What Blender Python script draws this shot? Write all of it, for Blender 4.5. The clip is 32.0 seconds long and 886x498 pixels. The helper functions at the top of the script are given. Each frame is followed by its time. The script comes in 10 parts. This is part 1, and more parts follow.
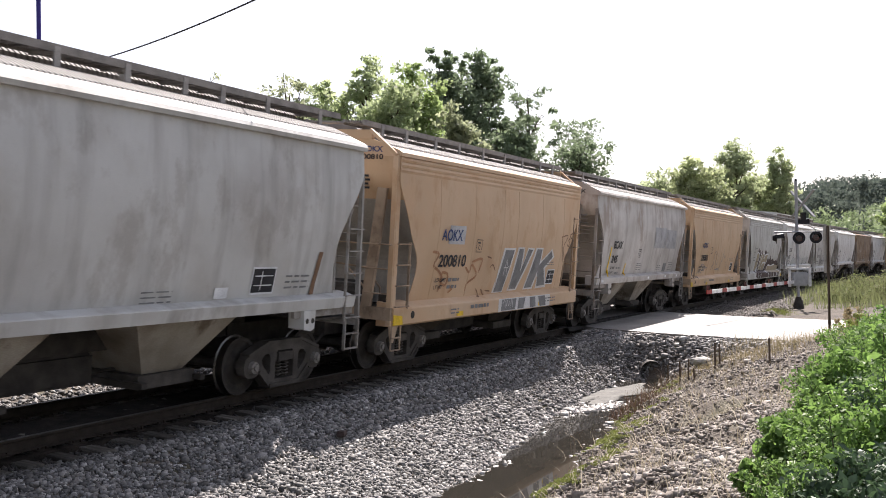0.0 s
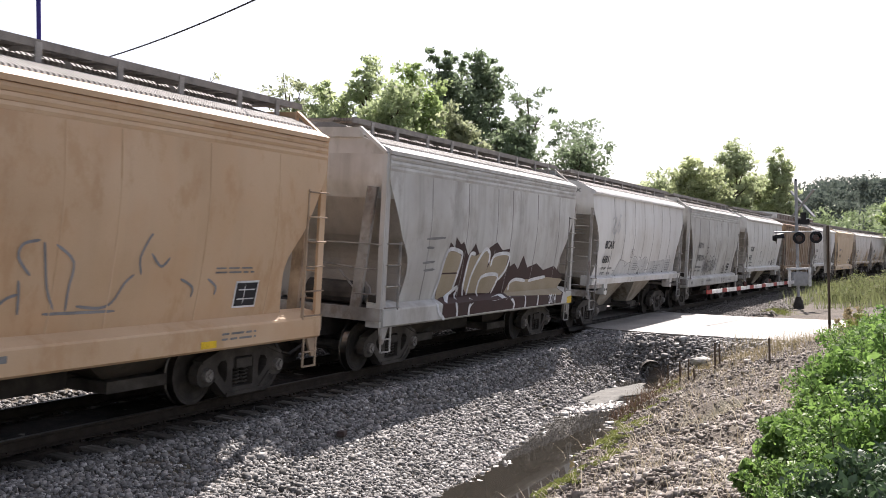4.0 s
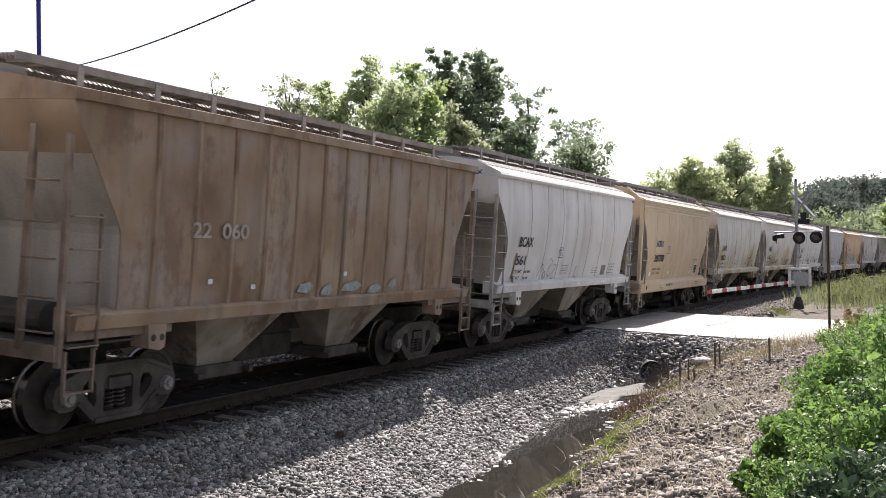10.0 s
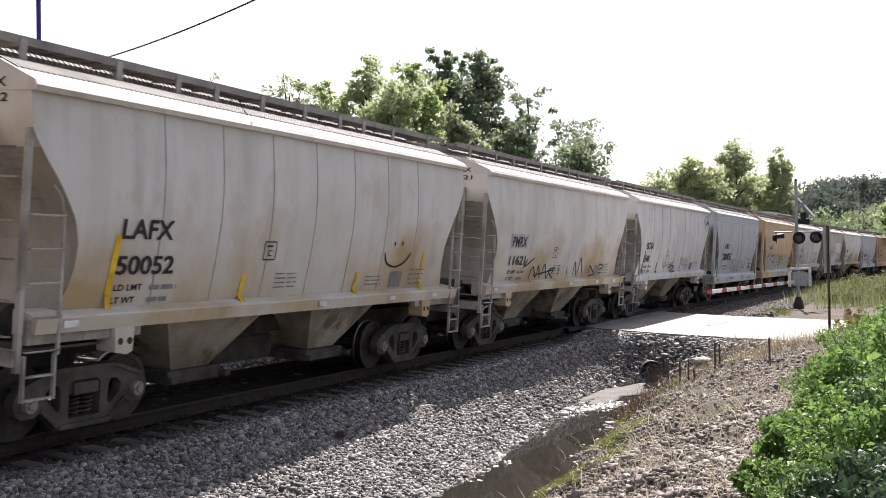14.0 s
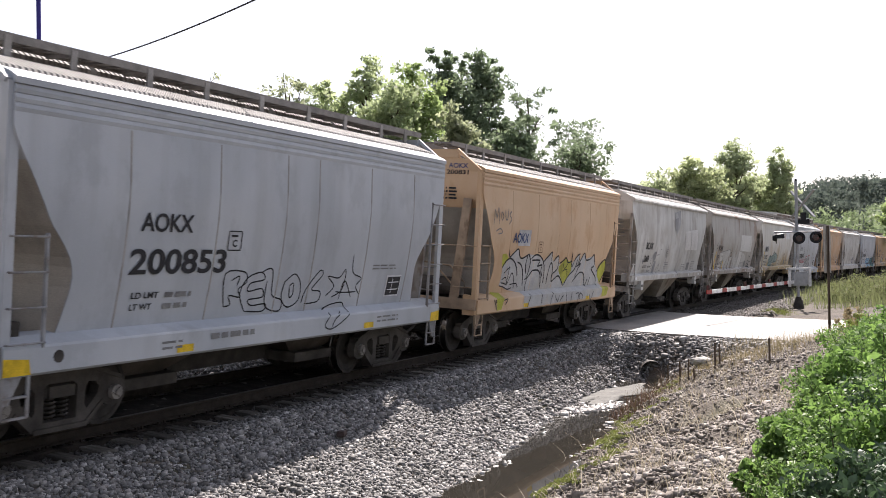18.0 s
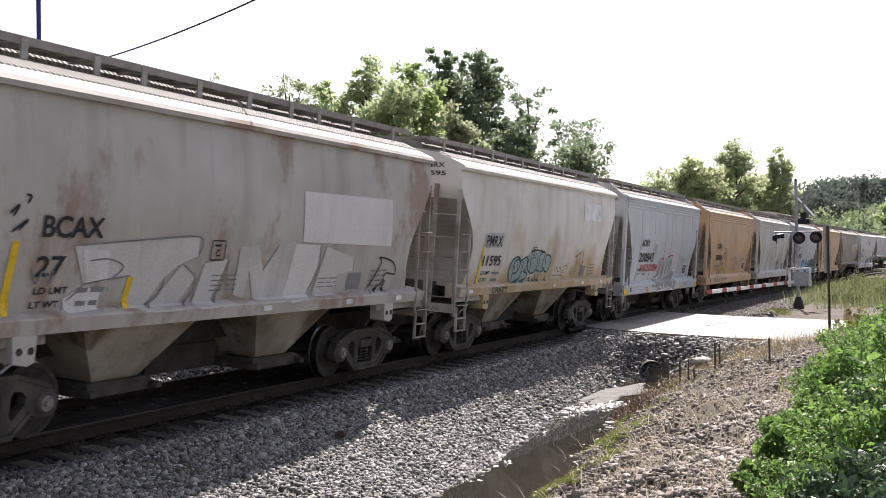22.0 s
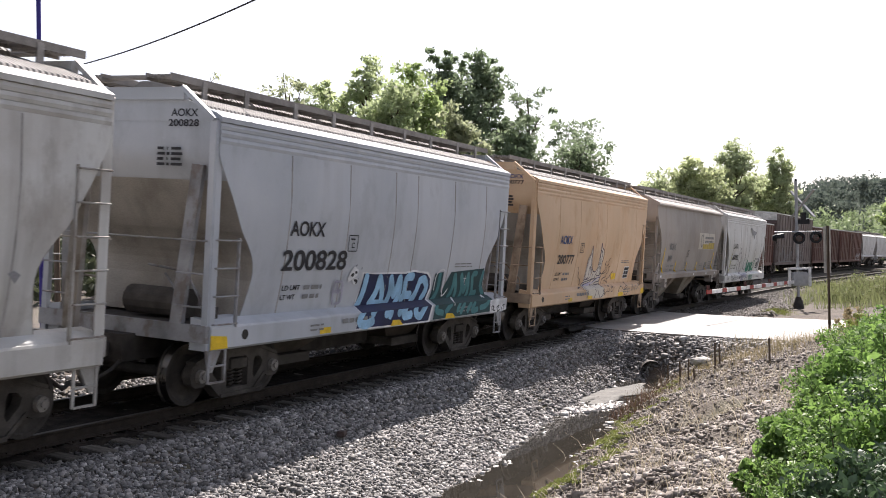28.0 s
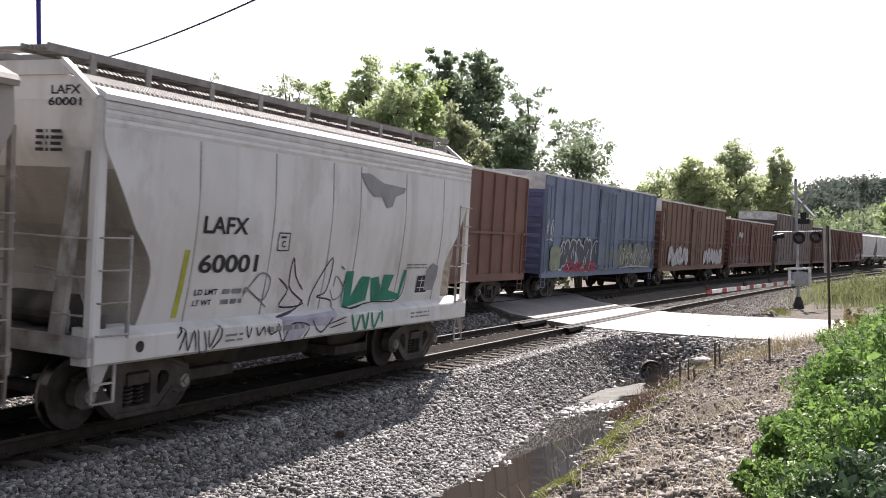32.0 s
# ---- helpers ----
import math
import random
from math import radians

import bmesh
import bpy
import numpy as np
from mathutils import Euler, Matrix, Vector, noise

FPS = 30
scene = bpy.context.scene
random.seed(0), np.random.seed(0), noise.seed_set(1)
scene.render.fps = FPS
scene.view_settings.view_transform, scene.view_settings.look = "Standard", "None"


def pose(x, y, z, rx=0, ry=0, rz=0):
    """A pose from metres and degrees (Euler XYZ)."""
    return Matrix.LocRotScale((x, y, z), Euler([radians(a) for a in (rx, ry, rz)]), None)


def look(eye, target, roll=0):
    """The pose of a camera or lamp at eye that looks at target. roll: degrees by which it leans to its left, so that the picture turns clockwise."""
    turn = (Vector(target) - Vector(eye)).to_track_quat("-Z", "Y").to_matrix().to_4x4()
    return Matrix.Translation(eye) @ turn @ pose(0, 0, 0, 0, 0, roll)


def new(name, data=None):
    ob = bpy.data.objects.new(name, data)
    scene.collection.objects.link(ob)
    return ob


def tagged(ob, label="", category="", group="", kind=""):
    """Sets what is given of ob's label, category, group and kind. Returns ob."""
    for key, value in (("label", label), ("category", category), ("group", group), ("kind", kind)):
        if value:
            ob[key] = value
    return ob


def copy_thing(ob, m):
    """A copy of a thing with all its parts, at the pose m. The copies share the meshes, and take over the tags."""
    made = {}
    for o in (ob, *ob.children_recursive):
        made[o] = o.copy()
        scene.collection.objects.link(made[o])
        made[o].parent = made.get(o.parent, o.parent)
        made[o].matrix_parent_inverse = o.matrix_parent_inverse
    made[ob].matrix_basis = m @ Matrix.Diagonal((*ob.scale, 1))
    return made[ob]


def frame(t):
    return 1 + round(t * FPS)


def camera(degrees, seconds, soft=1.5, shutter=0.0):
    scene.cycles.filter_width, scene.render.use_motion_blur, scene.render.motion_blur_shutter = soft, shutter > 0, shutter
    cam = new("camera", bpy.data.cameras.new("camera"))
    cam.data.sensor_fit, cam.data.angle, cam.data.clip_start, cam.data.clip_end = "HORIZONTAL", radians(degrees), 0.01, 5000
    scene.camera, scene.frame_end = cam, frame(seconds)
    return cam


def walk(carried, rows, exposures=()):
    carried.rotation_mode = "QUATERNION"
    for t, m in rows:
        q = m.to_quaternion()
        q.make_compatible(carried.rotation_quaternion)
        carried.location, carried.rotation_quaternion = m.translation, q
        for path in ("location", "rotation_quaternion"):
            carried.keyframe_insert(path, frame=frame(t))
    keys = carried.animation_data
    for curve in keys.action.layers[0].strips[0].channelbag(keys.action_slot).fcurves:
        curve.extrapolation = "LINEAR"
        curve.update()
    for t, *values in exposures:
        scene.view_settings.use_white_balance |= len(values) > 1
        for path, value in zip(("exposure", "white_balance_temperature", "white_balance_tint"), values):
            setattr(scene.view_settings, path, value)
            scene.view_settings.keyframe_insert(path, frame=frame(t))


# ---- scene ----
cam = camera(47.53, 32.0, soft=0.7, shutter=0.1)
EYE = (0.0, 0.0, 1.934)
CAM_POSE = look(EYE, (90.8086, 41.8526, 1.934 + 1.4675), roll=-1.02)
walk(cam, [(0.0, CAM_POSE), (32.0, CAM_POSE)])

# ---- world, sun, exposure ----
SUN_AZ, SUN_EL = radians(9.0), radians(48)      # azimuth from +x towards +y
world = bpy.data.worlds.new("sky")
scene.world = world
world.use_nodes = True
wn = world.node_tree.nodes
wl = world.node_tree.links
sky = wn.new("ShaderNodeTexSky")
sky.sky_type = 'NISHITA'
sky.sun_disc = False
sky.sun_elevation = SUN_EL
sky.sun_rotation = math.pi / 2 - SUN_AZ
sky.air_density, sky.dust_density, sky.ozone_density = 1.0, 2.0, 1.0
haze = wn.new("ShaderNodeHueSaturation")       # thin white summer haze takes most of the blue away
haze.inputs["Saturation"].default_value = 0.55
wl.new(sky.outputs[0], haze.inputs["Color"])
wl.new(haze.outputs[0], wn["Background"].inputs[0])
wn["Background"].inputs[1].default_value = 0.088
sun = new("sun", bpy.data.lights.new("sun", 'SUN'))
sun.data.energy, sun.data.angle, sun.data.color = 5.0, radians(0.53), (1.0, 0.95, 0.87)
SUN_DIR = Vector((math.cos(SUN_EL) * math.cos(SUN_AZ), math.cos(SUN_EL) * math.sin(SUN_AZ), math.sin(SUN_EL)))
sun.matrix_world = look(SUN_DIR * 100, (0, 0, 0))
scene.view_settings.exposure = 1.0
scene.view_settings.use_white_balance = True
scene.view_settings.white_balance_temperature, scene.view_settings.white_balance_tint = 6500, 17


# ---- materials ----
def ramp(nt, stops):
    r = nt.nodes.new("ShaderNodeValToRGB")
    els = r.color_ramp.elements
    while len(els) < len(stops):
        els.new(0.5)
    for e, (pos, c) in zip(els, stops):
        e.position, e.color = pos, (*c[:3], 1)
    return r


def mat(name, base, dark=None, light=None, rough=0.7, metal=0.0, scale=3.0, fine=60.0, bump=0.2, stretch=(1, 1, 1),
        streak=0.0, spread=0.18, translucent=0.0, coat=0.0, stain=None, stain_amount=0.5, stain_scale=1.2, rand=0.0, grain=0.7, blotch=None, blotch_amount=0.5, blotch_scale=1.6, low=None):
    """Two-scale mottled surface; streak adds stains that run down; stain is a second colour in large patches."""
    m = bpy.data.materials.new(name)
    m.use_nodes = True
    nt = m.node_tree
    b = nt.nodes["Principled BSDF"]
    dark = dark or tuple(c * 0.7 for c in base)
    light = light or tuple(min(1, c * 1.2) for c in base)
    tc = nt.nodes.new("ShaderNodeTexCoord")
    mp = nt.nodes.new("ShaderNodeMapping")
    mp.inputs["Scale"].default_value = stretch
    nt.links.new(tc.outputs["Object"], mp.inputs[0])
    info = nt.nodes.new("ShaderNodeObjectInfo")
    n1 = nt.nodes.new("ShaderNodeTexNoise")
    n1.noise_dimensions = '4D'
    n1.inputs["Scale"].default_value, n1.inputs["Detail"].default_value = scale, 6
    wmul = nt.nodes.new("ShaderNodeMath")
    wmul.operation = 'MULTIPLY'
    wmul.inputs[1].default_value = 37.0
    nt.links.new(info.outputs["Random"], wmul.inputs[0])
    nt.links.new(wmul.outputs[0], n1.inputs["W"])
    nt.links.new(mp.outputs[0], n1.inputs["Vector"])
    r1 = ramp(nt, [(0.5 - spread, dark), (0.5, base), (0.5 + spread, light)])
    nt.links.new(n1.outputs[0], r1.inputs[0])
    col = r1.outputs[0]
    n2 = nt.nodes.new("ShaderNodeTexNoise")
    n2.inputs["Scale"].default_value, n2.inputs["Detail"].default_value = fine, 4
    nt.links.new(tc.outputs["Object"], n2.inputs["Vector"])

    def mix(kind, fac, c1, c2):
        x = nt.nodes.new("ShaderNodeMix")
        x.data_type, x.blend_type = 'RGBA', kind
        for sock, val in ((x.inputs[0], fac), (x.inputs[6], c1), (x.inputs[7], c2)):
            if isinstance(val, (int, float)):
                sock.default_value = val
            elif isinstance(val, tuple):
                sock.default_value = (*val[:3], 1)
            else:
                nt.links.new(val, sock)
        return x.outputs[2]

    g = ramp(nt, [(0.3, (0.72, 0.72, 0.72)), (0.7, (1.12, 1.12, 1.12))])
    nt.links.new(n2.outputs[0], g.inputs[0])
    col = mix('MULTIPLY', grain, col, g.outputs[0])
    if stain:
        n4 = nt.nodes.new("ShaderNodeTexNoise")
        n4.noise_dimensions = '4D'
        n4.inputs["Scale"].default_value, n4.inputs["Detail"].default_value = stain_scale, 7
        nt.links.new(mp.outputs[0], n4.inputs["Vector"])
        nt.links.new(wmul.outputs[0], n4.inputs["W"])
        r4 = ramp(nt, [(0.48, (0, 0, 0)), (0.68, (stain_amount,) * 3)])
        if low:                    # grain dust washed down the sheets: thickest near the sill
            sep, fall, add = nt.nodes.new("ShaderNodeSeparateXYZ"), nt.nodes.new("ShaderNodeMapRange"), nt.nodes.new("ShaderNodeMath")
            nt.links.new(tc.outputs["Object"], sep.inputs[0])
            nt.links.new(sep.outputs["Z"], fall.inputs[0])
            fall.inputs[1].default_value, fall.inputs[2].default_value, fall.inputs[3].default_value, fall.inputs[4].default_value = low[0], low[1], 0.16, -0.14
            nt.links.new(n4.outputs[0], add.inputs[0])
            nt.links.new(fall.outputs[0], add.inputs[1])
            nt.links.new(add.outputs[0], r4.inputs[0])
        else:
            nt.links.new(n4.outputs[0], r4.inputs[0])
        col = mix('MIX', r4.outputs[0], col, stain)
    if blotch:                     # ragged spots of rust and dirt with rather sharp edges
        n5 = nt.nodes.new("ShaderNodeTexNoise")
        n5.noise_dimensions = '4D'
        n5.inputs["Scale"].default_value, n5.inputs["Detail"].default_value, n5.inputs["Roughness"].default_value = blotch_scale, 10, 0.68
        mp5 = nt.nodes.new("ShaderNodeMapping")
        mp5.inputs["Scale"].default_value = (1, 1, 0.6)
        nt.links.new(tc.outputs["Object"], mp5.inputs[0])
        nt.links.new(mp5.outputs[0], n5.inputs["Vector"])
        nt.links.new(wmul.outputs[0], n5.inputs["W"])
        r5 = ramp(nt, [(0.525, (0, 0, 0)), (0.61, (blotch_amount,) * 3)])
        nt.links.new(n5.outputs[0], r5.inputs[0])
        col = mix('MIX', r5.outputs[0], col, blotch)
    if streak:
        mp3 = nt.nodes.new("ShaderNodeMapping")
        mp3.inputs["Scale"].default_value = (3.2, 3.2, 0.22)
        nt.links.new(tc.outputs["Object"], mp3.inputs[0])
        n3 = nt.nodes.new("ShaderNodeTexNoise")
        n3.noise_dimensions = '4D'
        n3.inputs["Scale"].default_value, n3.inputs["Detail"].default_value = 1.0, 5
        nt.links.new(mp3.outputs[0], n3.inputs["Vector"])
        nt.links.new(wmul.outputs[0], n3.inputs["W"])
        r3 = ramp(nt, [(0.5, (0, 0, 0)), (0.74, (streak,) * 3)])
        nt.links.new(n3.outputs[0], r3.inputs[0])
        col = mix('MIX', r3.outputs[0], col, (0.13, 0.11, 0.095))
    if rand:
        hv = nt.nodes.new("ShaderNodeHueSaturation")
        mr = nt.nodes.new("ShaderNodeMapRange")
        mr.inputs[3].default_value, mr.inputs[4].default_value = 1 - rand, 1 + rand
        nt.links.new(info.outputs["Random"], mr.inputs[0])
        nt.links.new(mr.outputs[0], hv.inputs["Value"])
        nt.links.new(col, hv.inputs["Color"])
        col = hv.outputs[0]
    nt.links.new(col, b.inputs["Base Color"])
    rr = nt.nodes.new("ShaderNodeMapRange")
    rr.inputs[3].default_value, rr.inputs[4].default_value = max(0.03, rough - 0.12), min(1, rough + 0.12)
    nt.links.new(n1.outputs[0], rr.inputs[0])
    nt.links.new(rr.outputs[0], b.inputs["Roughness"])
    b.inputs["Metallic"].default_value = metal
    if rough >= 0.5 and not metal:
        b.inputs["Specular IOR Level"].default_value = 0.2
    if coat:
        b.inputs["Coat Weight"].default_value = coat
    if bump:
        bp = nt.nodes.new("ShaderNodeBump")
        bp.inputs["Strength"].default_value, bp.inputs["Distance"].default_value = bump, 0.02
        nt.links.new(n2.outputs[0], bp.inputs["Height"])
        nt.links.new(bp.outputs[0], b.inputs["Normal"])
    if translucent:
        out = nt.nodes["Material Output"]
        tr = nt.nodes.new("ShaderNodeBsdfTranslucent")
        ms = nt.nodes.new("ShaderNodeMixShader")
        ms.inputs[0].default_value = translucent
        nt.links.new(col, tr.inputs[0])
        nt.links.new(b.outputs[0], ms.inputs[1])
        nt.links.new(tr.outputs[0], ms.inputs[2])
        nt.links.new(ms.outputs[0], out.inputs[0])
    return m


def island_mat(name, colors, rough=0.85, bump=0.4, fine=40, translucent=0.0, patch=0.0):
    """Colour that varies from piece to piece of one joined mesh."""
    m = bpy.data.materials.new(name)
    m.use_nodes = True
    nt = m.node_tree
    b = nt.nodes["Principled BSDF"]
    ge = nt.nodes.new("ShaderNodeNewGeometry")
    n = len(colors)
    r = ramp(nt, [(i / (n - 1), c) for i, c in enumerate(colors)])
    tc = nt.nodes.new("ShaderNodeTexCoord")
    n2 = nt.nodes.new("ShaderNodeTexNoise")
    n2.inputs["Scale"].default_value, n2.inputs["Detail"].default_value = fine, 4
    nt.links.new(tc.outputs["Object"], n2.inputs["Vector"])
    if patch:
        n3 = nt.nodes.new("ShaderNodeTexNoise")
        n3.inputs["Scale"].default_value = patch
        nt.links.new(tc.outputs["Object"], n3.inputs["Vector"])
        mx = nt.nodes.new("ShaderNodeMix")
        mx.inputs[0].default_value = 0.5
        nt.links.new(ge.outputs["Random Per Island"], mx.inputs[2])
        nt.links.new(n3.outputs[0], mx.inputs[3])
        nt.links.new(mx.outputs[0], r.inputs[0])
    else:
        nt.links.new(ge.outputs["Random Per Island"], r.inputs[0])
    g = ramp(nt, [(0.3, (0.7, 0.7, 0.7)), (0.7, (1.15, 1.15, 1.15))])
    nt.links.new(n2.outputs[0], g.inputs[0])
    x = nt.nodes.new("ShaderNodeMix")
    x.data_type, x.blend_type = 'RGBA', 'MULTIPLY'
    x.inputs[0].default_value = 0.8
    nt.links.new(r.outputs[0], x.inputs[6])
    nt.links.new(g.outputs[0], x.inputs[7])
    col = x.outputs[2]
    nt.links.new(col, b.inputs["Base Color"])
    b.inputs["Roughness"].default_value = rough
    if bump:
        bp = nt.nodes.new("ShaderNodeBump")
        bp.inputs["Strength"].default_value, bp.inputs["Distance"].default_value = bump, 0.01
        nt.links.new(n2.outputs[0], bp.inputs["Height"])
        nt.links.new(bp.outputs[0], b.inputs["Normal"])
    if translucent:
        out = nt.nodes["Material Output"]
        tr = nt.nodes.new("ShaderNodeBsdfTranslucent")
        ms = nt.nodes.new("ShaderNodeMixShader")
        ms.inputs[0].default_value = translucent
        nt.links.new(col, tr.inputs[0])
        nt.links.new(b.outputs[0], ms.inputs[1])
        nt.links.new(tr.outputs[0], ms.inputs[2])
        nt.links.new(ms.outputs[0], out.inputs[0])
    return m


P_GREY = mat("paint_light_grey", (0.54, 0.54, 0.52), (0.45, 0.44, 0.42), (0.60, 0.60, 0.58), rough=0.55, scale=0.7, streak=0.38, stain=(0.36, 0.33, 0.29), stain_amount=0.5, grain=0.12, bump=0.06, blotch=(0.30, 0.27, 0.24), blotch_amount=0.4)
P_WHITE = mat("paint_white", (0.655, 0.655, 0.645), (0.57, 0.56, 0.54), (0.71, 0.71, 0.70), rough=0.5, scale=0.6, streak=0.22, stain=(0.5, 0.47, 0.43), stain_amount=0.4, grain=0.12, bump=0.05, blotch=(0.38, 0.35, 0.32), blotch_amount=0.3, blotch_scale=1.2)
P_TAN = mat("paint_tan", (0.60, 0.425, 0.275), (0.53, 0.36, 0.22), (0.65, 0.48, 0.33), rough=0.55, scale=0.6, streak=0.07, stain=(0.55, 0.34, 0.19), stain_amount=0.6, grain=0.12, bump=0.05, blotch=(0.46, 0.27, 0.14), blotch_amount=0.45)
P_CREAM = mat("paint_cream", (0.60, 0.475, 0.33), (0.53, 0.41, 0.28), (0.65, 0.53, 0.39), rough=0.55, scale=0.6, streak=0.07, stain=(0.48, 0.36, 0.22), stain_amount=0.5, grain=0.12, bump=0.05, blotch=(0.42, 0.27, 0.14), blotch_amount=0.3)
P_ORANGE = mat("paint_orange_tan", (0.56, 0.35, 0.20), (0.48, 0.29, 0.16), (0.61, 0.42, 0.27), rough=0.55, scale=0.6, streak=0.1, stain=(0.50, 0.40, 0.30), stain_amount=0.6, grain=0.12, bump=0.05, blotch=(0.42, 0.33, 0.25), blotch_amount=0.5)
P_BLUE = mat("paint_blue_grey", (0.455, 0.48, 0.515), (0.40, 0.425, 0.46), (0.51, 0.53, 0.56), rough=0.5, scale=0.6, streak=0.16, grain=0.12, bump=0.05, blotch=(0.30, 0.31, 0.33), blotch_amount=0.3)
P_DIRTY = mat("paint_dirty_grey", (0.36, 0.33, 0.30), (0.27, 0.24, 0.21), (0.44, 0.42, 0.39), rough=0.65, scale=0.5, streak=0.18, stain=(0.33, 0.265, 0.215), stain_amount=0.6, stain_scale=0.5, grain=0.12, bump=0.08, blotch=(0.27, 0.215, 0.175), blotch_amount=0.35, blotch_scale=0.8)
P_PINK = mat("paint_pinkish_grey", (0.455, 0.435, 0.405), (0.385, 0.36, 0.33), (0.51, 0.495, 0.47), rough=0.6, scale=0.7, streak=0.3, stain=(0.40, 0.35, 0.315), stain_amount=0.6, grain=0.12, bump=0.07, blotch=(0.27, 0.175, 0.125), blotch_amount=0.75, blotch_scale=0.7)
P_YELW = mat("paint_stained_white", (0.645, 0.625, 0.59), (0.56, 0.535, 0.49), (0.70, 0.685, 0.66), rough=0.55, scale=0.6, streak=0.2, stain=(0.42, 0.31, 0.165), stain_amount=0.95, stain_scale=0.6, low=(1.5, 3.2), grain=0.12, bump=0.06, blotch=(0.40, 0.28, 0.16), blotch_amount=0.2)
P_DULL = mat("paint_dull_grey", (0.50, 0.48, 0.455), (0.41, 0.39, 0.365), (0.56, 0.54, 0.515), rough=0.6, scale=0.7, streak=0.4, stain=(0.30, 0.265, 0.235), stain_amount=0.6, grain=0.12, bump=0.07, blotch=(0.24, 0.175, 0.13), blotch_amount=0.55, blotch_scale=0.8)
P_RUST = mat("paint_rusted_brown", (0.292, 0.207, 0.135), (0.194, 0.132, 0.086), (0.378, 0.303, 0.221), rough=0.8, scale=0.8, streak=0.6, stain=(0.36, 0.315, 0.28), stain_amount=0.7, stain_scale=0.9, grain=0.12, bump=0.15, blotch=(0.17, 0.10, 0.068), blotch_amount=0.6)
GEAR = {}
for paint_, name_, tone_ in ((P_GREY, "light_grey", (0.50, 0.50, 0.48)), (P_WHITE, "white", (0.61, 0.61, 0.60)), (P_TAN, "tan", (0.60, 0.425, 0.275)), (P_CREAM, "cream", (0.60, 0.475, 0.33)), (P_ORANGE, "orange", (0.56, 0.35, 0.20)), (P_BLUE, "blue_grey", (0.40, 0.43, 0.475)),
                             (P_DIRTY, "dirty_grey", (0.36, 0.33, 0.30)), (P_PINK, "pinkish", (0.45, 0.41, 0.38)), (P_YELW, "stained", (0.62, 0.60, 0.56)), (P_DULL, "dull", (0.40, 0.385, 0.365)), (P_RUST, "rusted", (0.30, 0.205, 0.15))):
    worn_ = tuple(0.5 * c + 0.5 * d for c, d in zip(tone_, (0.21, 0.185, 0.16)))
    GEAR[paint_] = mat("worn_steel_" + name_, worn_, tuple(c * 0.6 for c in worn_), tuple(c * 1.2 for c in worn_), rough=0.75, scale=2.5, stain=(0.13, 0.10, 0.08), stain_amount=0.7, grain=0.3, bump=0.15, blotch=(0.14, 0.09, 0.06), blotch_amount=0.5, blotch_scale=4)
DARK = mat("dark_steel", (0.05, 0.045, 0.041), (0.03, 0.027, 0.025), (0.075, 0.067, 0.061), rough=0.75, scale=4, bump=0.2)
TRUCK = mat("truck_iron", (0.075, 0.067, 0.060), (0.044, 0.039, 0.035), (0.115, 0.104, 0.093), rough=0.8, scale=3, bump=0.2)
WHEELM = mat("wheel_steel", (0.055, 0.049, 0.044), (0.036, 0.032, 0.029), (0.08, 0.071, 0.063), rough=0.75, scale=5, bump=0.1)
TREAD = mat("wheel_tread", (0.22, 0.21, 0.20), rough=0.3, metal=1.0, bump=0.02)
GRATE = mat("grating_galvanised", (0.27, 0.25, 0.232), rough=0.7, metal=0.3, scale=4, fine=120, bump=0.3)
# Pocket colour with the shade below the deep sill painted in.
HOPSHADE = mat("hopper_shaded", (0.085, 0.073, 0.06), (0.05, 0.043, 0.036), (0.13, 0.112, 0.094), rough=0.8, scale=1.5, bump=0.15)
HOPGREY = mat("hopper_dusty", (0.37, 0.335, 0.28), (0.27, 0.24, 0.195), (0.45, 0.415, 0.36), rough=0.75, scale=1.5, stain=(0.12, 0.09, 0.07), stain_amount=0.7, bump=0.1, blotch=(0.09, 0.055, 0.035), blotch_amount=0.7, blotch_scale=1.5)
YELLOW = mat("reflector_yellow", (0.75, 0.50, 0.03), rough=0.5, scale=6, bump=0.03)
INK = mat("ink_black", (0.03, 0.03, 0.035), rough=0.6, bump=0)
INKBLUE = mat("ink_blue", (0.04, 0.07, 0.18), rough=0.6, bump=0)
INKWHITE = mat("ink_white", (0.70, 0.71, 0.72), rough=0.6, bump=0)
INKPATCH = mat("ink_patch_grey", (0.48, 0.485, 0.50), rough=0.6, bump=0)
INKGREEN = mat("ink_green", (0.03, 0.22, 0.14), rough=0.6, bump=0)
INKCYAN = mat("ink_light_blue", (0.30, 0.52, 0.72), rough=0.6, bump=0)
INKRED = mat("ink_red", (0.40, 0.04, 0.08), rough=0.6, bump=0)
INKLIME = mat("ink_lime", (0.42, 0.42, 0.06), rough=0.6, bump=0)
INKGREY = mat("ink_grey", (0.22, 0.22, 0.22), rough=0.7, bump=0)
INKLILAC = mat("ink_lilac", (0.45, 0.42, 0.62), rough=0.6, bump=0)
INKBROWN = mat("ink_brown", (0.22, 0.13, 0.08), rough=0.7, bump=0)
RAILM = mat("rail_rust", (0.034, 0.026, 0.020), (0.022, 0.017, 0.013), (0.05, 0.039, 0.031), rough=0.8, scale=6, bump=0.2)
RAILTOP = mat("rail_head", (0.06, 0.053, 0.047), rough=0.65, metal=0.4, scale=8, bump=0.03)
TIEM = mat("tie_wood", (0.085, 0.077, 0.067), (0.048, 0.043, 0.037), (0.145, 0.132, 0.116), rough=0.9, scale=2, stretch=(8, 1, 8), fine=50, bump=0.5, rand=0.3)


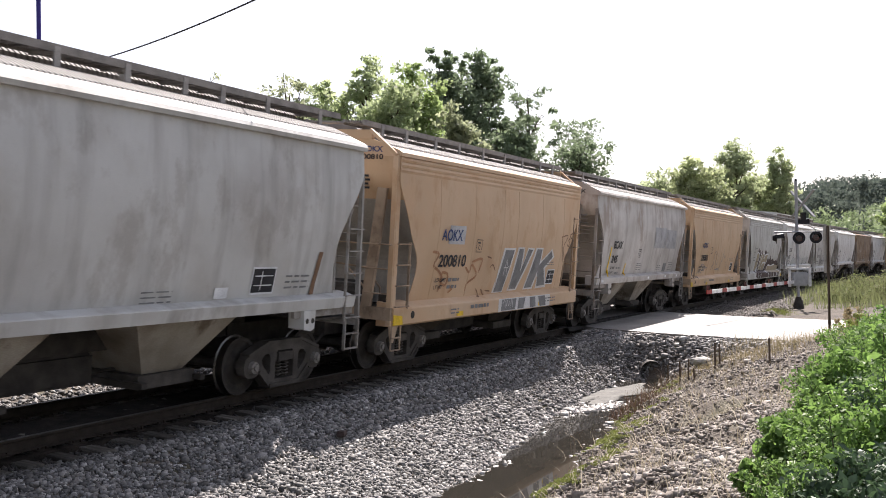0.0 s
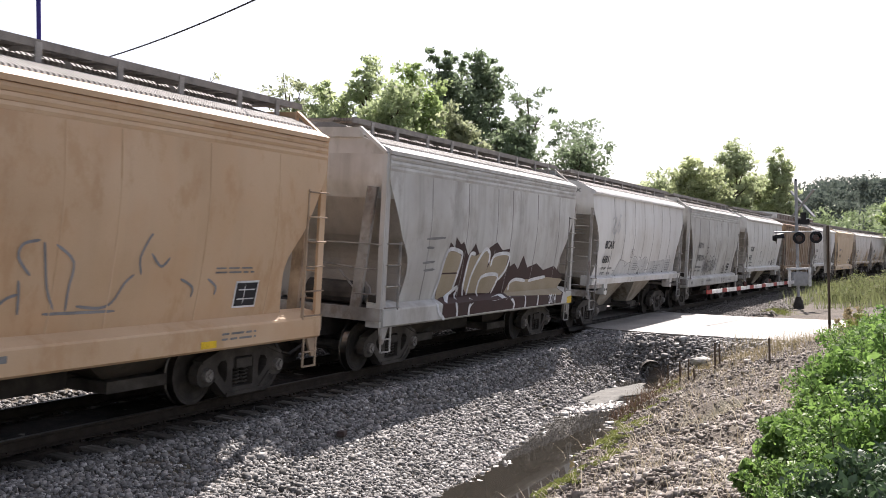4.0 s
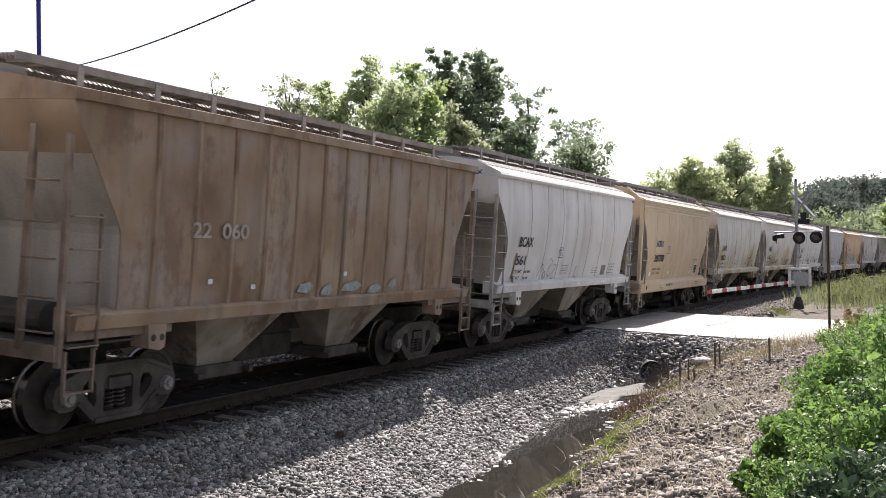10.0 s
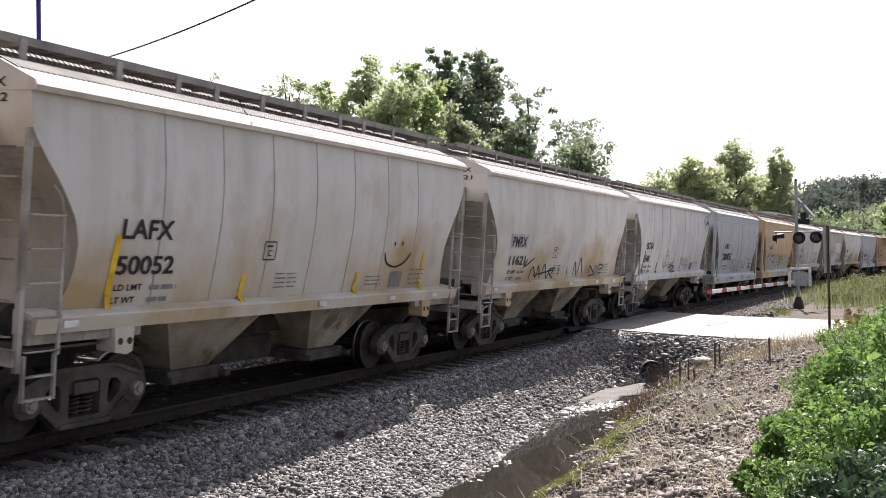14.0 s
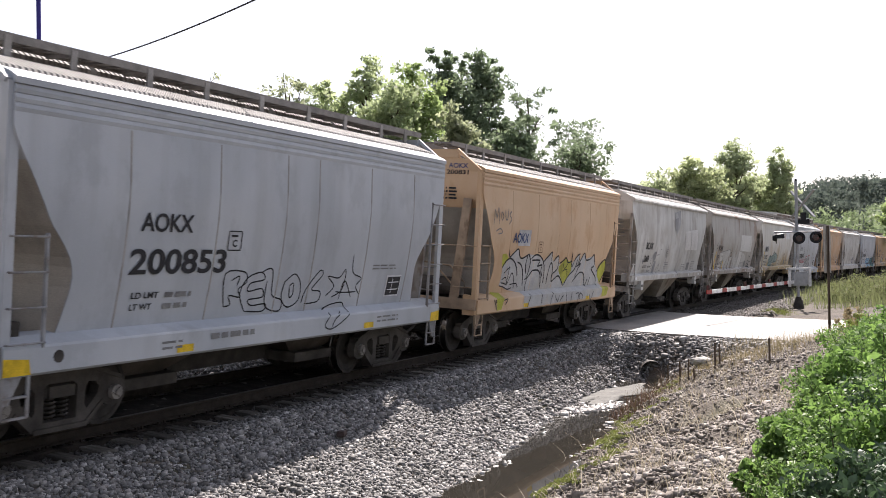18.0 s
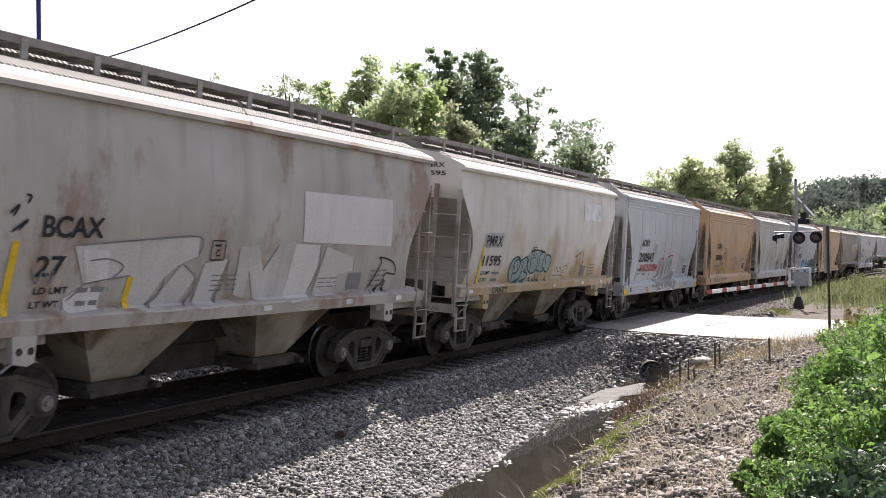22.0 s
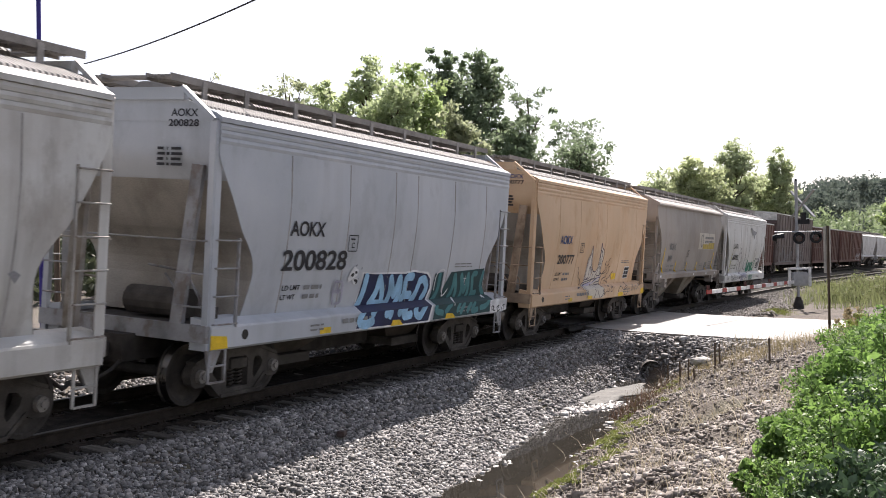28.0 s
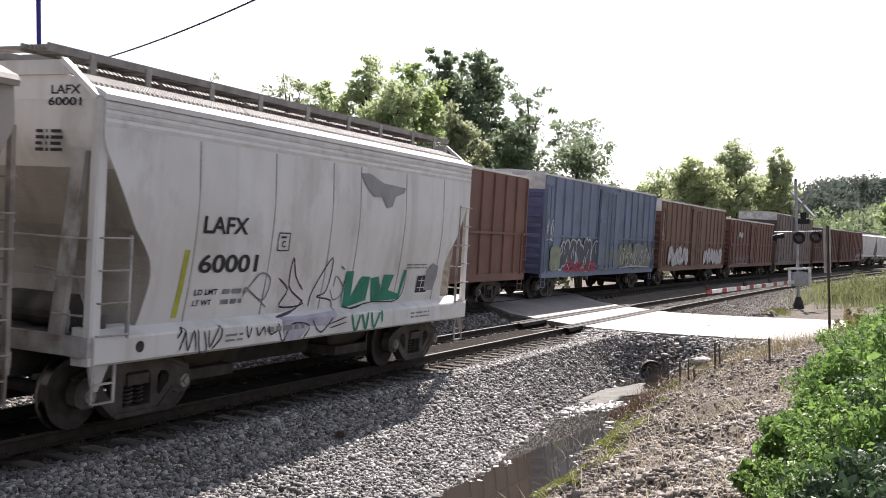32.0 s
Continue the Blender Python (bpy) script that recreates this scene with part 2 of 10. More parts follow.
# ---- mesh helpers ----
def finish(name, bm, material, smooth=False):
    bmesh.ops.recalc_face_normals(bm, faces=bm.faces)
    me = bpy.data.meshes.new(name)
    bm.to_mesh(me)
    bm.free()
    for mm in (material if isinstance(material, (list, tuple)) else [material]):
        me.materials.append(mm)
    if smooth:
        me.shade_smooth()
    return me


def part(name, bm, material, parent=None, label="", smooth=False, at=None):
    """Links a bmesh as one mesh object under a thing or under a part."""
    ob = new(name, finish(name, bm, material, smooth))
    if parent is not None:
        ob.parent = parent
    if at is not None:
        ob.matrix_basis = at
    if label:
        tagged(ob, label)
    return ob


def share(name, me, parent, at, label=""):
    ob = new(name, me)
    ob.parent = parent
    ob.matrix_basis = at
    if label:
        tagged(ob, label)
    return ob


def box(bm, x0, x1, y0, y1, z0, z1, mi=0):
    v = [bm.verts.new((x, y, z)) for x in (x0, x1) for y in (y0, y1) for z in (z0, z1)]
    for f in ((0, 1, 3, 2), (4, 6, 7, 5), (0, 4, 5, 1), (2, 3, 7, 6), (0, 2, 6, 4), (1, 5, 7, 3)):
        bm.faces.new([v[i] for i in f]).material_index = mi
    return v


def beam(bm, p0, p1, w, h, up=(0, 0, 1), mi=0):
    """A bar of rectangular section from p0 to p1."""
    p0, p1 = Vector(p0), Vector(p1)
    d = (p1 - p0).normalized()
    a = d.cross(Vector(up))
    if a.length < 1e-4:
        a = d.cross(Vector((1, 0, 0)))
    a.normalize()
    b = a.cross(d).normalized()
    vs = []
    for p in (p0, p1):
        for i, j in ((-1, -1), (1, -1), (1, 1), (-1, 1)):
            vs.append(bm.verts.new(p + a * (w / 2 * i) + b * (h / 2 * j)))
    for f in ((0, 1, 2, 3), (7, 6, 5, 4), (0, 4, 5, 1), (1, 5, 6, 2), (2, 6, 7, 3), (3, 7, 4, 0)):
        bm.faces.new([vs[i] for i in f]).material_index = mi


def tube(bm, pts, r, n=6, mi=0, cap=True):
    """A round bar along a line of points; r is one radius or one a point."""
    pts = [Vector(p) for p in pts]
    rs = r if isinstance(r, (list, tuple)) else [r] * len(pts)
    rings = []
    for i, p in enumerate(pts):
        d = (pts[min(i + 1, len(pts) - 1)] - pts[max(i - 1, 0)]).normalized()
        a = d.cross(Vector((0, 0, 1)))
        if a.length < 1e-3:
            a = d.cross(Vector((1, 0, 0)))
        a.normalize()
        b = d.cross(a)
        rings.append([bm.verts.new(p + (a * math.cos(2 * math.pi * k / n) + b * math.sin(2 * math.pi * k / n)) * rs[i]) for k in range(n)])
    for r0, r1 in zip(rings, rings[1:]):
        for k in range(n):
            bm.faces.new((r0[k], r0[(k + 1) % n], r1[(k + 1) % n], r1[k])).material_index = mi
    if cap:
        bm.faces.new(rings[0][::-1]).material_index = mi
        bm.faces.new(rings[-1]).material_index = mi


def prism(bm, poly, axis, a0, a1, mi=0):
    """A closed outline pushed from a0 to a1 along an axis; the outline's two numbers are the other two axes in order."""
    def put(u, v, a):
        return {'x': (a, u, v), 'y': (u, a, v), 'z': (u, v, a)}[axis]
    lo = [bm.verts.new(put(u, v, a0)) for u, v in poly]
    hi = [bm.verts.new(put(u, v, a1)) for u, v in poly]
    n = len(poly)
    bm.faces.new(lo).material_index = mi
    bm.faces.new(hi[::-1]).material_index = mi
    for i in range(n):
        bm.faces.new((lo[i], hi[i], hi[(i + 1) % n], lo[(i + 1) % n])).material_index = mi


# ---- track geometry ----
RADIUS, TRACK_Y, BANK = 1317.0, 10.517, radians(4.84)


def run(t):
    """Metres that the train has rolled after t seconds; it gathers speed slowly."""
    u = t / 16
    return 155.62 * u - 0.862 * u * u + 0.755 * u ** 3


def along(s, lat=0.0, z=0.0):
    """Place on the curved, banked track: metres along it, metres beyond its middle, metres over the rails."""
    a = s / RADIUS
    c, d = lat * math.cos(BANK) - z * math.sin(BANK), lat * math.sin(BANK) + z * math.cos(BANK)
    return Vector((RADIUS * math.sin(a) + c * math.sin(a), TRACK_Y - RADIUS * (1 - math.cos(a)) + c * math.cos(a), d))


def track_pose(s, lat=0.0, z=0.0):
    p = along(s, lat, z)
    return Matrix.Translation(p) @ Matrix.Rotation(-s / RADIUS, 4, 'Z') @ Matrix.Rotation(BANK, 4, 'X')


SIDING_LAT, SIDING_UP = 4.2, 0.25


# ---- ground ----
def track_line(x):
    return TRACK_Y - x * x / (2 * RADIUS)


def road_near(y):
    return 25.4 + 0.533 * y


def road_far(y):
    return 34.5 + 0.6 * y


def road_z(L):
    return np.interp(L, [-40, -9, -4.9, -3.4, -2.1, -0.75, 0.75, 1.6, 4, 9, 40], [0.2, 0.5, 0.66, 0.53, 0.22, 0.058, -0.068, -0.13, -0.17, -0.17, -0.12])


def ditch_mid(x):
    return np.interp(x, [-20, 14, 21, 29], [5.0, 4.9, 4.0, 3.5])


def ground_z(x, y):
    """Height of the ground; numpy arrays or numbers."""
    x, y = np.asarray(x, float), np.asarray(y, float)
    L = TRACK_Y - np.minimum(x, 140.0) ** 2 / (2 * RADIUS) - y
    far = np.interp(L, [-400, -40, -12, -7.6, -6.2, -5.6, -2.8, -2.2, -1.7, 0], [6.0, -0.2, -0.5, -0.2, 0.36, 0.45, 0.2, -0.02, -0.09, -0.24])
    mid = ditch_mid(x)
    wob = 0.16 * np.sin(1.9 * x + 0.6) + 0.1 * np.sin(4.3 * x) + 0.05 * np.sin(9.1 * x + 1.0)
    d = L - mid + wob * 0.9
    bank = np.interp(d, [-0.6, 0.7, 1.25, 2.4, 3.6, 5.0, 9, 40], [-1.5, -1.52, -1.2, -0.66, -0.24, 0.12, 0.3, 0.4])
    top = -0.24 - 0.084 * L
    foot = mid - 0.62 - wob * 0.35
    edge = np.interp(x, [12, 21, 28], [1.75, 2.1, 2.45])
    brow = np.interp(x, [12, 21, 28], [-0.40, -0.34, -0.28])
    slope = brow - (1.445 + brow) * np.clip((L - edge) / np.maximum(foot - edge, 0.4), 0, 1) ** np.interp(x, [8, 20], [0.85, 1.0])
    shelf = np.where(L < 1.6, top, -0.375 + (brow + 0.375) * np.clip((L - 1.6) / np.maximum(edge - 1.6, 0.1), 0, 1))
    near = np.where(L < edge, shelf, np.where(L < foot, slope, bank))
    past = np.interp(L, [0, 1.7, 2.3, 3.2, 5, 8, 12, 60, 400], [-0.24, -0.38, -0.45, -0.4, -0.22, -0.15, -0.1, 0.2, 3])
    ahead = np.clip((x - road_far(y) + 2) / 4, 0, 1)
    z = np.where(L < 0, far, near * (1 - ahead) + past * ahead)
    z = z + (0.03 * np.sin(x * 3.1 + y * 2.3) + 0.025 * np.sin(x * 6.7 - y * 5.1)) * np.clip((L - mid - 0.5) / 1.0, 0, 1)
    rz = road_z(L) - 0.07
    before, after = road_near(y) - x, x - road_far(y)
    w = np.clip(1 - np.maximum(before / 1.9, after / 1.3), 0, 1)
    w = w * w * (3 - 2 * w)
    bank_in = np.where(np.maximum(before, after) <= 0.15, rz, z * (1 - w) + np.minimum(rz, z + 3) * w)
    return np.where((L > 1.2) | (L < -7), bank_in, np.where(np.maximum(before, after) <= 0.1, rz, z))


def np_mesh(name, verts, faces, material, smooth=False):
    verts, faces = np.asarray(verts, np.float32), np.asarray(faces, np.int32)
    me = bpy.data.meshes.new(name)
    k = faces.shape[1]
    me.vertices.add(len(verts))
    me.vertices.foreach_set("co", verts.ravel())
    me.loops.add(faces.size)
    me.loops.foreach_set("vertex_index", faces.ravel())
    me.polygons.add(len(faces))
    me.polygons.foreach_set("loop_start", np.arange(0, faces.size, k, dtype=np.int32))
    me.update(calc_edges=True)
    me.materials.append(material)
    if smooth:
        me.shade_smooth()
    return me


def grid_mesh(name, xs, ys, zf, material):
    X, Y = np.meshgrid(xs, ys, indexing='ij')
    Z = zf(X, Y)
    V = np.stack([X, Y, Z], -1).reshape(-1, 3)
    n, m = len(xs), len(ys)
    i = (np.arange(n - 1)[:, None] * m + np.arange(m - 1)[None, :]).ravel()
    F = np.stack([i, i + m, i + m + 1, i + 1], -1)
    return np_mesh(name, V, F, material, True)


def ground_material():
    """Grey gravel near the rails, brown soil on the bank, grass green farther out."""
    m = bpy.data.materials.new("ground_soil")
    m.use_nodes = True
    nt = m.node_tree
    b = nt.nodes["Principled BSDF"]
    tc = nt.nodes.new("ShaderNodeTexCoord")
    big = nt.nodes.new("ShaderNodeTexNoise")
    big.inputs["Scale"].default_value, big.inputs["Detail"].default_value = 0.9, 8
    fine = nt.nodes.new("ShaderNodeTexVoronoi")
    fine.inputs["Scale"].default_value = 19.0
    nt.links.new(tc.outputs["Object"], big.inputs["Vector"])
    nt.links.new(tc.outputs["Object"], fine.inputs["Vector"])
    r1 = ramp(nt, [(0.35, (0.06, 0.048, 0.038)), (0.55, (0.10, 0.083, 0.067)), (0.7, (0.085, 0.078, 0.042))])
    nt.links.new(big.outputs[0], r1.inputs[0])
    r2 = ramp(nt, [(0.0, (0.55, 0.55, 0.55)), (0.6, (1.2, 1.2, 1.2))])
    nt.links.new(fine.outputs["Color"], r2.inputs[0])
    x = nt.nodes.new("ShaderNodeMix")
    x.data_type, x.blend_type = 'RGBA', 'MULTIPLY'
    x.inputs[0].default_value = 0.8
    nt.links.new(r1.outputs[0], x.inputs[6])
    nt.links.new(r2.outputs[0], x.inputs[7])
    nt.links.new(x.outputs[2], b.inputs["Base Color"])
    b.inputs["Roughness"].default_value = 0.95
    bp = nt.nodes.new("ShaderNodeBump")
    bp.inputs["Strength"].default_value, bp.inputs["Distance"].default_value = 0.6, 0.03
    nt.links.new(fine.outputs["Distance"], bp.inputs["Height"])
    nt.links.new(bp.outputs[0], b.inputs["Normal"])
    return m


xs = np.concatenate([[-3000, -1000, -300, -120], np.arange(-60, 2, 4), np.arange(3, 34, 0.16), np.arange(34, 60, 0.6), np.arange(60, 200, 6), [220, 260, 320, 420, 600, 1000, 3000]])
ys = np.concatenate([[-3000, -1000, -300, -120, -60, -40], np.arange(-30, -3, 3), np.arange(-3, 13, 0.16), np.arange(13, 24, 0.8), np.arange(24, 60, 4), [70, 90, 120, 160, 220, 320, 500, 1000, 3000]])
tagged(new("ground", grid_mesh("ground", xs, ys, ground_z, ground_material())), "bare brown earth and gravel sloping into a drainage ditch", "ground", kind="structure")

# ---- water in the ditch ----
WATER = bpy.data.materials.new("muddy_water")
WATER.use_nodes = True
wb = WATER.node_tree.nodes["Principled BSDF"]
wb.inputs["Base Color"].default_value = (0.035, 0.032, 0.027, 1)
wb.inputs["Roughness"].default_value = 0.03
wnz = WATER.node_tree.nodes.new("ShaderNodeTexNoise")
wnz.inputs["Scale"].default_value, wnz.inputs["Detail"].default_value = 5.0, 4
wbp = WATER.node_tree.nodes.new("ShaderNodeBump")
wbp.inputs["Strength"].default_value, wbp.inputs["Distance"].default_value = 0.05, 0.01
WATER.node_tree.links.new(wnz.outputs[0], wbp.inputs["Height"])
WATER.node_tree.links.new(wbp.outputs[0], wb.inputs["Normal"])
wx = np.arange(4, 29.4, 0.4)
wl_ = [(x, track_line(x) - ditch_mid(x)) for x in wx]
bm = bmesh.new()
rows_ = [[bm.verts.new((x, y + dy, -1.40)) for dy in (-1.3, 0, 1.3)] for x, y in wl_]
for a_, b_ in zip(rows_, rows_[1:]):
    for k in range(2):
        bm.faces.new((a_[k], b_[k], b_[k + 1], a_[k + 1]))
tagged(part("water", bm, WATER), "shallow muddy brown water standing in the ditch", "water", kind="structure")

# Pale mound whose colour stands for sky reflected in the shallow water.
SKY_SHEEN = mat("painted_sky_sheen", (0.155, 0.152, 0.14), (0.11, 0.108, 0.10), (0.20, 0.195, 0.18), rough=0.8, scale=3, fine=25, bump=0.3)
bm = bmesh.new()
bmesh.ops.create_icosphere(bm, subdivisions=4, radius=1.0)
for v in bm.verts:
    wv = 1 + 0.2 * math.sin(5 * math.atan2(v.co.y, v.co.x) + 1) + 0.1 * math.sin(11 * math.atan2(v.co.y, v.co.x))
    v.co = Vector((v.co.x * 2.01 * wv, v.co.y * 0.63 * wv, v.co.z * 0.05 + 0.012 * math.sin(9 * v.co.x + 4 * v.co.y)))
tagged(part("silt_bar", bm, SKY_SHEEN, smooth=True, at=pose(24.55, 6.78, -1.40, 0, 0, -8.0)), "pale low mound for sky reflected in the shallow water below the culvert", "mud", kind="stuff")

# ---- road over the tracks ----
ROADM = mat("road_concrete", (0.27, 0.258, 0.243), (0.19, 0.18, 0.168), (0.33, 0.317, 0.30), rough=0.55, scale=0.9, fine=45, bump=0.2, stain=(0.25, 0.235, 0.22), stain_amount=0.6)
bm = bmesh.new()
strips = []
for y in np.concatenate([np.arange(-60, -4, 8), np.arange(-4, 8.4, 0.8), np.arange(8.4, 24, 0.35), np.arange(24, 60, 6)]):
    xa, xb = road_near(y), road_far(y)
    row = []
    for k in range(9):
        x = xa + (xb - xa) * k / 8
        row.append(bm.verts.new((x, y, float(road_z(track_line(x) - y)))))
    strips.append(row)
for a_, b_ in zip(strips, strips[1:]):
    for k in range(8):
        bm.faces.new((a_[k], a_[k + 1], b_[k + 1], b_[k]))
rim = bmesh.ops.extrude_face_region(bm, geom=list(bm.faces))
bmesh.ops.translate(bm, verts=[g for g in rim["geom"] if isinstance(g, bmesh.types.BMVert)], vec=(0, 0, -0.25))
tagged(part("road", bm, ROADM), "pale sun-bleached concrete road over the crossing", "road", kind="structure")


# dark rubber strips that hold the road up to the rails
RUBBER = mat("crossing_rubber", (0.035, 0.032, 0.03), (0.022, 0.02, 0.019), (0.055, 0.05, 0.047), rough=0.8, scale=4, bump=0.2)
for lat in (-0.754, 0.754):
    for side in (-0.13, 0.13):
        bm = bmesh.new()
        prev = None
        for s in np.arange(29.0, 42.5, 0.5):
            cur = [bm.verts.new(along(s, lat + side + u, 0.012) + Vector((0, 0, v))) for u, v in ((-0.08, -0.1), (-0.08, 0.0), (0.08, 0.0), (0.08, -0.1))]
            if prev:
                for k in range(4):
                    bm.faces.new((prev[k], prev[(k + 1) % 4], cur[(k + 1) % 4], cur[k]))
            prev = cur
        tagged(part("crossing_strip", bm, RUBBER), "dark rubber strip beside the rail in the road", "road", kind="structure")

# ---- rails and ties ----
def rail_mesh(lat, up, s0, s1):
    prof = [(-0.07, -0.172), (0.07, -0.172), (0.07, -0.158), (0.012, -0.135), (0.012, -0.045), (0.036, -0.03), (0.036, -0.004), (0.028, 0.0), (-0.028, 0.0), (-0.036, -0.004), (-0.036, -0.03), (-0.012, -0.045), (-0.012, -0.135), (-0.07, -0.158)]
    bm = bmesh.new()
    rings = []
    s = s0
    while s <= s1:
        rings.append([bm.verts.new(along(s, lat + u, up + v)) for u, v in prof])
        s += 1.5 if s < 70 else 6
    n = len(prof)
    for r0, r1 in zip(rings, rings[1:]):
        for k in range(n):
            bm.faces.new((r0[k], r0[(k + 1) % n], r1[(k + 1) % n], r1[k])).material_index = 1 if k in (7, 6, 8) else 0
    bm.faces.new(rings[0])
    bm.faces.new(rings[-1][::-1])
    return bm


def tie_mesh():
    bm = bmesh.new()
    box(bm, -0.115, 0.115, -1.42, 1.42, -0.18, 0.0)
    bmesh.ops.bevel(bm, geom=list(bm.edges), offset=0.012, segments=1, affect='EDGES')
    for v in bm.verts:
        v.co += Vector((random.uniform(-.008, .008), random.uniform(-.02, .02), random.uniform(-.006, .006)))
    return finish("tie", bm, TIEM)


def plate_mesh():
    bm = bmesh.new()
    box(bm, -0.10, 0.10, -0.18, 0.18, 0.0, 0.018)
    for u in (-0.06, 0.06):
        for v in (-0.11, 0.11):
            box(bm, u - 0.014, u + 0.014, v - 0.014, v + 0.014, 0.018, 0.05)
    return finish("tie_plate", bm, RAILM)


def railway(lat, up, s_end, label, near_to):
    tr = tagged(new("railway_track"), label, "railway track", kind="structure")
    for side in (-0.754, 0.754):
        part("rail", rail_mesh(lat + side, up, -40, s_end), [RAILM, RAILTOP], tr)
    tie, plate = tie_mesh(), plate_mesh()
    s, rng = -2.0, random.Random(5)
    while s < near_to:
        m = track_pose(s, lat + rng.uniform(-.08, .08), up - 0.185) @ pose(0, 0, 0, 0, 0, rng.uniform(-1.5, 1.5))
        t_ = share("tie", tie, tr, m)
        if s < 34:
            for side in (-0.754, 0.754):
                share("tie_plate", plate, t_, pose(0, side, 0.0))
        s += 0.53
    bm = bmesh.new()
    while s < s_end:
        p0, p1 = along(s, lat - 1.3, up - 0.28), along(s, lat + 1.3, up - 0.28)
        beam(bm, p0, p1, 0.23, 0.18)
        s += 0.53
    tagged(part("far_ties", bm, TIEM, tr), kind="stuff")


railway(0, 0, 240, "curving main track with polished rails on dark timber ties", 46)
railway(SIDING_LAT, SIDING_UP, 240, "second track beside it with rusty rails on timber ties", 46)


# Near-black base colour: oily dirt with the train's shade put in.
FOUL_SHADED = mat("fouled_ballast", (0.022, 0.018, 0.015), (0.012, 0.010, 0.009), (0.04, 0.033, 0.027), rough=1.0, scale=5, fine=45, bump=0.9)
FOUL_SHADED.node_tree.nodes["Principled BSDF"].inputs["Specular IOR Level"].default_value = 0.08


def fouled_ballast():
    """Oily dirt and fine stone between the rails and over the ties, up to their ends; the train's shade is in its
    colour.
    """
    rng = np.random.default_rng(61)
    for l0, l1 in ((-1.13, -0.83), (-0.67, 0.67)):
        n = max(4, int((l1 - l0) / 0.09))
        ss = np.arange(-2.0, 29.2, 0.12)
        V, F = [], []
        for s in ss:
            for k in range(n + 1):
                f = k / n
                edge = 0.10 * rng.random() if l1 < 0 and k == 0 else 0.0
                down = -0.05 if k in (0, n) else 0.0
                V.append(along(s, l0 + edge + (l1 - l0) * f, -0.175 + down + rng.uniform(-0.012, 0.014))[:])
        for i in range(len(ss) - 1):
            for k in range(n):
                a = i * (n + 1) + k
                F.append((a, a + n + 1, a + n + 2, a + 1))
        tagged(new("fouled_ballast", np_mesh("fouled_ballast", V, F, FOUL_SHADED)), "oily dirt over the ties beside the rail, blackened with the train's shade", "ballast", kind="stuff")


fouled_ballast()


# ---- stones ----
CUBE_V = np.array([(a, b, c) for a in (-1, 1) for b in (-1, 1) for c in (-1, 1)], float) * 0.62
CUBE_F = np.array([(0, 1, 3), (0, 3, 2), (4, 6, 7), (4, 7, 5), (0, 4, 5), (0, 5, 1), (2, 3, 7), (2, 7, 6), (0, 2, 6), (0, 6, 4), (1, 5, 7), (1, 7, 3)])
OCT_V = np.array([(1, 0, 0), (-1, 0, 0), (0, 1, 0), (0, -1, 0), (0, 0, 1), (0, 0, -1)], float)
OCT_F = np.array([(0, 2, 4), (2, 1, 4), (1, 3, 4), (3, 0, 4), (2, 0, 5), (1, 2, 5), (3, 1, 5), (0, 3, 5)])


def scatter_stones(name, pts, sizes, material, seed, base=None, flat=0.65):
    """Many broken stones joined in one mesh: angular lumps, each turned and squashed its own way."""
    bv, bf = base or (CUBE_V, CUBE_F)
    rng = np.random.default_rng(seed)
    n, k = len(pts), len(bv)
    V = np.repeat(bv[None], n, 0)
    V = V * rng.uniform(0.6, 1.3, (n, k, 3))
    V = V * np.stack([rng.uniform(0.8, 1.35, n), rng.uniform(0.6, 1.0, n), rng.uniform(flat * 0.7, flat * 1.3, n)], -1)[:, None]
    a, t = rng.uniform(0, 2 * np.pi, n), rng.uniform(-1.2, 1.2, n)
    ca, sa, ct, st = np.cos(a), np.sin(a), np.cos(t), np.sin(t)
    x, y, z = V[..., 0], V[..., 1], V[..., 2]
    y, z = y * ct[:, None] - z * st[:, None], y * st[:, None] + z * ct[:, None]
    x, y = x * ca[:, None] - y * sa[:, None], x * sa[:, None] + y * ca[:, None]
    V = np.stack([x, y, z], -1) * np.asarray(sizes)[:, None, None] + np.asarray(pts)[:, None]
    F = (bf[None] + (np.arange(n) * k)[:, None, None]).reshape(-1, 3)
    return new(name, np_mesh(name, V.reshape(-1, 3), F, material))


STONE = island_mat("ballast_stone", [(0.06, 0.058, 0.056), (0.19, 0.183, 0.176), (0.33, 0.318, 0.306), (0.10, 0.097, 0.092), (0.25, 0.235, 0.222), (0.52, 0.50, 0.48)], rough=0.8)
BANKSTONE = island_mat("bank_stone", [(0.115, 0.099, 0.085), (0.253, 0.224, 0.198), (0.391, 0.356, 0.322), (0.161, 0.138, 0.118), (0.287, 0.247, 0.213)], rough=0.85)


# Oily stones, darkened further to carry the shade under the train.
STONE_OILY_SHADED = island_mat("ballast_oily_shaded", [(0.026, 0.023, 0.021), (0.045, 0.040, 0.036), (0.034, 0.030, 0.027), (0.065, 0.058, 0.052)], rough=0.75)


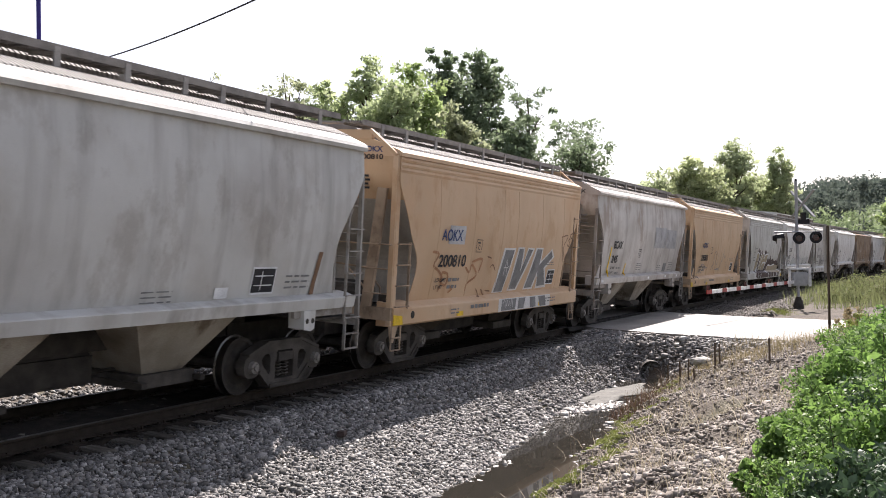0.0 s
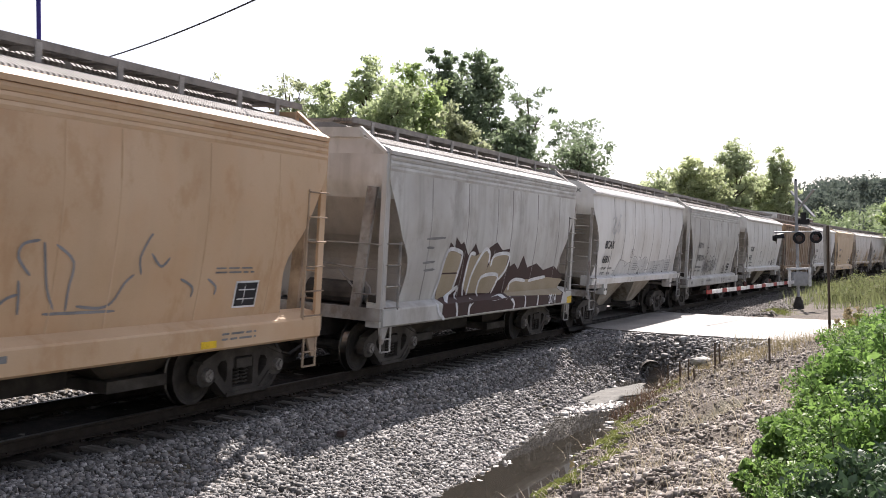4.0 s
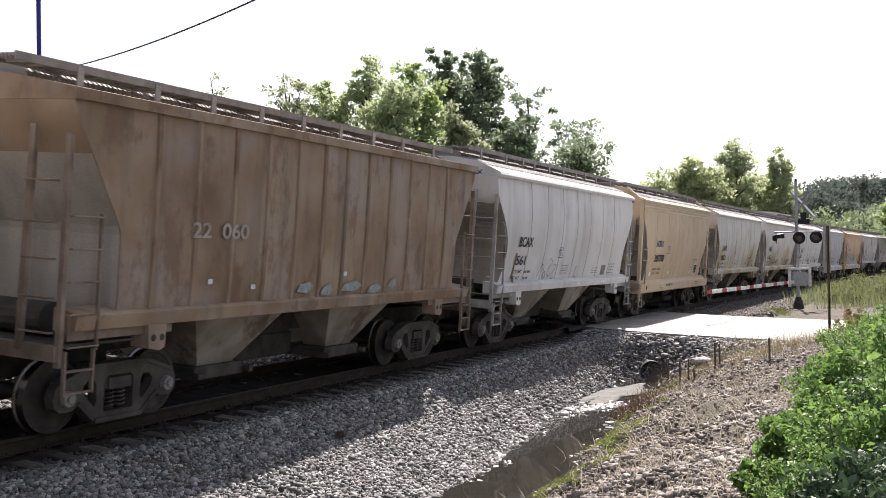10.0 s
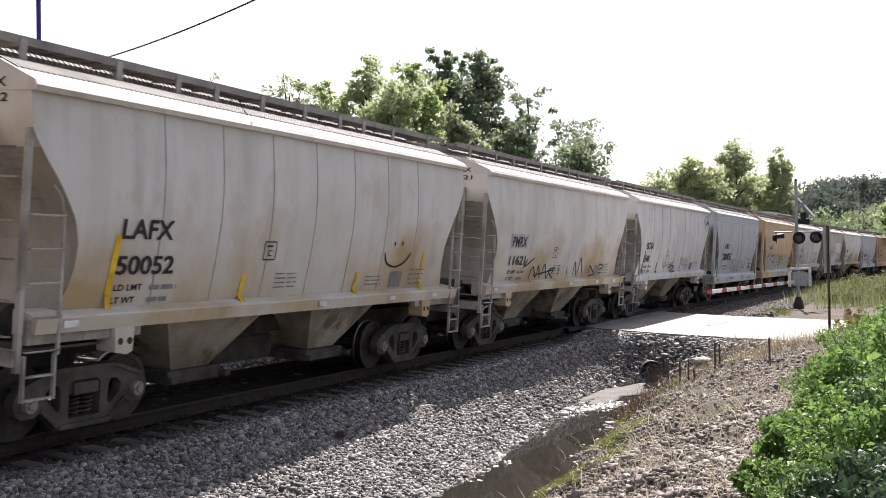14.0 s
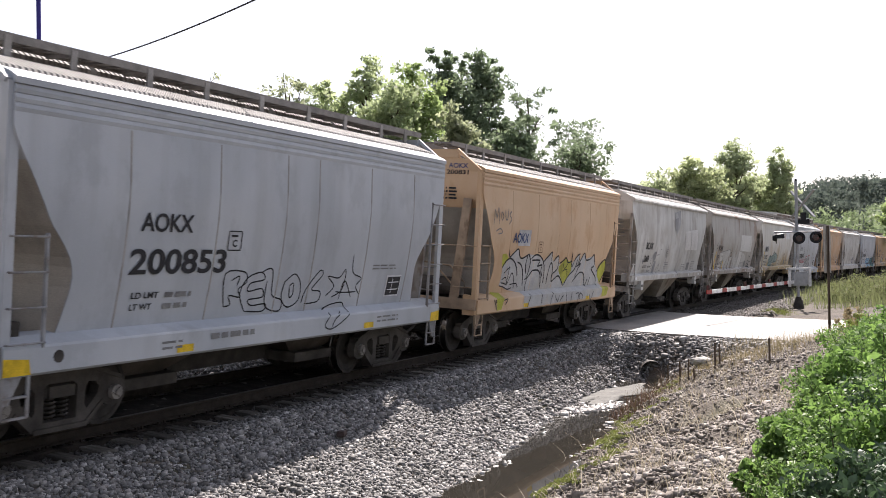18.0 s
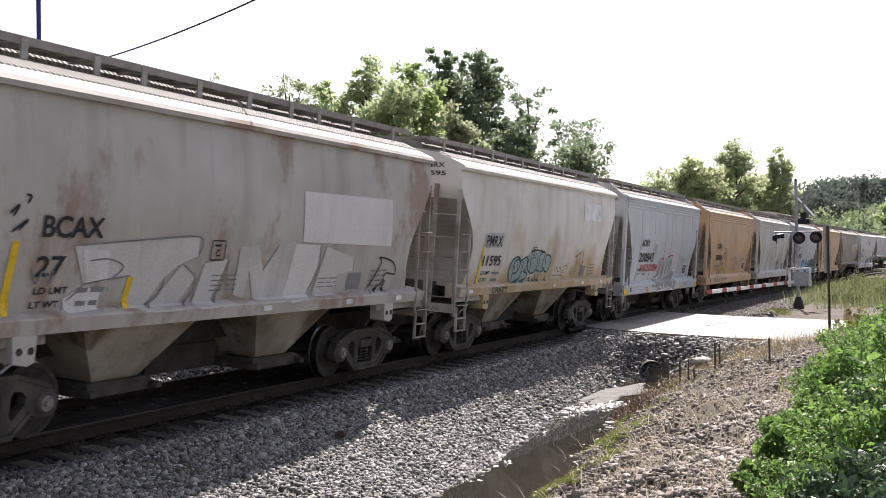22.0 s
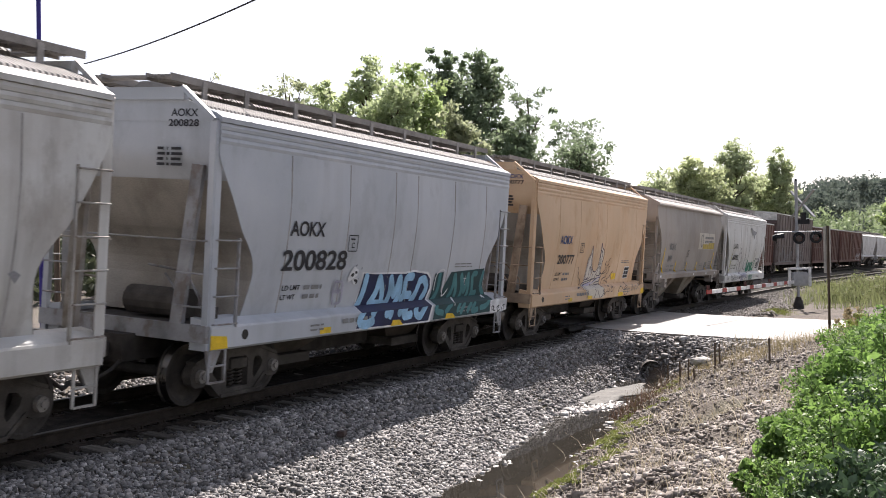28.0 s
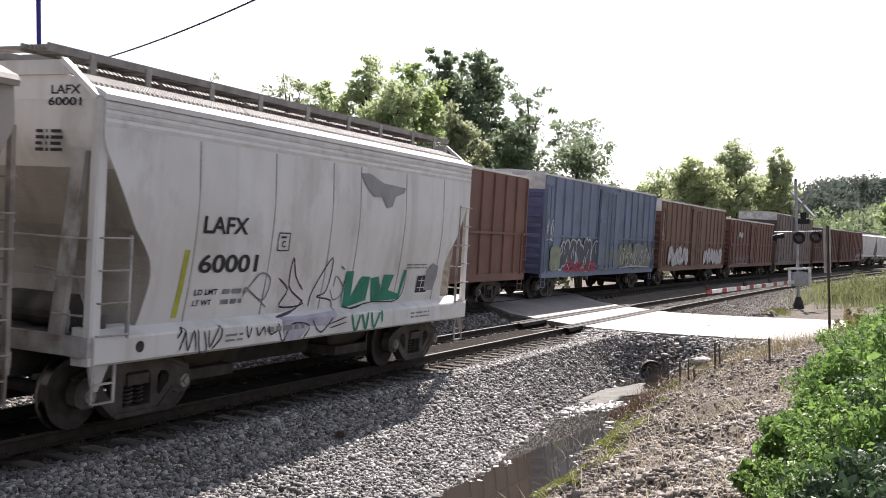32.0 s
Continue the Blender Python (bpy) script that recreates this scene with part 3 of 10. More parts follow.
def ballast(seed, x0, x1, l0, l1, per_m2, size, base=None, name="ballast", stone=None):
    rng = np.random.default_rng(seed)
    n = int((x1 - x0) * (l1 - l0) * per_m2)
    x, L = rng.uniform(x0, x1, n), rng.uniform(l0, l1, n)
    y = track_line(x) - L
    keep = ((x < road_near(y) - 0.1) | (x > road_far(y) + 0.2)) & ((L - ditch_mid(x) < 0.1) | (x > road_far(y)))
    x, y, L = x[keep], y[keep], L[keep]
    z = ground_z(x, y)
    dry = z > -1.44
    x, y, z = x[dry], y[dry], z[dry]
    sz = size * rng.lognormal(0, 0.28, len(x))
    return tagged(scatter_stones(name, np.stack([x, y, z + sz * 0.25], -1), sz, stone or STONE, seed, base), "grey crushed-stone ballast beside the ties", "ballast", kind="stuff")


STONE_DUSKY = island_mat("ballast_dusky", [(0.06, 0.056, 0.052), (0.14, 0.133, 0.125), (0.10, 0.094, 0.088), (0.21, 0.20, 0.19)], rough=0.8)
ballast(7, 2.5, 31, 1.3, 1.75, 620, 0.033, stone=STONE_DUSKY)
ballast(1, 4.5, 16, 1.55, 4.9, 900, 0.034)
ballast(2, 16, 31, 1.55, 4.2, 680, 0.037)
ballast(3, 2.5, 31, -1.32, 1.32, 330, 0.034, (OCT_V, OCT_F), stone=STONE_OILY_SHADED)
ballast(4, 36, 75, -1.5, 5.5, 90, 0.045, (OCT_V, OCT_F), stone=island_mat("ballast_brown", [(0.09, 0.08, 0.07), (0.16, 0.145, 0.13), (0.22, 0.20, 0.18), (0.12, 0.105, 0.095)]))
ballast(5, 2.5, 34, -8.0, -1.3, 130, 0.045, (OCT_V, OCT_F))
ballast(6, 2.5, 31, -1.9, -1.3, 330, 0.034, (OCT_V, OCT_F), stone=STONE_OILY_SHADED)


def bank_stones():
    rng = np.random.default_rng(9)
    n = 86000
    x = 6 + 22 * rng.random(n) ** 1.35
    d = rng.uniform(0.35, 6.0, n)
    L = ditch_mid(x) + d
    y = track_line(x) - L
    clump = np.sin(x * 1.7 + y * 0.9) + np.sin(y * 2.9 - x * 0.6) + np.sin(x * 0.55 + 2)
    keep = (x < road_near(y) - 0.4) & (rng.random(n) < np.where(x > 19, 0.45, 1.0)) & (rng.random(n) < np.interp(d, [0.3, 0.9, 3.8, 6.0], [0.3, 1, 1, 0.4])) & (rng.random(n) < 0.8 + 0.25 * clump)
    x, y = x[keep], y[keep]
    sz = 0.026 * rng.lognormal(0, 0.42, len(x))
    z = ground_z(x, y)
    tagged(scatter_stones("bank_stones", np.stack([x, y, z + sz * 0.2], -1), sz, BANKSTONE, 9), "loose grey broken stones on the ditch bank", "stones", kind="stuff")
    # a bar of washed stones across the water
    n = 700
    f = rng.random(n)
    x = 21.3 + 1.5 * f + rng.normal(0, 0.22, n)
    y = 7.05 - 1.0 * f + rng.normal(0, 0.12, n)
    sz = 0.045 * rng.lognormal(0, 0.4, n)
    z = np.full(n, -1.40)
    tagged(scatter_stones("gravel_bar", np.stack([x, y, z], -1), sz, SHORE, 12), "pale wet gravel bar across the shallow water", "stones", kind="stuff")
    # stones on the road bank round the culvert
    n = 7000
    y = rng.uniform(2.0, 9.0, n)
    x = road_near(y) - rng.uniform(0.1, 2.0, n)
    z = ground_z(x, y)
    keep = (z > -1.38) & ((x - 27.3) ** 2 + (y - 6.38) ** 2 > 0.15)
    x, y, z = x[keep], y[keep], z[keep]
    sz = 0.042 * rng.lognormal(0, 0.4, len(x))
    tagged(scatter_stones("culvert_stones", np.stack([x, y, z + sz * 0.2], -1), sz, STONE, 10), "dark grey stones packed round the culvert mouth", "stones", kind="stuff")
    # pale wet stones along the water's edge
    n = 900
    x = 8 + 20 * rng.random(n)
    wob = 0.16 * np.sin(1.9 * x + 0.6) + 0.1 * np.sin(4.3 * x) + 0.05 * np.sin(9.1 * x + 1.0)
    side = np.where(rng.random(n) < 0.7, -0.6, 0.72)
    y = track_line(x) - (ditch_mid(x) + side - wob * 0.9 + rng.normal(0, 0.05, n))
    z = np.maximum(ground_z(x, y), -1.43)
    sz = 0.036 * rng.lognormal(0, 0.45, n)
    tagged(scatter_stones("shore_stones", np.stack([x, y, z + sz * 0.2], -1), sz, SHORE, 11), "pale wet stones along the water's edge", "stones", kind="stuff")


SHORE = island_mat("shore_stone", [(0.22, 0.21, 0.195), (0.40, 0.385, 0.365), (0.52, 0.50, 0.48), (0.30, 0.28, 0.26)], rough=0.45)
bank_stones()


# ---- freight cars ----
BRACKET = mat("bracket_galvanised", (0.34, 0.32, 0.30), (0.24, 0.225, 0.21), (0.42, 0.40, 0.38), rough=0.7, metal=0.2, scale=4, bump=0.1)
DECK = mat("roof_deck_dusty", (0.25, 0.24, 0.228), (0.18, 0.17, 0.16), (0.32, 0.31, 0.30), rough=0.75, scale=1.5, fine=90, bump=0.3)
dn = DECK.node_tree                     # fine cross ribs pressed into the deck
rib = dn.nodes.new("ShaderNodeTexWave")
rib.inputs["Scale"].default_value = 3.5
rib_bump = dn.nodes.new("ShaderNodeBump")
rib_bump.inputs["Strength"].default_value, rib_bump.inputs["Distance"].default_value = 0.9, 0.035
dn.links.new(dn.nodes["Texture Coordinate"].outputs["Object"], rib.inputs["Vector"])
dn.links.new(rib.outputs["Fac"], rib_bump.inputs["Height"])
dn.links.new(rib_bump.outputs[0], dn.nodes["Principled BSDF"].inputs["Normal"])
SEAM = mat("seam_dirt", (0.36, 0.345, 0.33), rough=0.8, bump=0)
SLOPE = mat("slope_sheet_dusty", (0.48, 0.445, 0.395), (0.39, 0.355, 0.31), (0.55, 0.515, 0.465), rough=0.75, scale=1.2, streak=0.4, bump=0.08)

def wheelset_mesh():
    """Axle with two flanged wheels, turning about its own middle."""
    bm = bmesh.new()
    prof = [(0.0, 0.09), (0.10, 0.09), (0.115, 0.05), (0.30, 0.035), (0.385, 0.055), (0.40, 0.07), (0.457, 0.07), (0.457, -0.055), (0.485, -0.065), (0.485, -0.085), (0.40, -0.085), (0.385, -0.02), (0.30, -0.005), (0.12, -0.05), (0.11, -0.10), (0.0, -0.10)]
    n = 28
    for side in (-1, 1):
        rings = [[bm.verts.new((r * math.cos(2 * math.pi * k / n), side * (0.79 + o), r * math.sin(2 * math.pi * k / n))) for k in range(n)] for r, o in prof[1:-1]]
        for j, (r0, r1) in enumerate(zip(rings, rings[1:])):
            for k in range(n):
                bm.faces.new((r0[k], r0[(k + 1) % n], r1[(k + 1) % n], r1[k])).material_index = 1 if j in (5, 6) else 0
        bm.faces.new(rings[0])
        bm.faces.new(rings[-1][::-1])
    tube(bm, [(0, -1.08, 0), (0, 1.08, 0)], 0.085, 10)
    return finish("wheelset", bm, [WHEELM, TREAD])


def side_frame_mesh():
    """Cast truck side frame: arched top, rounded ends over the bearings, two side windows and the spring opening; y is outward."""
    bm = bmesh.new()
    half = [(0.0, 0.83), (0.46, 0.83), (0.66, 0.77), (0.98, 0.66), (1.07, 0.58), (1.10, 0.46), (1.07, 0.35), (0.98, 0.29), (0.80, 0.29), (0.72, 0.33), (0.66, 0.36), (0.44, 0.14), (0.36, 0.10), (0.0, 0.10)]
    loops = [half + [(-x, z) for x, z in half[-2:0:-1]]]
    win = [(0.43, 0.30), (0.60, 0.46), (0.63, 0.56), (0.56, 0.63), (0.45, 0.64), (0.40, 0.58), (0.39, 0.36)]
    loops += [win, [(-x, z) for x, z in win], [(-0.26, 0.21), (0.26, 0.21), (0.26, 0.62), (0.20, 0.67), (-0.20, 0.67), (-0.26, 0.62)]]
    edges = []
    for loop in loops:
        vs = [bm.verts.new((x, -0.075, z)) for x, z in loop]
        edges += [bm.edges.new((vs[k], vs[(k + 1) % len(vs)])) for k in range(len(vs))]
    bmesh.ops.triangle_fill(bm, edges=edges, use_beauty=True)
    top = bmesh.ops.extrude_face_region(bm, geom=list(bm.faces))
    bmesh.ops.translate(bm, verts=[g for g in top["geom"] if isinstance(g, bmesh.types.BMVert)], vec=(0, 0.15, 0))
    for s in (-1, 1):       # raised rims of the casting
        beam(bm, (s * 0.50, 0, 0.81), (s * 1.0, 0, 0.645), 0.19, 0.05)
        beam(bm, (s * 0.42, 0, 0.13), (s * 0.70, 0, 0.37), 0.19, 0.05)
    beam(bm, (-0.5, 0, 0.815), (0.5, 0, 0.815), 0.19, 0.05)
    beam(bm, (-0.42, 0, 0.12), (0.42, 0, 0.12), 0.22, 0.06)
    box(bm, -0.24, 0.24, -0.06, 0.085, 0.50, 0.63)
    return finish("side_frame", bm, TRUCK)


def bearing_cap_mesh():
    bm = bmesh.new()
    tube(bm, [(0, -0.06, 0), (0, 0.06, 0)], [0.105, 0.095], 14)
    tube(bm, [(0, -0.06, 0), (0, 0.085, 0)], [0.05, 0.045], 8)
    for k in range(3):
        a = 2 * math.pi * k / 3
        tube(bm, [(0.07 * math.cos(a), 0.05, 0.07 * math.sin(a)), (0.07 * math.cos(a), 0.075, 0.07 * math.sin(a))], 0.014, 6)
    return finish("bearing_cap", bm, GRATE)


def spring_mesh():
    bm = bmesh.new()
    pts = [(0.06 * math.cos(a), 0.06 * math.sin(a), 0.23 + 0.27 * a / (2 * math.pi * 5)) for a in np.linspace(0, 2 * math.pi * 5, 41)]
    tube(bm, pts, 0.016, 4)
    return finish("spring", bm, TRUCK)


WHEELSET, SIDEFRAME, BEARING, SPRING = wheelset_mesh(), side_frame_mesh(), bearing_cap_mesh(), spring_mesh()


def bolster_mesh():
    bm = bmesh.new()
    prism(bm, [(-1.12, 0.50), (1.12, 0.50), (1.12, 0.64), (0.5, 0.74), (-0.5, 0.74), (-1.12, 0.64)], 'x', -0.2, 0.2)
    tube(bm, [(0, 0, 0.7), (0, 0, 0.84)], 0.2, 12)
    for s in (-1, 1):
        box(bm, s * 0.42 - 0.05, s * 0.42 + 0.05, -0.95, 0.95, 0.28, 0.42)
    return finish("truck", bm, TRUCK)


BOLSTER = bolster_mesh()


def add_truck(car, x):
    tk = share("truck", BOLSTER, car, pose(x, 0, 0))
    for s in (-1, 1):
        share("side_frame", SIDEFRAME, tk, pose(0, s * 1.02, 0))
        for u in (-0.1, 0.1):
            share("spring", SPRING, tk, pose(u, s * 1.02, 0))
    for u in (-0.889, 0.889):
        share("wheelset", WHEELSET, tk, pose(u, 0, 0.457))
        for s in (-1, 1):
            share("bearing_cap", BEARING, tk, pose(u, s * 1.10, 0.457, 0, 0, 0 if s > 0 else 180))
    return tk


def add_coupler(car, x, d):
    bm = bmesh.new()
    box(bm, min(x, x + d * 0.7), max(x, x + d * 0.7), -0.09, 0.09, 0.72, 0.92)
    prism(bm, [(x + d * 0.66, -0.17), (x + d * 1.0, -0.17), (x + d * 1.0, -0.05), (x + d * 0.84, 0.0), (x + d * 0.98, 0.1), (x + d * 0.9, 0.19), (x + d * 0.66, 0.17)], 'z', 0.68, 0.97)
    part("coupler", bm, TRUCK, car)
    bm = bmesh.new()
    tube(bm, [(x + d * 0.1, -0.3, 0.78), (x + d * 0.4, -0.27, 0.55), (x + d * 0.75, -0.16, 0.36), (x + d * 1.0, -0.05, 0.42)], 0.03, 6)
    part("air_hose", bm, DARK, car)


def ladder(car, x0, x1, y, z0, z1, rungs, paint, both=True, reach=0.0):
    """Stiles and rungs in the plane of the side; without both, the corner post stands in for the first stile. reach: how far the stile goes on, bent inward."""
    s = -1 if y < 0 else 1
    for x in (x0, x1) if both else (x1,):
        bm = bmesh.new()
        beam(bm, (x, y, z0), (x, y, z1), 0.045, 0.03, up=(1, 0, 0))
        if reach:
            tube(bm, [(x, y, z1 - 0.03), (x + (x0 - x1) * 0.08, y - s * 0.005, z1 + reach * 0.6), (x + (x0 - x1) * 0.3, y - s * 0.03, z1 + reach)], 0.018, 6)
        part("ladder_stile", bm, paint, car)
    for k in range(rungs):
        z = z0 + 0.06 + (z1 - z0 - 0.1) * k / (rungs - 1)
        bm = bmesh.new()
        tube(bm, [(x0, y, z), (x0, y + s * 0.04, z), (x1, y + s * 0.04, z), (x1, y, z)], 0.013, 5)
        part("rung", bm, paint, car)


def stirrup(car, xm, y, z0, z1, w, paint, rungs=1):
    bm = bmesh.new()
    beam(bm, (xm - w / 2, y, z1), (xm - w / 2, y, z0), 0.045, 0.02, up=(0, 1, 0))
    beam(bm, (xm + w / 2, y, z1), (xm + w / 2, y, z0), 0.045, 0.02, up=(0, 1, 0))
    for k in range(rungs + 1):
        z = z0 + (z1 - z0) * k / (rungs + 1)
        beam(bm, (xm - w / 2, y, z), (xm + w / 2, y, z), 0.045, 0.022)
    part("stirrup_step", bm, paint, car)


def shell(half, levels, widths, insets, n=16):
    """Hopper body: bowed side sheets whose ends slope inward, end wall over slope sheets, closed below. Returns a bmesh."""
    bm = bmesh.new()
    grid = {}
    for j, z in enumerate(levels):
        for side in (-1, 1):
            for i in range(n + 1):
                xe = half - insets[j]
                grid[j, side, i] = bm.verts.new((-xe + 2 * xe * i / n, side * widths[j], z))
    m = len(levels)
    for j in range(m - 1):
        for side in (-1, 1):
            for i in range(n):
                f = [grid[j, side, i], grid[j, side, i + 1], grid[j + 1, side, i + 1], grid[j + 1, side, i]]
                bm.faces.new(f if side < 0 else f[::-1])
        for i in (0, n):
            f = [grid[j, -1, i], grid[j + 1, -1, i], grid[j + 1, 1, i], grid[j, 1, i]]
            bm.faces.new(f if i == 0 else f[::-1])
    for i in range(n):
        bm.faces.new((grid[0, -1, i], grid[0, 1, i], grid[0, 1, i + 1], grid[0, -1, i + 1]))
        bm.faces.new((grid[m - 1, -1, i], grid[m - 1, -1, i + 1], grid[m - 1, 1, i + 1], grid[m - 1, 1, i]))
    return bm


def slope_sheet(half, levels, widths, insets, e, upto):
    """Thin plate that covers the sloping end under the upright end wall."""
    bm = bmesh.new()
    rows = []
    for z, w, d in zip(levels[:upto], widths, insets):
        x = e * (half - d + 0.012)
        rows.append([bm.verts.new((x, -w + 0.004, z)), bm.verts.new((x, w - 0.004, z))])
    for a, b in zip(rows, rows[1:]):
        bm.faces.new((a[0], a[1], b[1], b[0]))
    bmesh.ops.solidify(bm, geom=list(bm.faces), thickness=-0.008)
    return bm


def side_y(levels, widths, z):
    return float(np.interp(z, levels, widths))


def pocket_mesh(cx, top_half, bot_half, zt, zb, yt, yb):
    bm = bmesh.new()
    v = []
    for z, hx, hy in ((zt, top_half, yt), (zb, bot_half, yb)):
        v.append([bm.verts.new((cx + a * hx, b * hy, z)) for a, b in ((-1, -1), (1, -1), (1, 1), (-1, 1))])
    for k in range(4):
        bm.faces.new((v[0][k], v[0][(k + 1) % 4], v[1][(k + 1) % 4], v[1][k]))
    bm.faces.new(v[0])
    bm.faces.new(v[1][::-1])
    return bm


def roof_mesh(half, prof):
    bm = bmesh.new()
    prism(bm, prof, 'x', -half, half)
    return bm


def roof_gear(car, half, z_roof, paint, sup_x, y_in=0.42, y_out=0.86, z_b=4.60):
    """Running boards, their brackets, hatch covers and end crossovers."""
    for s in (-1, 1):
        bm = bmesh.new()
        n = 7
        for k in range(n):      # open grating slats in a steel rim
            y = s * (y_in + (y_out - y_in) * (k + 0.5) / n)
            box(bm, -half - 0.25, half + 0.25, y - 0.016, y + 0.016, z_b + 0.09, z_b + 0.13)
        for y in (y_in, y_out):
            box(bm, -half - 0.25, half + 0.25, s * y - 0.012, s * y + 0.012, z_b + 0.05, z_b + 0.15)
        for k in range(int(half * 2 / 0.3) + 1):
            x = -half + 0.3 * k
            box(bm, x - 0.01, x + 0.01, min(s * y_in, s * y_out), max(s * y_in, s * y_out), z_b + 0.06, z_b + 0.09)
        part("running_board", bm, GRATE, car, "dark steel walkway grating")
        for x in sup_x:
            bm = bmesh.new()
            beam(bm, (x, s * (y_out + 0.012), z_roof - 0.1), (x, s * (y_out + 0.012), z_b + 0.12), 0.10, 0.03, up=(0, 1, 0))
            beam(bm, (x, s * y_out, z_b + 0.05), (x, s * y_in, z_b + 0.05), 0.06, 0.05)
            part("board_bracket", bm, BRACKET, car, "dull galvanised bracket")
    for e in (-1, 1):
        bm = bmesh.new()
        for k in range(4):
            x = e * (half - 0.02 + 0.07 * k)
            box(bm, x - 0.02, x + 0.02, -y_in, y_in, z_b + 0.09, z_b + 0.125)
        part("crossover_board", bm, GRATE, car)
    # long trough hatch between the boards
    nh = 5
    for k in range(nh):
        x0 = -half + 0.35 + (2 * half - 0.7) * k / nh
        x1 = x0 + (2 * half - 0.7) / nh - 0.12
        bm = bmesh.new()
        prism(bm, [(-0.40, z_roof - 0.06), (-0.39, z_b + 0.02), (-0.24, z_b + 0.13), (0.24, z_b + 0.13), (0.39, z_b + 0.02), (0.40, z_roof - 0.06)], 'x', x0, x1)
        part("hatch_cover", bm, DECK, car)
    for k in range(9):
        x = -half + 0.5 + (2 * half - 1.0) * k / 8
        for s in (-1, 1):
            bm = bmesh.new()
            tube(bm, [(x, s * 0.3, z_roof + 0.14), (x + 0.12, s * 0.6, z_roof + 0.06), (x + 0.3, s * 1.05, z_roof - 0.14)], 0.015, 5)
            part("hatch_strap", bm, GRATE, car)


A_HALF, B_HALF = 5.375, 5.74


def finer(levels, table):
    """The table read at more levels, for a smooth outline."""
    return [float(np.interp(z, levels, table)) for z in np.linspace(levels[0], levels[-1], 25)]


A_OLD = [1.27, 1.45, 1.85, 2.3, 2.75, 3.1, 3.32, 3.8, 4.12]
A_LEV = [float(z) for z in np.linspace(A_OLD[0], A_OLD[-1], 25)]
A_WID = finer(A_OLD, [1.40, 1.43, 1.50, 1.56, 1.60, 1.61, 1.60, 1.58, 1.55])
A_INS = [float(np.interp(z, [1.27, 1.5, 1.85, 2.05, 2.25, 2.45, 2.62, 2.75, 3.1, 3.55, 3.65], [0.86, 0.92, 0.99, 0.99, 0.90, 0.73, 0.57, 0.50, 0.29, 0.03, 0.0])) for z in A_LEV]
B_OLD = [1.54, 1.85, 2.3, 2.75, 3.15, 3.5, 3.8, 4.08]
B_LEV = [float(z) for z in np.linspace(B_OLD[0], B_OLD[-1], 25)]
B_WID = finer(B_OLD, [1.41, 1.47, 1.545, 1.60, 1.61, 1.59, 1.56, 1.53])
R_WID = finer(B_OLD, [1.53, 1.55, 1.56, 1.57, 1.57, 1.57, 1.57, 1.56])
B_INS = [float(np.interp(z, [1.54, 1.85, 2.1, 2.4, 2.65, 2.9, 3.05, 3.3, 3.6, 3.7], [0.58, 0.70, 0.76, 0.76, 0.68, 0.52, 0.42, 0.22, 0.02, 0.0])) for z in B_LEV]
R_INS = [float(np.interp(z, [1.54, 2.55, 3.9, 4.08], [0.86, 0.84, 0.05, 0.0])) for z in B_LEV]


def rounded(ob):
    """Smooth shading but for the sharp edges."""
    ob.data.shade_smooth()
    ob.data.set_sharp_from_angle(angle=radians(28))
    return ob


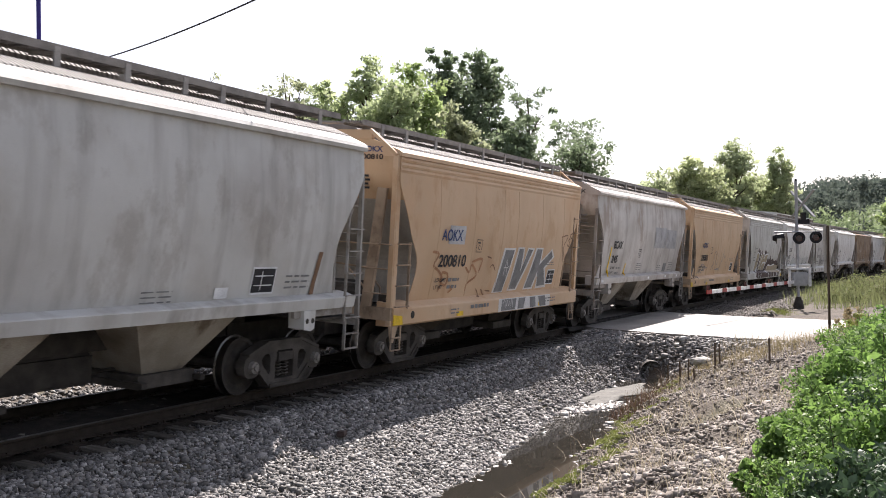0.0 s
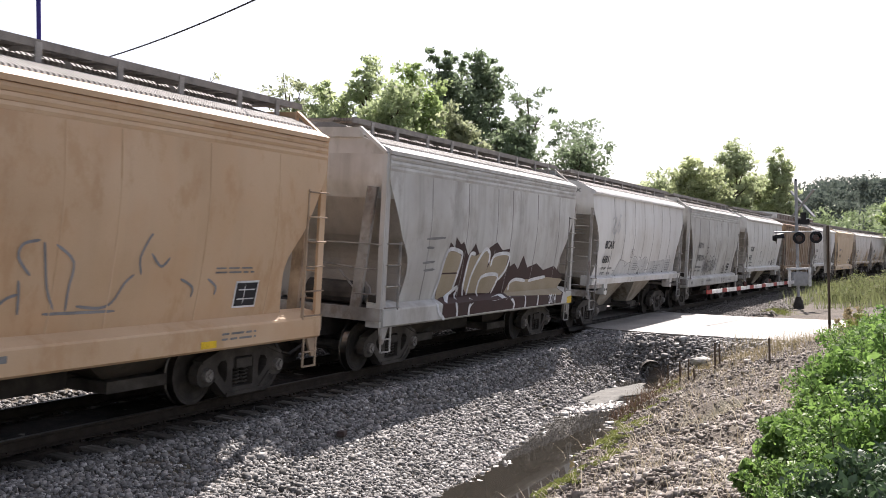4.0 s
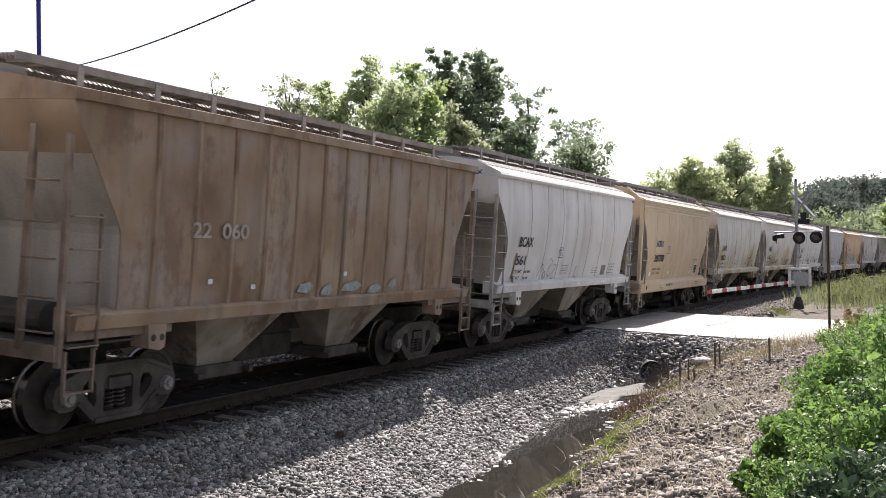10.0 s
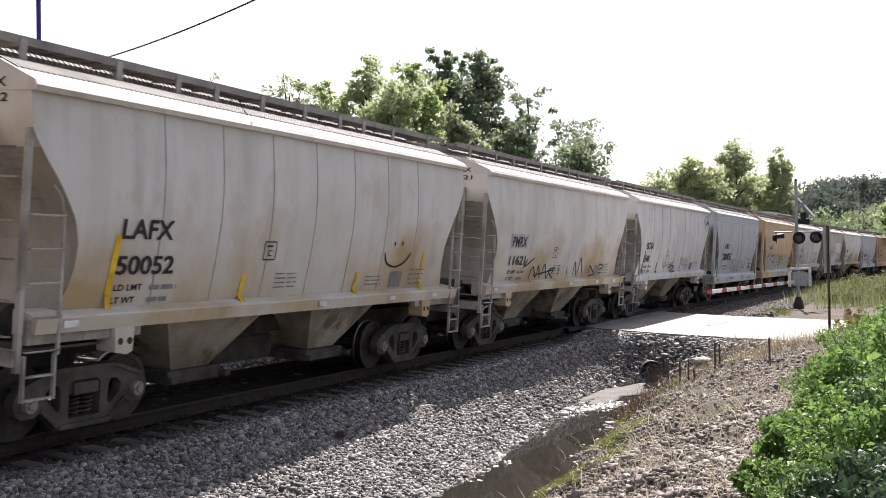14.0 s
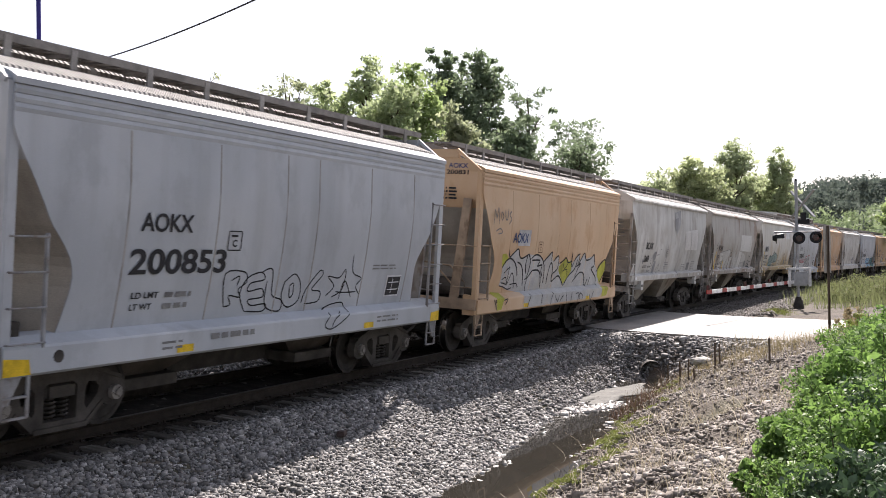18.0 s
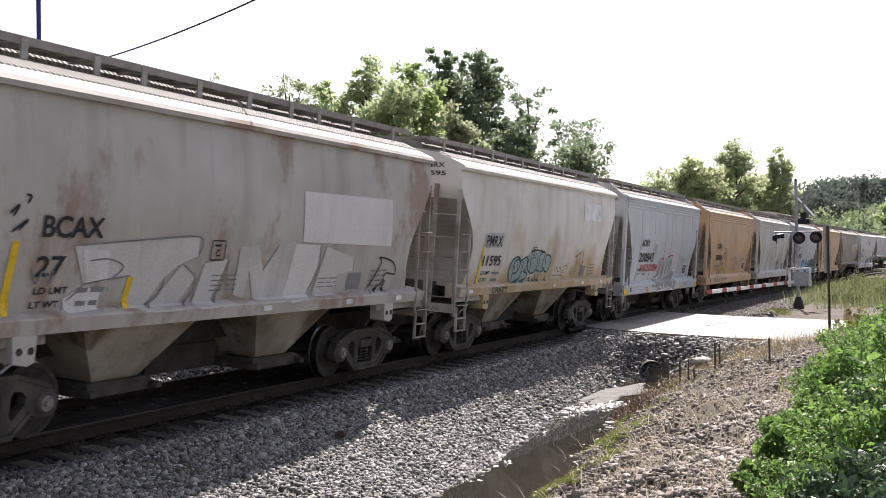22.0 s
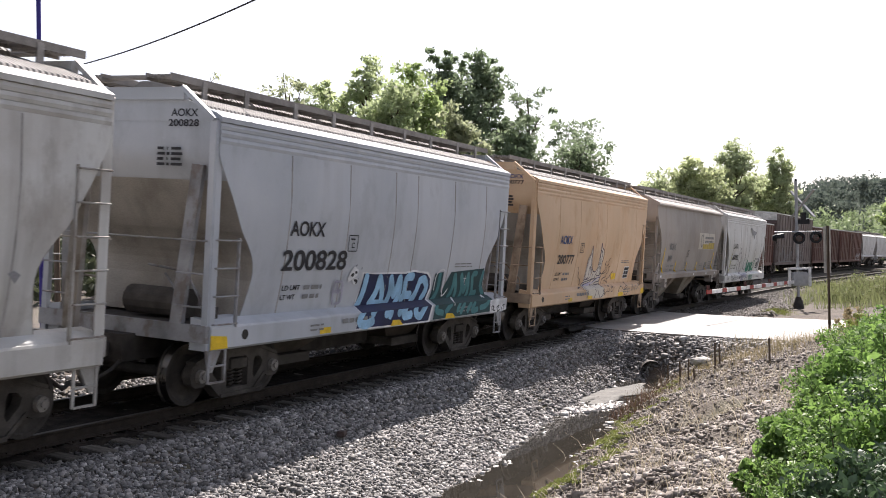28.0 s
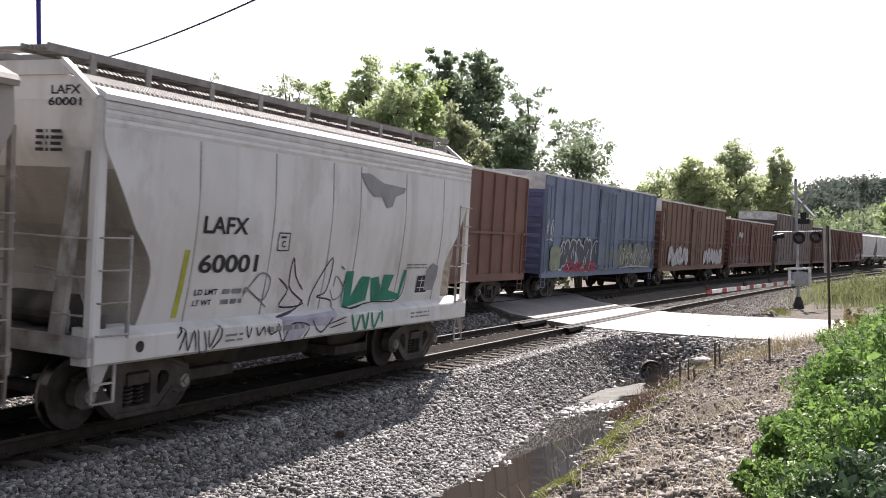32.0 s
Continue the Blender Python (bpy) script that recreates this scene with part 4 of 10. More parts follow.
def hopper_skirted():
    """Covered hopper with a deep side sill, stepped eave and heavy corner posts."""
    car = new("covered_hopper_car")
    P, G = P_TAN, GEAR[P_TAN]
    h = A_HALF
    rounded(part("body", shell(h, A_LEV, A_WID, A_INS), P, car))
    roof = [(-1.60, 4.10), (-1.60, 4.17), (-1.52, 4.22), (-0.9, 4.43), (-0.4, 4.50), (0.4, 4.50), (0.9, 4.43), (1.52, 4.22), (1.60, 4.17), (1.60, 4.10)]
    part("roof", roof_mesh(h + 0.008, roof), P, car)
    deck = [(-1.33, 4.27), (-1.30, 4.325), (-0.9, 4.475), (-0.4, 4.54), (0.4, 4.54), (0.9, 4.475), (1.30, 4.325), (1.33, 4.27)]
    rounded(part("roof_deck", roof_mesh(h - 0.05, deck), DECK, car, "dusty textured roof deck"))
    for s in (-1, 1):
        for z, d in ((4.045, 0.02), (3.945, 0.013), (3.845, 0.006)):   # stepped eave mouldings
            y = side_y(A_LEV, A_WID, z)
            bm = bmesh.new()
            prism(bm, [(s * (y - 0.02), z - 0.05), (s * (y + d), z - 0.045), (s * (y + d + 0.012), z), (s * (y + d), z + 0.045), (s * (y - 0.02), z + 0.05)], 'x', -h, h)
            part("eave_moulding", bm, P, car)
        bm = bmesh.new()
        prism(bm, [(s * 1.24, 1.36), (s * 1.41, 1.34), (s * 1.60, 1.25), (s * 1.613, 1.22), (s * 1.613, 0.94), (s * 1.55, 0.90), (s * 1.24, 0.90)], 'x', -h - 0.02, h + 0.02)
        part("side_sill", bm, P, car)
        for x in (-3.6, -1.84, -0.2, 0.7, 2.4, 4.05):
            zs = [1.32, 1.85, 2.3, 2.75, 3.2, 3.78]
            bm = bmesh.new()
            prev = None
            for z in zs:
                y = side_y(A_LEV, A_WID, z)
                cur = [bm.verts.new((x + u, s * (y + o), z)) for u, o in ((-0.022, -0.002), (-0.008, 0.007), (0.008, 0.007), (0.022, -0.002))]
                if prev:
                    for k in range(3):
                        bm.faces.new((prev[k], prev[k + 1], cur[k + 1], cur[k]))
                prev = cur
            part("weld_seam", bm, P, car)
        for e in (-1, 1):
            xe = e * h
            bm = bmesh.new()     # corner post with a flange
            beam(bm, (xe + e * 0.03, s * 1.52, 0.92), (xe + e * 0.03, s * 1.50, 4.12), 0.10, 0.08, up=(1, 0, 0))
            beam(bm, (xe - e * 0.03, s * 1.565, 1.25), (xe - e * 0.03, s * 1.545, 4.12), 0.02, 0.13, up=(1, 0, 0))
            part("corner_post", bm, P, car)
            bm = bmesh.new()     # leaning end post
            beam(bm, (xe + e * 0.06, s * 1.02, 1.15), (xe - e * 0.02, s * 1.22, 3.5), 0.20, 0.08, up=(1, 0, 0))
            part("end_post", bm, G, car)
            bm = bmesh.new()     # roof corner brace
            beam(bm, (xe + e * 0.05, s * 1.52, 4.12), (xe + e * 0.05, s * 0.92, 4.58), 0.06, 0.09, up=(1, 0, 0))
            part("roof_brace", bm, P, car)
            # short ladder beside the post
            inner = xe - e * 0.52
            ladder(car, xe, inner, s * 1.60, 1.22, 2.50 if e < 0 else 3.30, 4 if e < 0 else 6, G, False)
            bm = bmesh.new()
            prism(bm, [(xe + e * 0.04, 0.93), (xe - e * 0.30, 0.93), (xe - e * 0.12, 0.60), (xe - e * 0.04, 0.60)], 'y', s * 1.52, s * 1.56)
            part("step_bracket", bm, G, car)
            stirrup(car, xe - e * 0.2, s * 1.56, 0.45, 0.92, 0.36, G)
            bm = bmesh.new()
            prism(bm, [(xe + e * 0.02, 0.93), (xe - e * 0.36, 0.93), (xe - e * 0.33, 1.10), (xe + e * 0.02, 1.13)], 'y', s * 1.60, s * 1.618)
            part("reflector_patch", bm, YELLOW, car, "yellow painted corner patch")
    for e in (-1, 1):
        xe = e * h
        part("slope_sheet", slope_sheet(h, A_LEV, A_WID, A_INS, e, sum(z < 3.4 for z in A_LEV)), SLOPE, car, "dull grey sloping end sheet")
        bm = bmesh.new()
        box(bm, min(xe, xe + e * 0.10), max(xe, xe + e * 0.10), -1.58, 1.58, 1.02, 1.26)
        part("end_sill", bm, G, car)
        bm = bmesh.new()
        box(bm, min(xe - e * 1.9, xe + e * 0.35), max(xe - e * 1.9, xe + e * 0.35), -0.33, 0.33, 0.66, 1.05)
        part("draft_sill", bm, DARK, car)
        bm = bmesh.new()
        box(bm, min(xe - e * 1.3, xe - e * 0.02), max(xe - e * 1.3, xe - e * 0.02), -1.45, 1.45, 1.20, 1.23)
        part("end_platform", bm, TRUCK, car)
        for z, ys in ((2.44, (-1.55, 1.55)), (1.98, (-1.5, -1.02)), (1.52, (-1.5, -1.02)), (1.98, (1.02, 1.5)), (1.52, (1.02, 1.5))):
            bm = bmesh.new()
            tube(bm, [(xe + e * 0.12, ys[0], z), (xe + e * 0.14, ys[0] + 0.03, z), (xe + e * 0.14, ys[1] - 0.03, z), (xe + e * 0.12, ys[1], z)], 0.014, 5)
            part("grab_rail", bm, G, car)
        bm = bmesh.new()
        box(bm, min(xe - e * 0.05, xe + e * 0.06), max(xe - e * 0.05, xe + e * 0.06), -0.95, 0.95, 4.40, 4.58)
        part("roof_end_plate", bm, P, car)
        add_truck(car, e * (h - 1.32))
        add_coupler(car, xe + e * 0.1, e)
    # brake gear on the leading platform
    bm = bmesh.new()
    tube(bm, [(-h + 0.55, -0.75, 1.48), (-h + 0.55, 0.35, 1.48)], 0.22, 14)
    part("air_reservoir", bm, TRUCK, car)
    bm = bmesh.new()
    tube(bm, [(-h + 0.3, -1.15, 1.24), (-h + 0.32, -1.1, 1.6), (-h + 0.6, -0.6, 1.95), (-h + 0.7, 0.2, 2.0)], 0.02, 6)
    tube(bm, [(-h + 0.25, -0.9, 1.24), (-h + 0.3, -0.85, 1.5), (-h + 0.5, -0.3, 1.9)], 0.02, 6)
    part("brake_pipe", bm, G, car)
    bm = bmesh.new()
    box(bm, -h + 0.1, -h + 0.35, -1.42, -1.2, 1.24, 1.5)
    part("brake_valve", bm, TRUCK, car)
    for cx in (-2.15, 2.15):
        part("hopper_pocket", pocket_mesh(cx, 2.0, 0.5, 1.28, 0.5, 1.22, 0.55), HOPSHADE, car, "hopper pocket darkened with the underside shade")
        bm = bmesh.new()
        box(bm, cx - 0.62, cx + 0.62, -0.75, 0.75, 0.34, 0.5)
        part("outlet_gate", bm, TRUCK, car)
    # Added dark box and rod, blocking the lit ballast seen below the car.
    bm = bmesh.new()
    box(bm, -1.3, 1.3, -0.32, 0.32, 0.38, 1.0)
    bmesh.ops.bevel(bm, geom=list(bm.edges), offset=0.05, segments=2, affect='EDGES')
    tube(bm, [(-2.2, -0.2, 0.55), (2.2, -0.2, 0.55)], 0.03, 6)
    part("brake_rigging", bm, DARK, car)
    roof_gear(car, h, 4.46, P, [-4.9, -3.9, -2.55, -1.35, 0.0, 1.35, 2.55, 3.9, 4.9])
    return car


def hopper_open_sill(ribbed=False, seams=True):
    """Covered hopper with a slim sill, so that the hopper pockets show below; ribbed gives it upright posts."""
    car = new("covered_hopper_car")
    P = P_RUST if ribbed else P_WHITE
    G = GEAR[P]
    h = B_HALF
    WID, INS = (R_WID, R_INS) if ribbed else (B_WID, B_INS)
    rounded(part("body", shell(h, B_LEV, WID, INS), P, car))
    roof = [(-1.60, 4.06), (-1.62, 4.12), (-1.58, 4.18), (-1.0, 4.42), (-0.4, 4.50), (0.4, 4.50), (1.0, 4.42), (1.58, 4.18), (1.62, 4.12), (1.60, 4.06)]
    if ribbed:
        roof = [(-1.62, 4.05), (-1.62, 4.18), (-0.5, 4.36), (0.5, 4.36), (1.62, 4.18), (1.62, 4.05)]
    part("roof", roof_mesh(h + 0.008, roof), P, car)
    if not ribbed:
        deck = [(-1.28, 4.285), (-1.25, 4.335), (-0.9, 4.475), (-0.4, 4.53), (0.4, 4.53), (0.9, 4.475), (1.25, 4.335), (1.28, 4.285)]
        rounded(part("roof_deck", roof_mesh(h - 0.05, deck), DECK, car, "dusty textured roof deck"))
    for s in (-1, 1):
        bm = bmesh.new()
        prism(bm, [(s * 1.24, 1.62), (s * 1.43, 1.60), (s * 1.60, 1.55), (s * 1.622, 1.53), (s * 1.59, 1.36), (s * 1.24, 1.34)], 'x', -h + 0.15, h - 0.15)
        part("side_sill", bm, P, car)
        xs_ = [-3.6, -2.4, -1.2, 0.0, 1.2, 2.4, 3.6] if not ribbed else [-4.3, -3.5, -2.7, -1.9, -1.1, -0.35, 0.35, 1.1, 1.9, 2.7, 3.5, 4.3]
        for x in xs_ if seams else ():
            bm = bmesh.new()
            prev = None
            for z in (1.56, 1.85, 2.3, 2.75, 3.15, 3.5, 3.8, 4.05):
                y = side_y(B_LEV, WID, z)
                wv, dv = (0.05, 0.03) if ribbed else (0.014, 0.006)
                cur = [bm.verts.new((x + u, s * (y + o), z)) for u, o in ((-wv, -0.002), (-wv * 0.6, dv), (wv * 0.6, dv), (wv, -0.002))]
                if prev:
                    for k in range(3):
                        bm.faces.new((prev[k], prev[k + 1], cur[k + 1], cur[k]))
                prev = cur
            part("side_post" if ribbed else "weld_seam", bm, P if ribbed else SEAM, car)
        for e in (-1, 1):
            xe = e * h
            bm = bmesh.new()     # tall corner stile
            beam(bm, (xe + e * 0.05, s * 1.55, 0.95), (xe + e * 0.0, s * 1.53, 3.65), 0.075, 0.06, up=(1, 0, 0))
            part("corner_post", bm, G, car)
            bm = bmesh.new()
            beam(bm, (xe + e * 0.10, s * 0.98, 1.12), (xe + e * 0.04, s * 1.0, 3.75), 0.09, 0.06, up=(1, 0, 0))
            part("end_post", bm, G, car)
            inner = xe - e * 0.48
            ladder(car, xe, inner, s * 1.60, 1.12, 2.74, 5, G, False, 0.3 if not ribbed else 0.0)
            bm = bmesh.new()
            beam(bm, (xe - e * 0.44, s * 1.60, 0.62), (xe - e * 0.44, s * 1.60, 1.14), 0.05, 0.03, up=(1, 0, 0))
            beam(bm, (xe, s * 1.60, 0.62), (xe, s * 1.60, 1.14), 0.05, 0.03, up=(1, 0, 0))
            for z in (0.64, 0.90):
                beam(bm, (xe - e * 0.44, s * 1.60, z), (xe, s * 1.60, z), 0.05, 0.025)
            part("stirrup_step", bm, G, car)
            bm = bmesh.new()     # shear plate and jacking pad over the truck
            box(bm, min(xe - e * 0.1, xe - e * 1.9), max(xe - e * 0.1, xe - e * 1.9), s * 1.50 - 0.03, s * 1.50 + 0.03, 1.24, 1.52)
            part("shear_plate", bm, G, car)
            bm = bmesh.new()
            xb = xe - e * 1.55
            prism(bm, [(xb - 0.17, 1.36), (xb + 0.17, 1.36), (xb + 0.15, 1.06), (xb + 0.05, 1.02), (xb - 0.15, 1.06)], 'y', s * 1.30, s * 1.60)
            part("jacking_pad", bm, P, car)
            for u in (-0.07, 0.09):
                bm = bmesh.new()
                tube(bm, [(xb + u, s * 1.595, 1.19), (xb + u, s * 1.605, 1.19)], 0.045, 10)
                part("pad_hole", bm, WHEELM, car)
    for e in (-1, 1):
        xe = e * h
        part("slope_sheet", slope_sheet(h, B_LEV, WID, INS, e, sum(z < 3.5 for z in B_LEV)), SLOPE, car, "dull grey-brown sloping end sheet")
        bm = bmesh.new()
        box(bm, min(xe, xe + e * 0.12), max(xe, xe + e * 0.12), -1.56, 1.56, 1.02, 1.2)
        part("end_sill", bm, G, car)
        bm = bmesh.new()
        box(bm, min(xe - e * 2.0, xe + e * 0.2), max(xe - e * 2.0, xe + e * 0.2), -0.33, 0.33, 0.66, 1.05)
        part("draft_sill", bm, DARK, car)
        bm = bmesh.new()
        box(bm, min(xe - e * 1.3, xe - e * 0.02), max(xe - e * 1.3, xe - e * 0.02), -1.45, 1.45, 1.16, 1.19)
        part("end_platform", bm, TRUCK, car)
        for z, ys in ((2.62, (-1.5, 1.5)), (2.2, (-1.5, -0.98)), (1.75, (-1.5, -0.98)), (1.35, (-1.5, -0.98)), (3.1, (-1.5, -0.98)), (2.2, (0.98, 1.5)), (1.75, (0.98, 1.5))):
            bm = bmesh.new()
            tube(bm, [(xe + e * 0.10, ys[0], z), (xe + e * 0.15, ys[0] + 0.03, z), (xe + e * 0.15, ys[1] - 0.03, z), (xe + e * 0.10, ys[1], z)], 0.014, 5)
            part("grab_rail", bm, G, car)
        add_truck(car, e * (h - 1.45))
        add_coupler(car, xe - e * 0.12, e)
    bm = bmesh.new()
    tube(bm, [(-h + 0.55, -0.8, 1.42), (-h + 0.55, 0.3, 1.42)], 0.21, 14)
    part("air_reservoir", bm, TRUCK, car)
    bm = bmesh.new()
    n = 16
    for k in range(n):
        a0, a1 = 2 * math.pi * k / n, 2 * math.pi * (k + 1) / n
        beam(bm, (h + 0.2, -0.55 + 0.28 * math.cos(a0), 2.6 + 0.28 * math.sin(a0)), (h + 0.2, -0.55 + 0.28 * math.cos(a1), 2.6 + 0.28 * math.sin(a1)), 0.03, 0.03)
    for k in range(4):
        a0 = math.pi * k / 4
        beam(bm, (h + 0.2, -0.55 - 0.27 * math.cos(a0), 2.6 - 0.27 * math.sin(a0)), (h + 0.2, -0.55 + 0.27 * math.cos(a0), 2.6 + 0.27 * math.sin(a0)), 0.02, 0.02)
    beam(bm, (h - 0.3, -0.55, 2.6), (h + 0.2, -0.55, 2.6), 0.05, 0.05)
    part("brake_wheel", bm, TRUCK, car)
    for cx in (-1.8, 1.8):
        part("hopper_pocket", pocket_mesh(cx, 1.3, 0.42, 1.56, 0.52, 1.30, 0.68), HOPGREY, car, "dusty sloping hopper pocket")
        bm = bmesh.new()
        box(bm, cx - 0.6, cx + 0.6, -0.78, 0.78, 0.33, 0.52)
        for u in (-0.62, 0.62):
            box(bm, cx + u - 0.05, cx + u + 0.05, -0.92, 0.92, 0.36, 0.44)
        part("outlet_gate", bm, TRUCK, car)
    bm = bmesh.new()
    box(bm, -h + 1.5, h - 1.5, -0.3, 0.3, 0.85, 1.2)
    part("centre_sill", bm, DARK, car)
    # Added dark box and rod that keep the gap between the pockets black.
    bm = bmesh.new()
    box(bm, -0.85, 0.85, -0.32, 0.32, 0.40, 0.85)
    bmesh.ops.bevel(bm, geom=list(bm.edges), offset=0.05, segments=2, affect='EDGES')
    tube(bm, [(-1.6, -0.2, 0.55), (1.6, -0.2, 0.55)], 0.03, 6)
    part("brake_rigging", bm, DARK, car)
    if ribbed:
        roof_gear(car, h, 4.36, P, [-5, -3.6, -2.4, -1.2, 0, 1.2, 2.4, 3.6, 5], z_b=4.42)
    else:
        roof_gear(car, h, 4.46, P, [-5.3, -3.75, -2.6, -1.75, -0.6, 0.6, 1.75, 2.6, 3.75, 5.3])
    return car


def repaint(car, paint, old):
    for o in car.children_recursive:
        if o.type == 'MESH' and o.material_slots and o.material_slots[0].material == old:
            o.material_slots[0].link = 'OBJECT'
            o.material_slots[0].material = paint


# style, paint, metres along the track of the leading corner at the start, colour words, marks
TRAIN = [
    ("S", P_GREY, 3.90, "weathered light grey", None),
    ("A", P_TAN, 16.71, "tan, spray-lettered", ("AOKX", "200810")),
    ("S", P_DULL, 29.27, "dusty grey", ("BCAX", "240")),
    ("A", P_TAN, 42.24, "tan", ("AOKX", "200802")),
    ("A", P_GREY, 55.18, "off-white, black-sprayed", None),
    ("B", P_WHITE, 67.68, "white, faintly spray-lettered", ("BCAX", "681")),
    ("A", P_GREY, 80.51, "light grey streaked with dirt", ("NDYX", "")),
    ("B", P_WHITE, 93.16, "white", ("BCAX", "632")),
    ("R", P_RUST, 105.81, "rusty brown", None),
    ("B", P_WHITE, 118.66, "white", ("BCAX", "561")),
    ("A", P_CREAM, 131.60, "cream tan", ("AOKX", "200788")),
    ("B", P_YELW, 144.12, "white with brown stains", ("LAFX", "50052")),
    ("S", P_YELW, 156.92, "stained off-white", None),
    ("B", P_WHITE, 169.69, "white", ("BCAX", "548")),
    ("A", P_BLUE, 182.90, "blue-grey", ("AOKX", "200853")),
    ("A", P_TAN, 195.69, "tan, white-muralled", ("AOKX", "")),
    ("S", P_GREY, 208.18, "grey", ("BCAX", "260")),
    ("S", P_PINK, 220.87, "pinkish grey, patched", ("BCAX", "270")),
    ("S", P_YELW, 233.83, "white stained yellow-brown", ("PMRX", "11595")),
    ("A", P_BLUE, 246.77, "blue-grey", ("AOKX", "200843")),
    ("A", P_ORANGE, 259.55, "orange tan", ("AOKX", "200885")),
    ("A", P_GREY, 272.25, "pale grey", None),
    ("A", P_BLUE, 285.10, "pale blue-grey", ("AOKX", "200828")),
    ("A", P_TAN, 297.79, "tan, black-sprayed", ("AOKX", "200777")),
    ("S", P_DIRTY, 310.20, "dirty brown-grey", ("BCAX", "210")),
    ("A", P_WHITE, 323.00, "white, peeling", ("LAFX", "60001")),
]
templates = {}
cars = []
for style, paint, lead, words, marks in TRAIN:
    old = {"A": P_TAN, "B": P_WHITE, "S": P_WHITE, "R": P_RUST}[style]
    if style not in templates:
        car = {"A": hopper_skirted, "B": hopper_open_sill, "S": lambda: hopper_open_sill(False, False), "R": lambda: hopper_open_sill(True)}[style]()
        templates[style] = car
    else:
        car = copy_thing(templates[style], Matrix.Identity(4))
    cars.append((car, lead + (A_HALF if style == "A" else B_HALF)))
for (car, mid), (style, paint, lead, words, marks) in zip(cars, TRAIN):
    k = [c for c, _ in cars].index(car)
    for o in [o for o in car.children if o.name.startswith("reflector_patch")]:
        if k not in ((1, 3, 14, 19, 22) if o.bound_box[0][0] < 0 else (4, 14, 19, 23)):
            bpy.data.objects.remove(o)
    was = {"A": P_TAN, "B": P_WHITE, "S": P_WHITE, "R": P_RUST}[style]
    repaint(car, paint, was)
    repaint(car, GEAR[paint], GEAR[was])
    if style == "A" and paint not in (P_TAN, P_CREAM, P_ORANGE):
        for o in car.children:
            if o.name.startswith("weld_seam"):
                o.material_slots[0].link = 'OBJECT'
                o.material_slots[0].material = SEAM
    kind_ = {"A": "hopper car with deep side sill", "B": "hopper car with open pockets", "S": "smooth-sided hopper car with open pockets", "R": "ribbed hopper car, heavily weathered"}[style]
    tagged(car, words + " " + kind_, "railway car", group="covered hopper train")


def motions():
    """The train rolls towards the camera's side, gathering speed; its wheels turn while they are near."""
    for car, mid in cars:
        walk(car, [(float(t), track_pose(mid - run(t))) for t in range(0, 33, 1)])
        turn_from, turn_to = max(0.0, (mid - 48) / 9.75), min(32.0, (mid - 0) / 9.75)
        if turn_to <= turn_from:
            continue
        first, last = int(turn_from * 15), int(turn_to * 15)
        for tk in car.children:
            if not tk.name.startswith("truck"):
                continue
            for ws in tk.children:
                if not ws.name.startswith("wheelset"):
                    continue
                base = ws.location.copy()
                rows = [(0.0, 0)] if first > 0 else []
                rows += [(k / 15, k - first) for k in range(first, last + 1)]
                if last < 480:
                    rows.append((32.0, last - first))
                walk(ws, [(t, Matrix.Translation(base) @ Matrix.Rotation(-(run((first + k) / 15) - run(first / 15)) / 0.457, 4, 'Y')) for t, k in rows])


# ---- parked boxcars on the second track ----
# Side paint, then a darker copy of it with end-wall shade in the colour.
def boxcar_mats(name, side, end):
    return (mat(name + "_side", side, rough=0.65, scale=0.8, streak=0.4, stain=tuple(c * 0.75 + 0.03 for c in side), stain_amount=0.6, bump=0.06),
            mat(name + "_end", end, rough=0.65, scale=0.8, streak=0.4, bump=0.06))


GALV = mat("roof_galvanised", (0.55, 0.55, 0.54), (0.4, 0.39, 0.37), (0.62, 0.62, 0.61), rough=0.4, metal=0.4, scale=1.0, stain=(0.3, 0.22, 0.17), stain_amount=0.5, bump=0.05)
PALE = mat("pale_grey_paint", (0.60, 0.59, 0.56), rough=0.6, streak=0.2, bump=0.05)


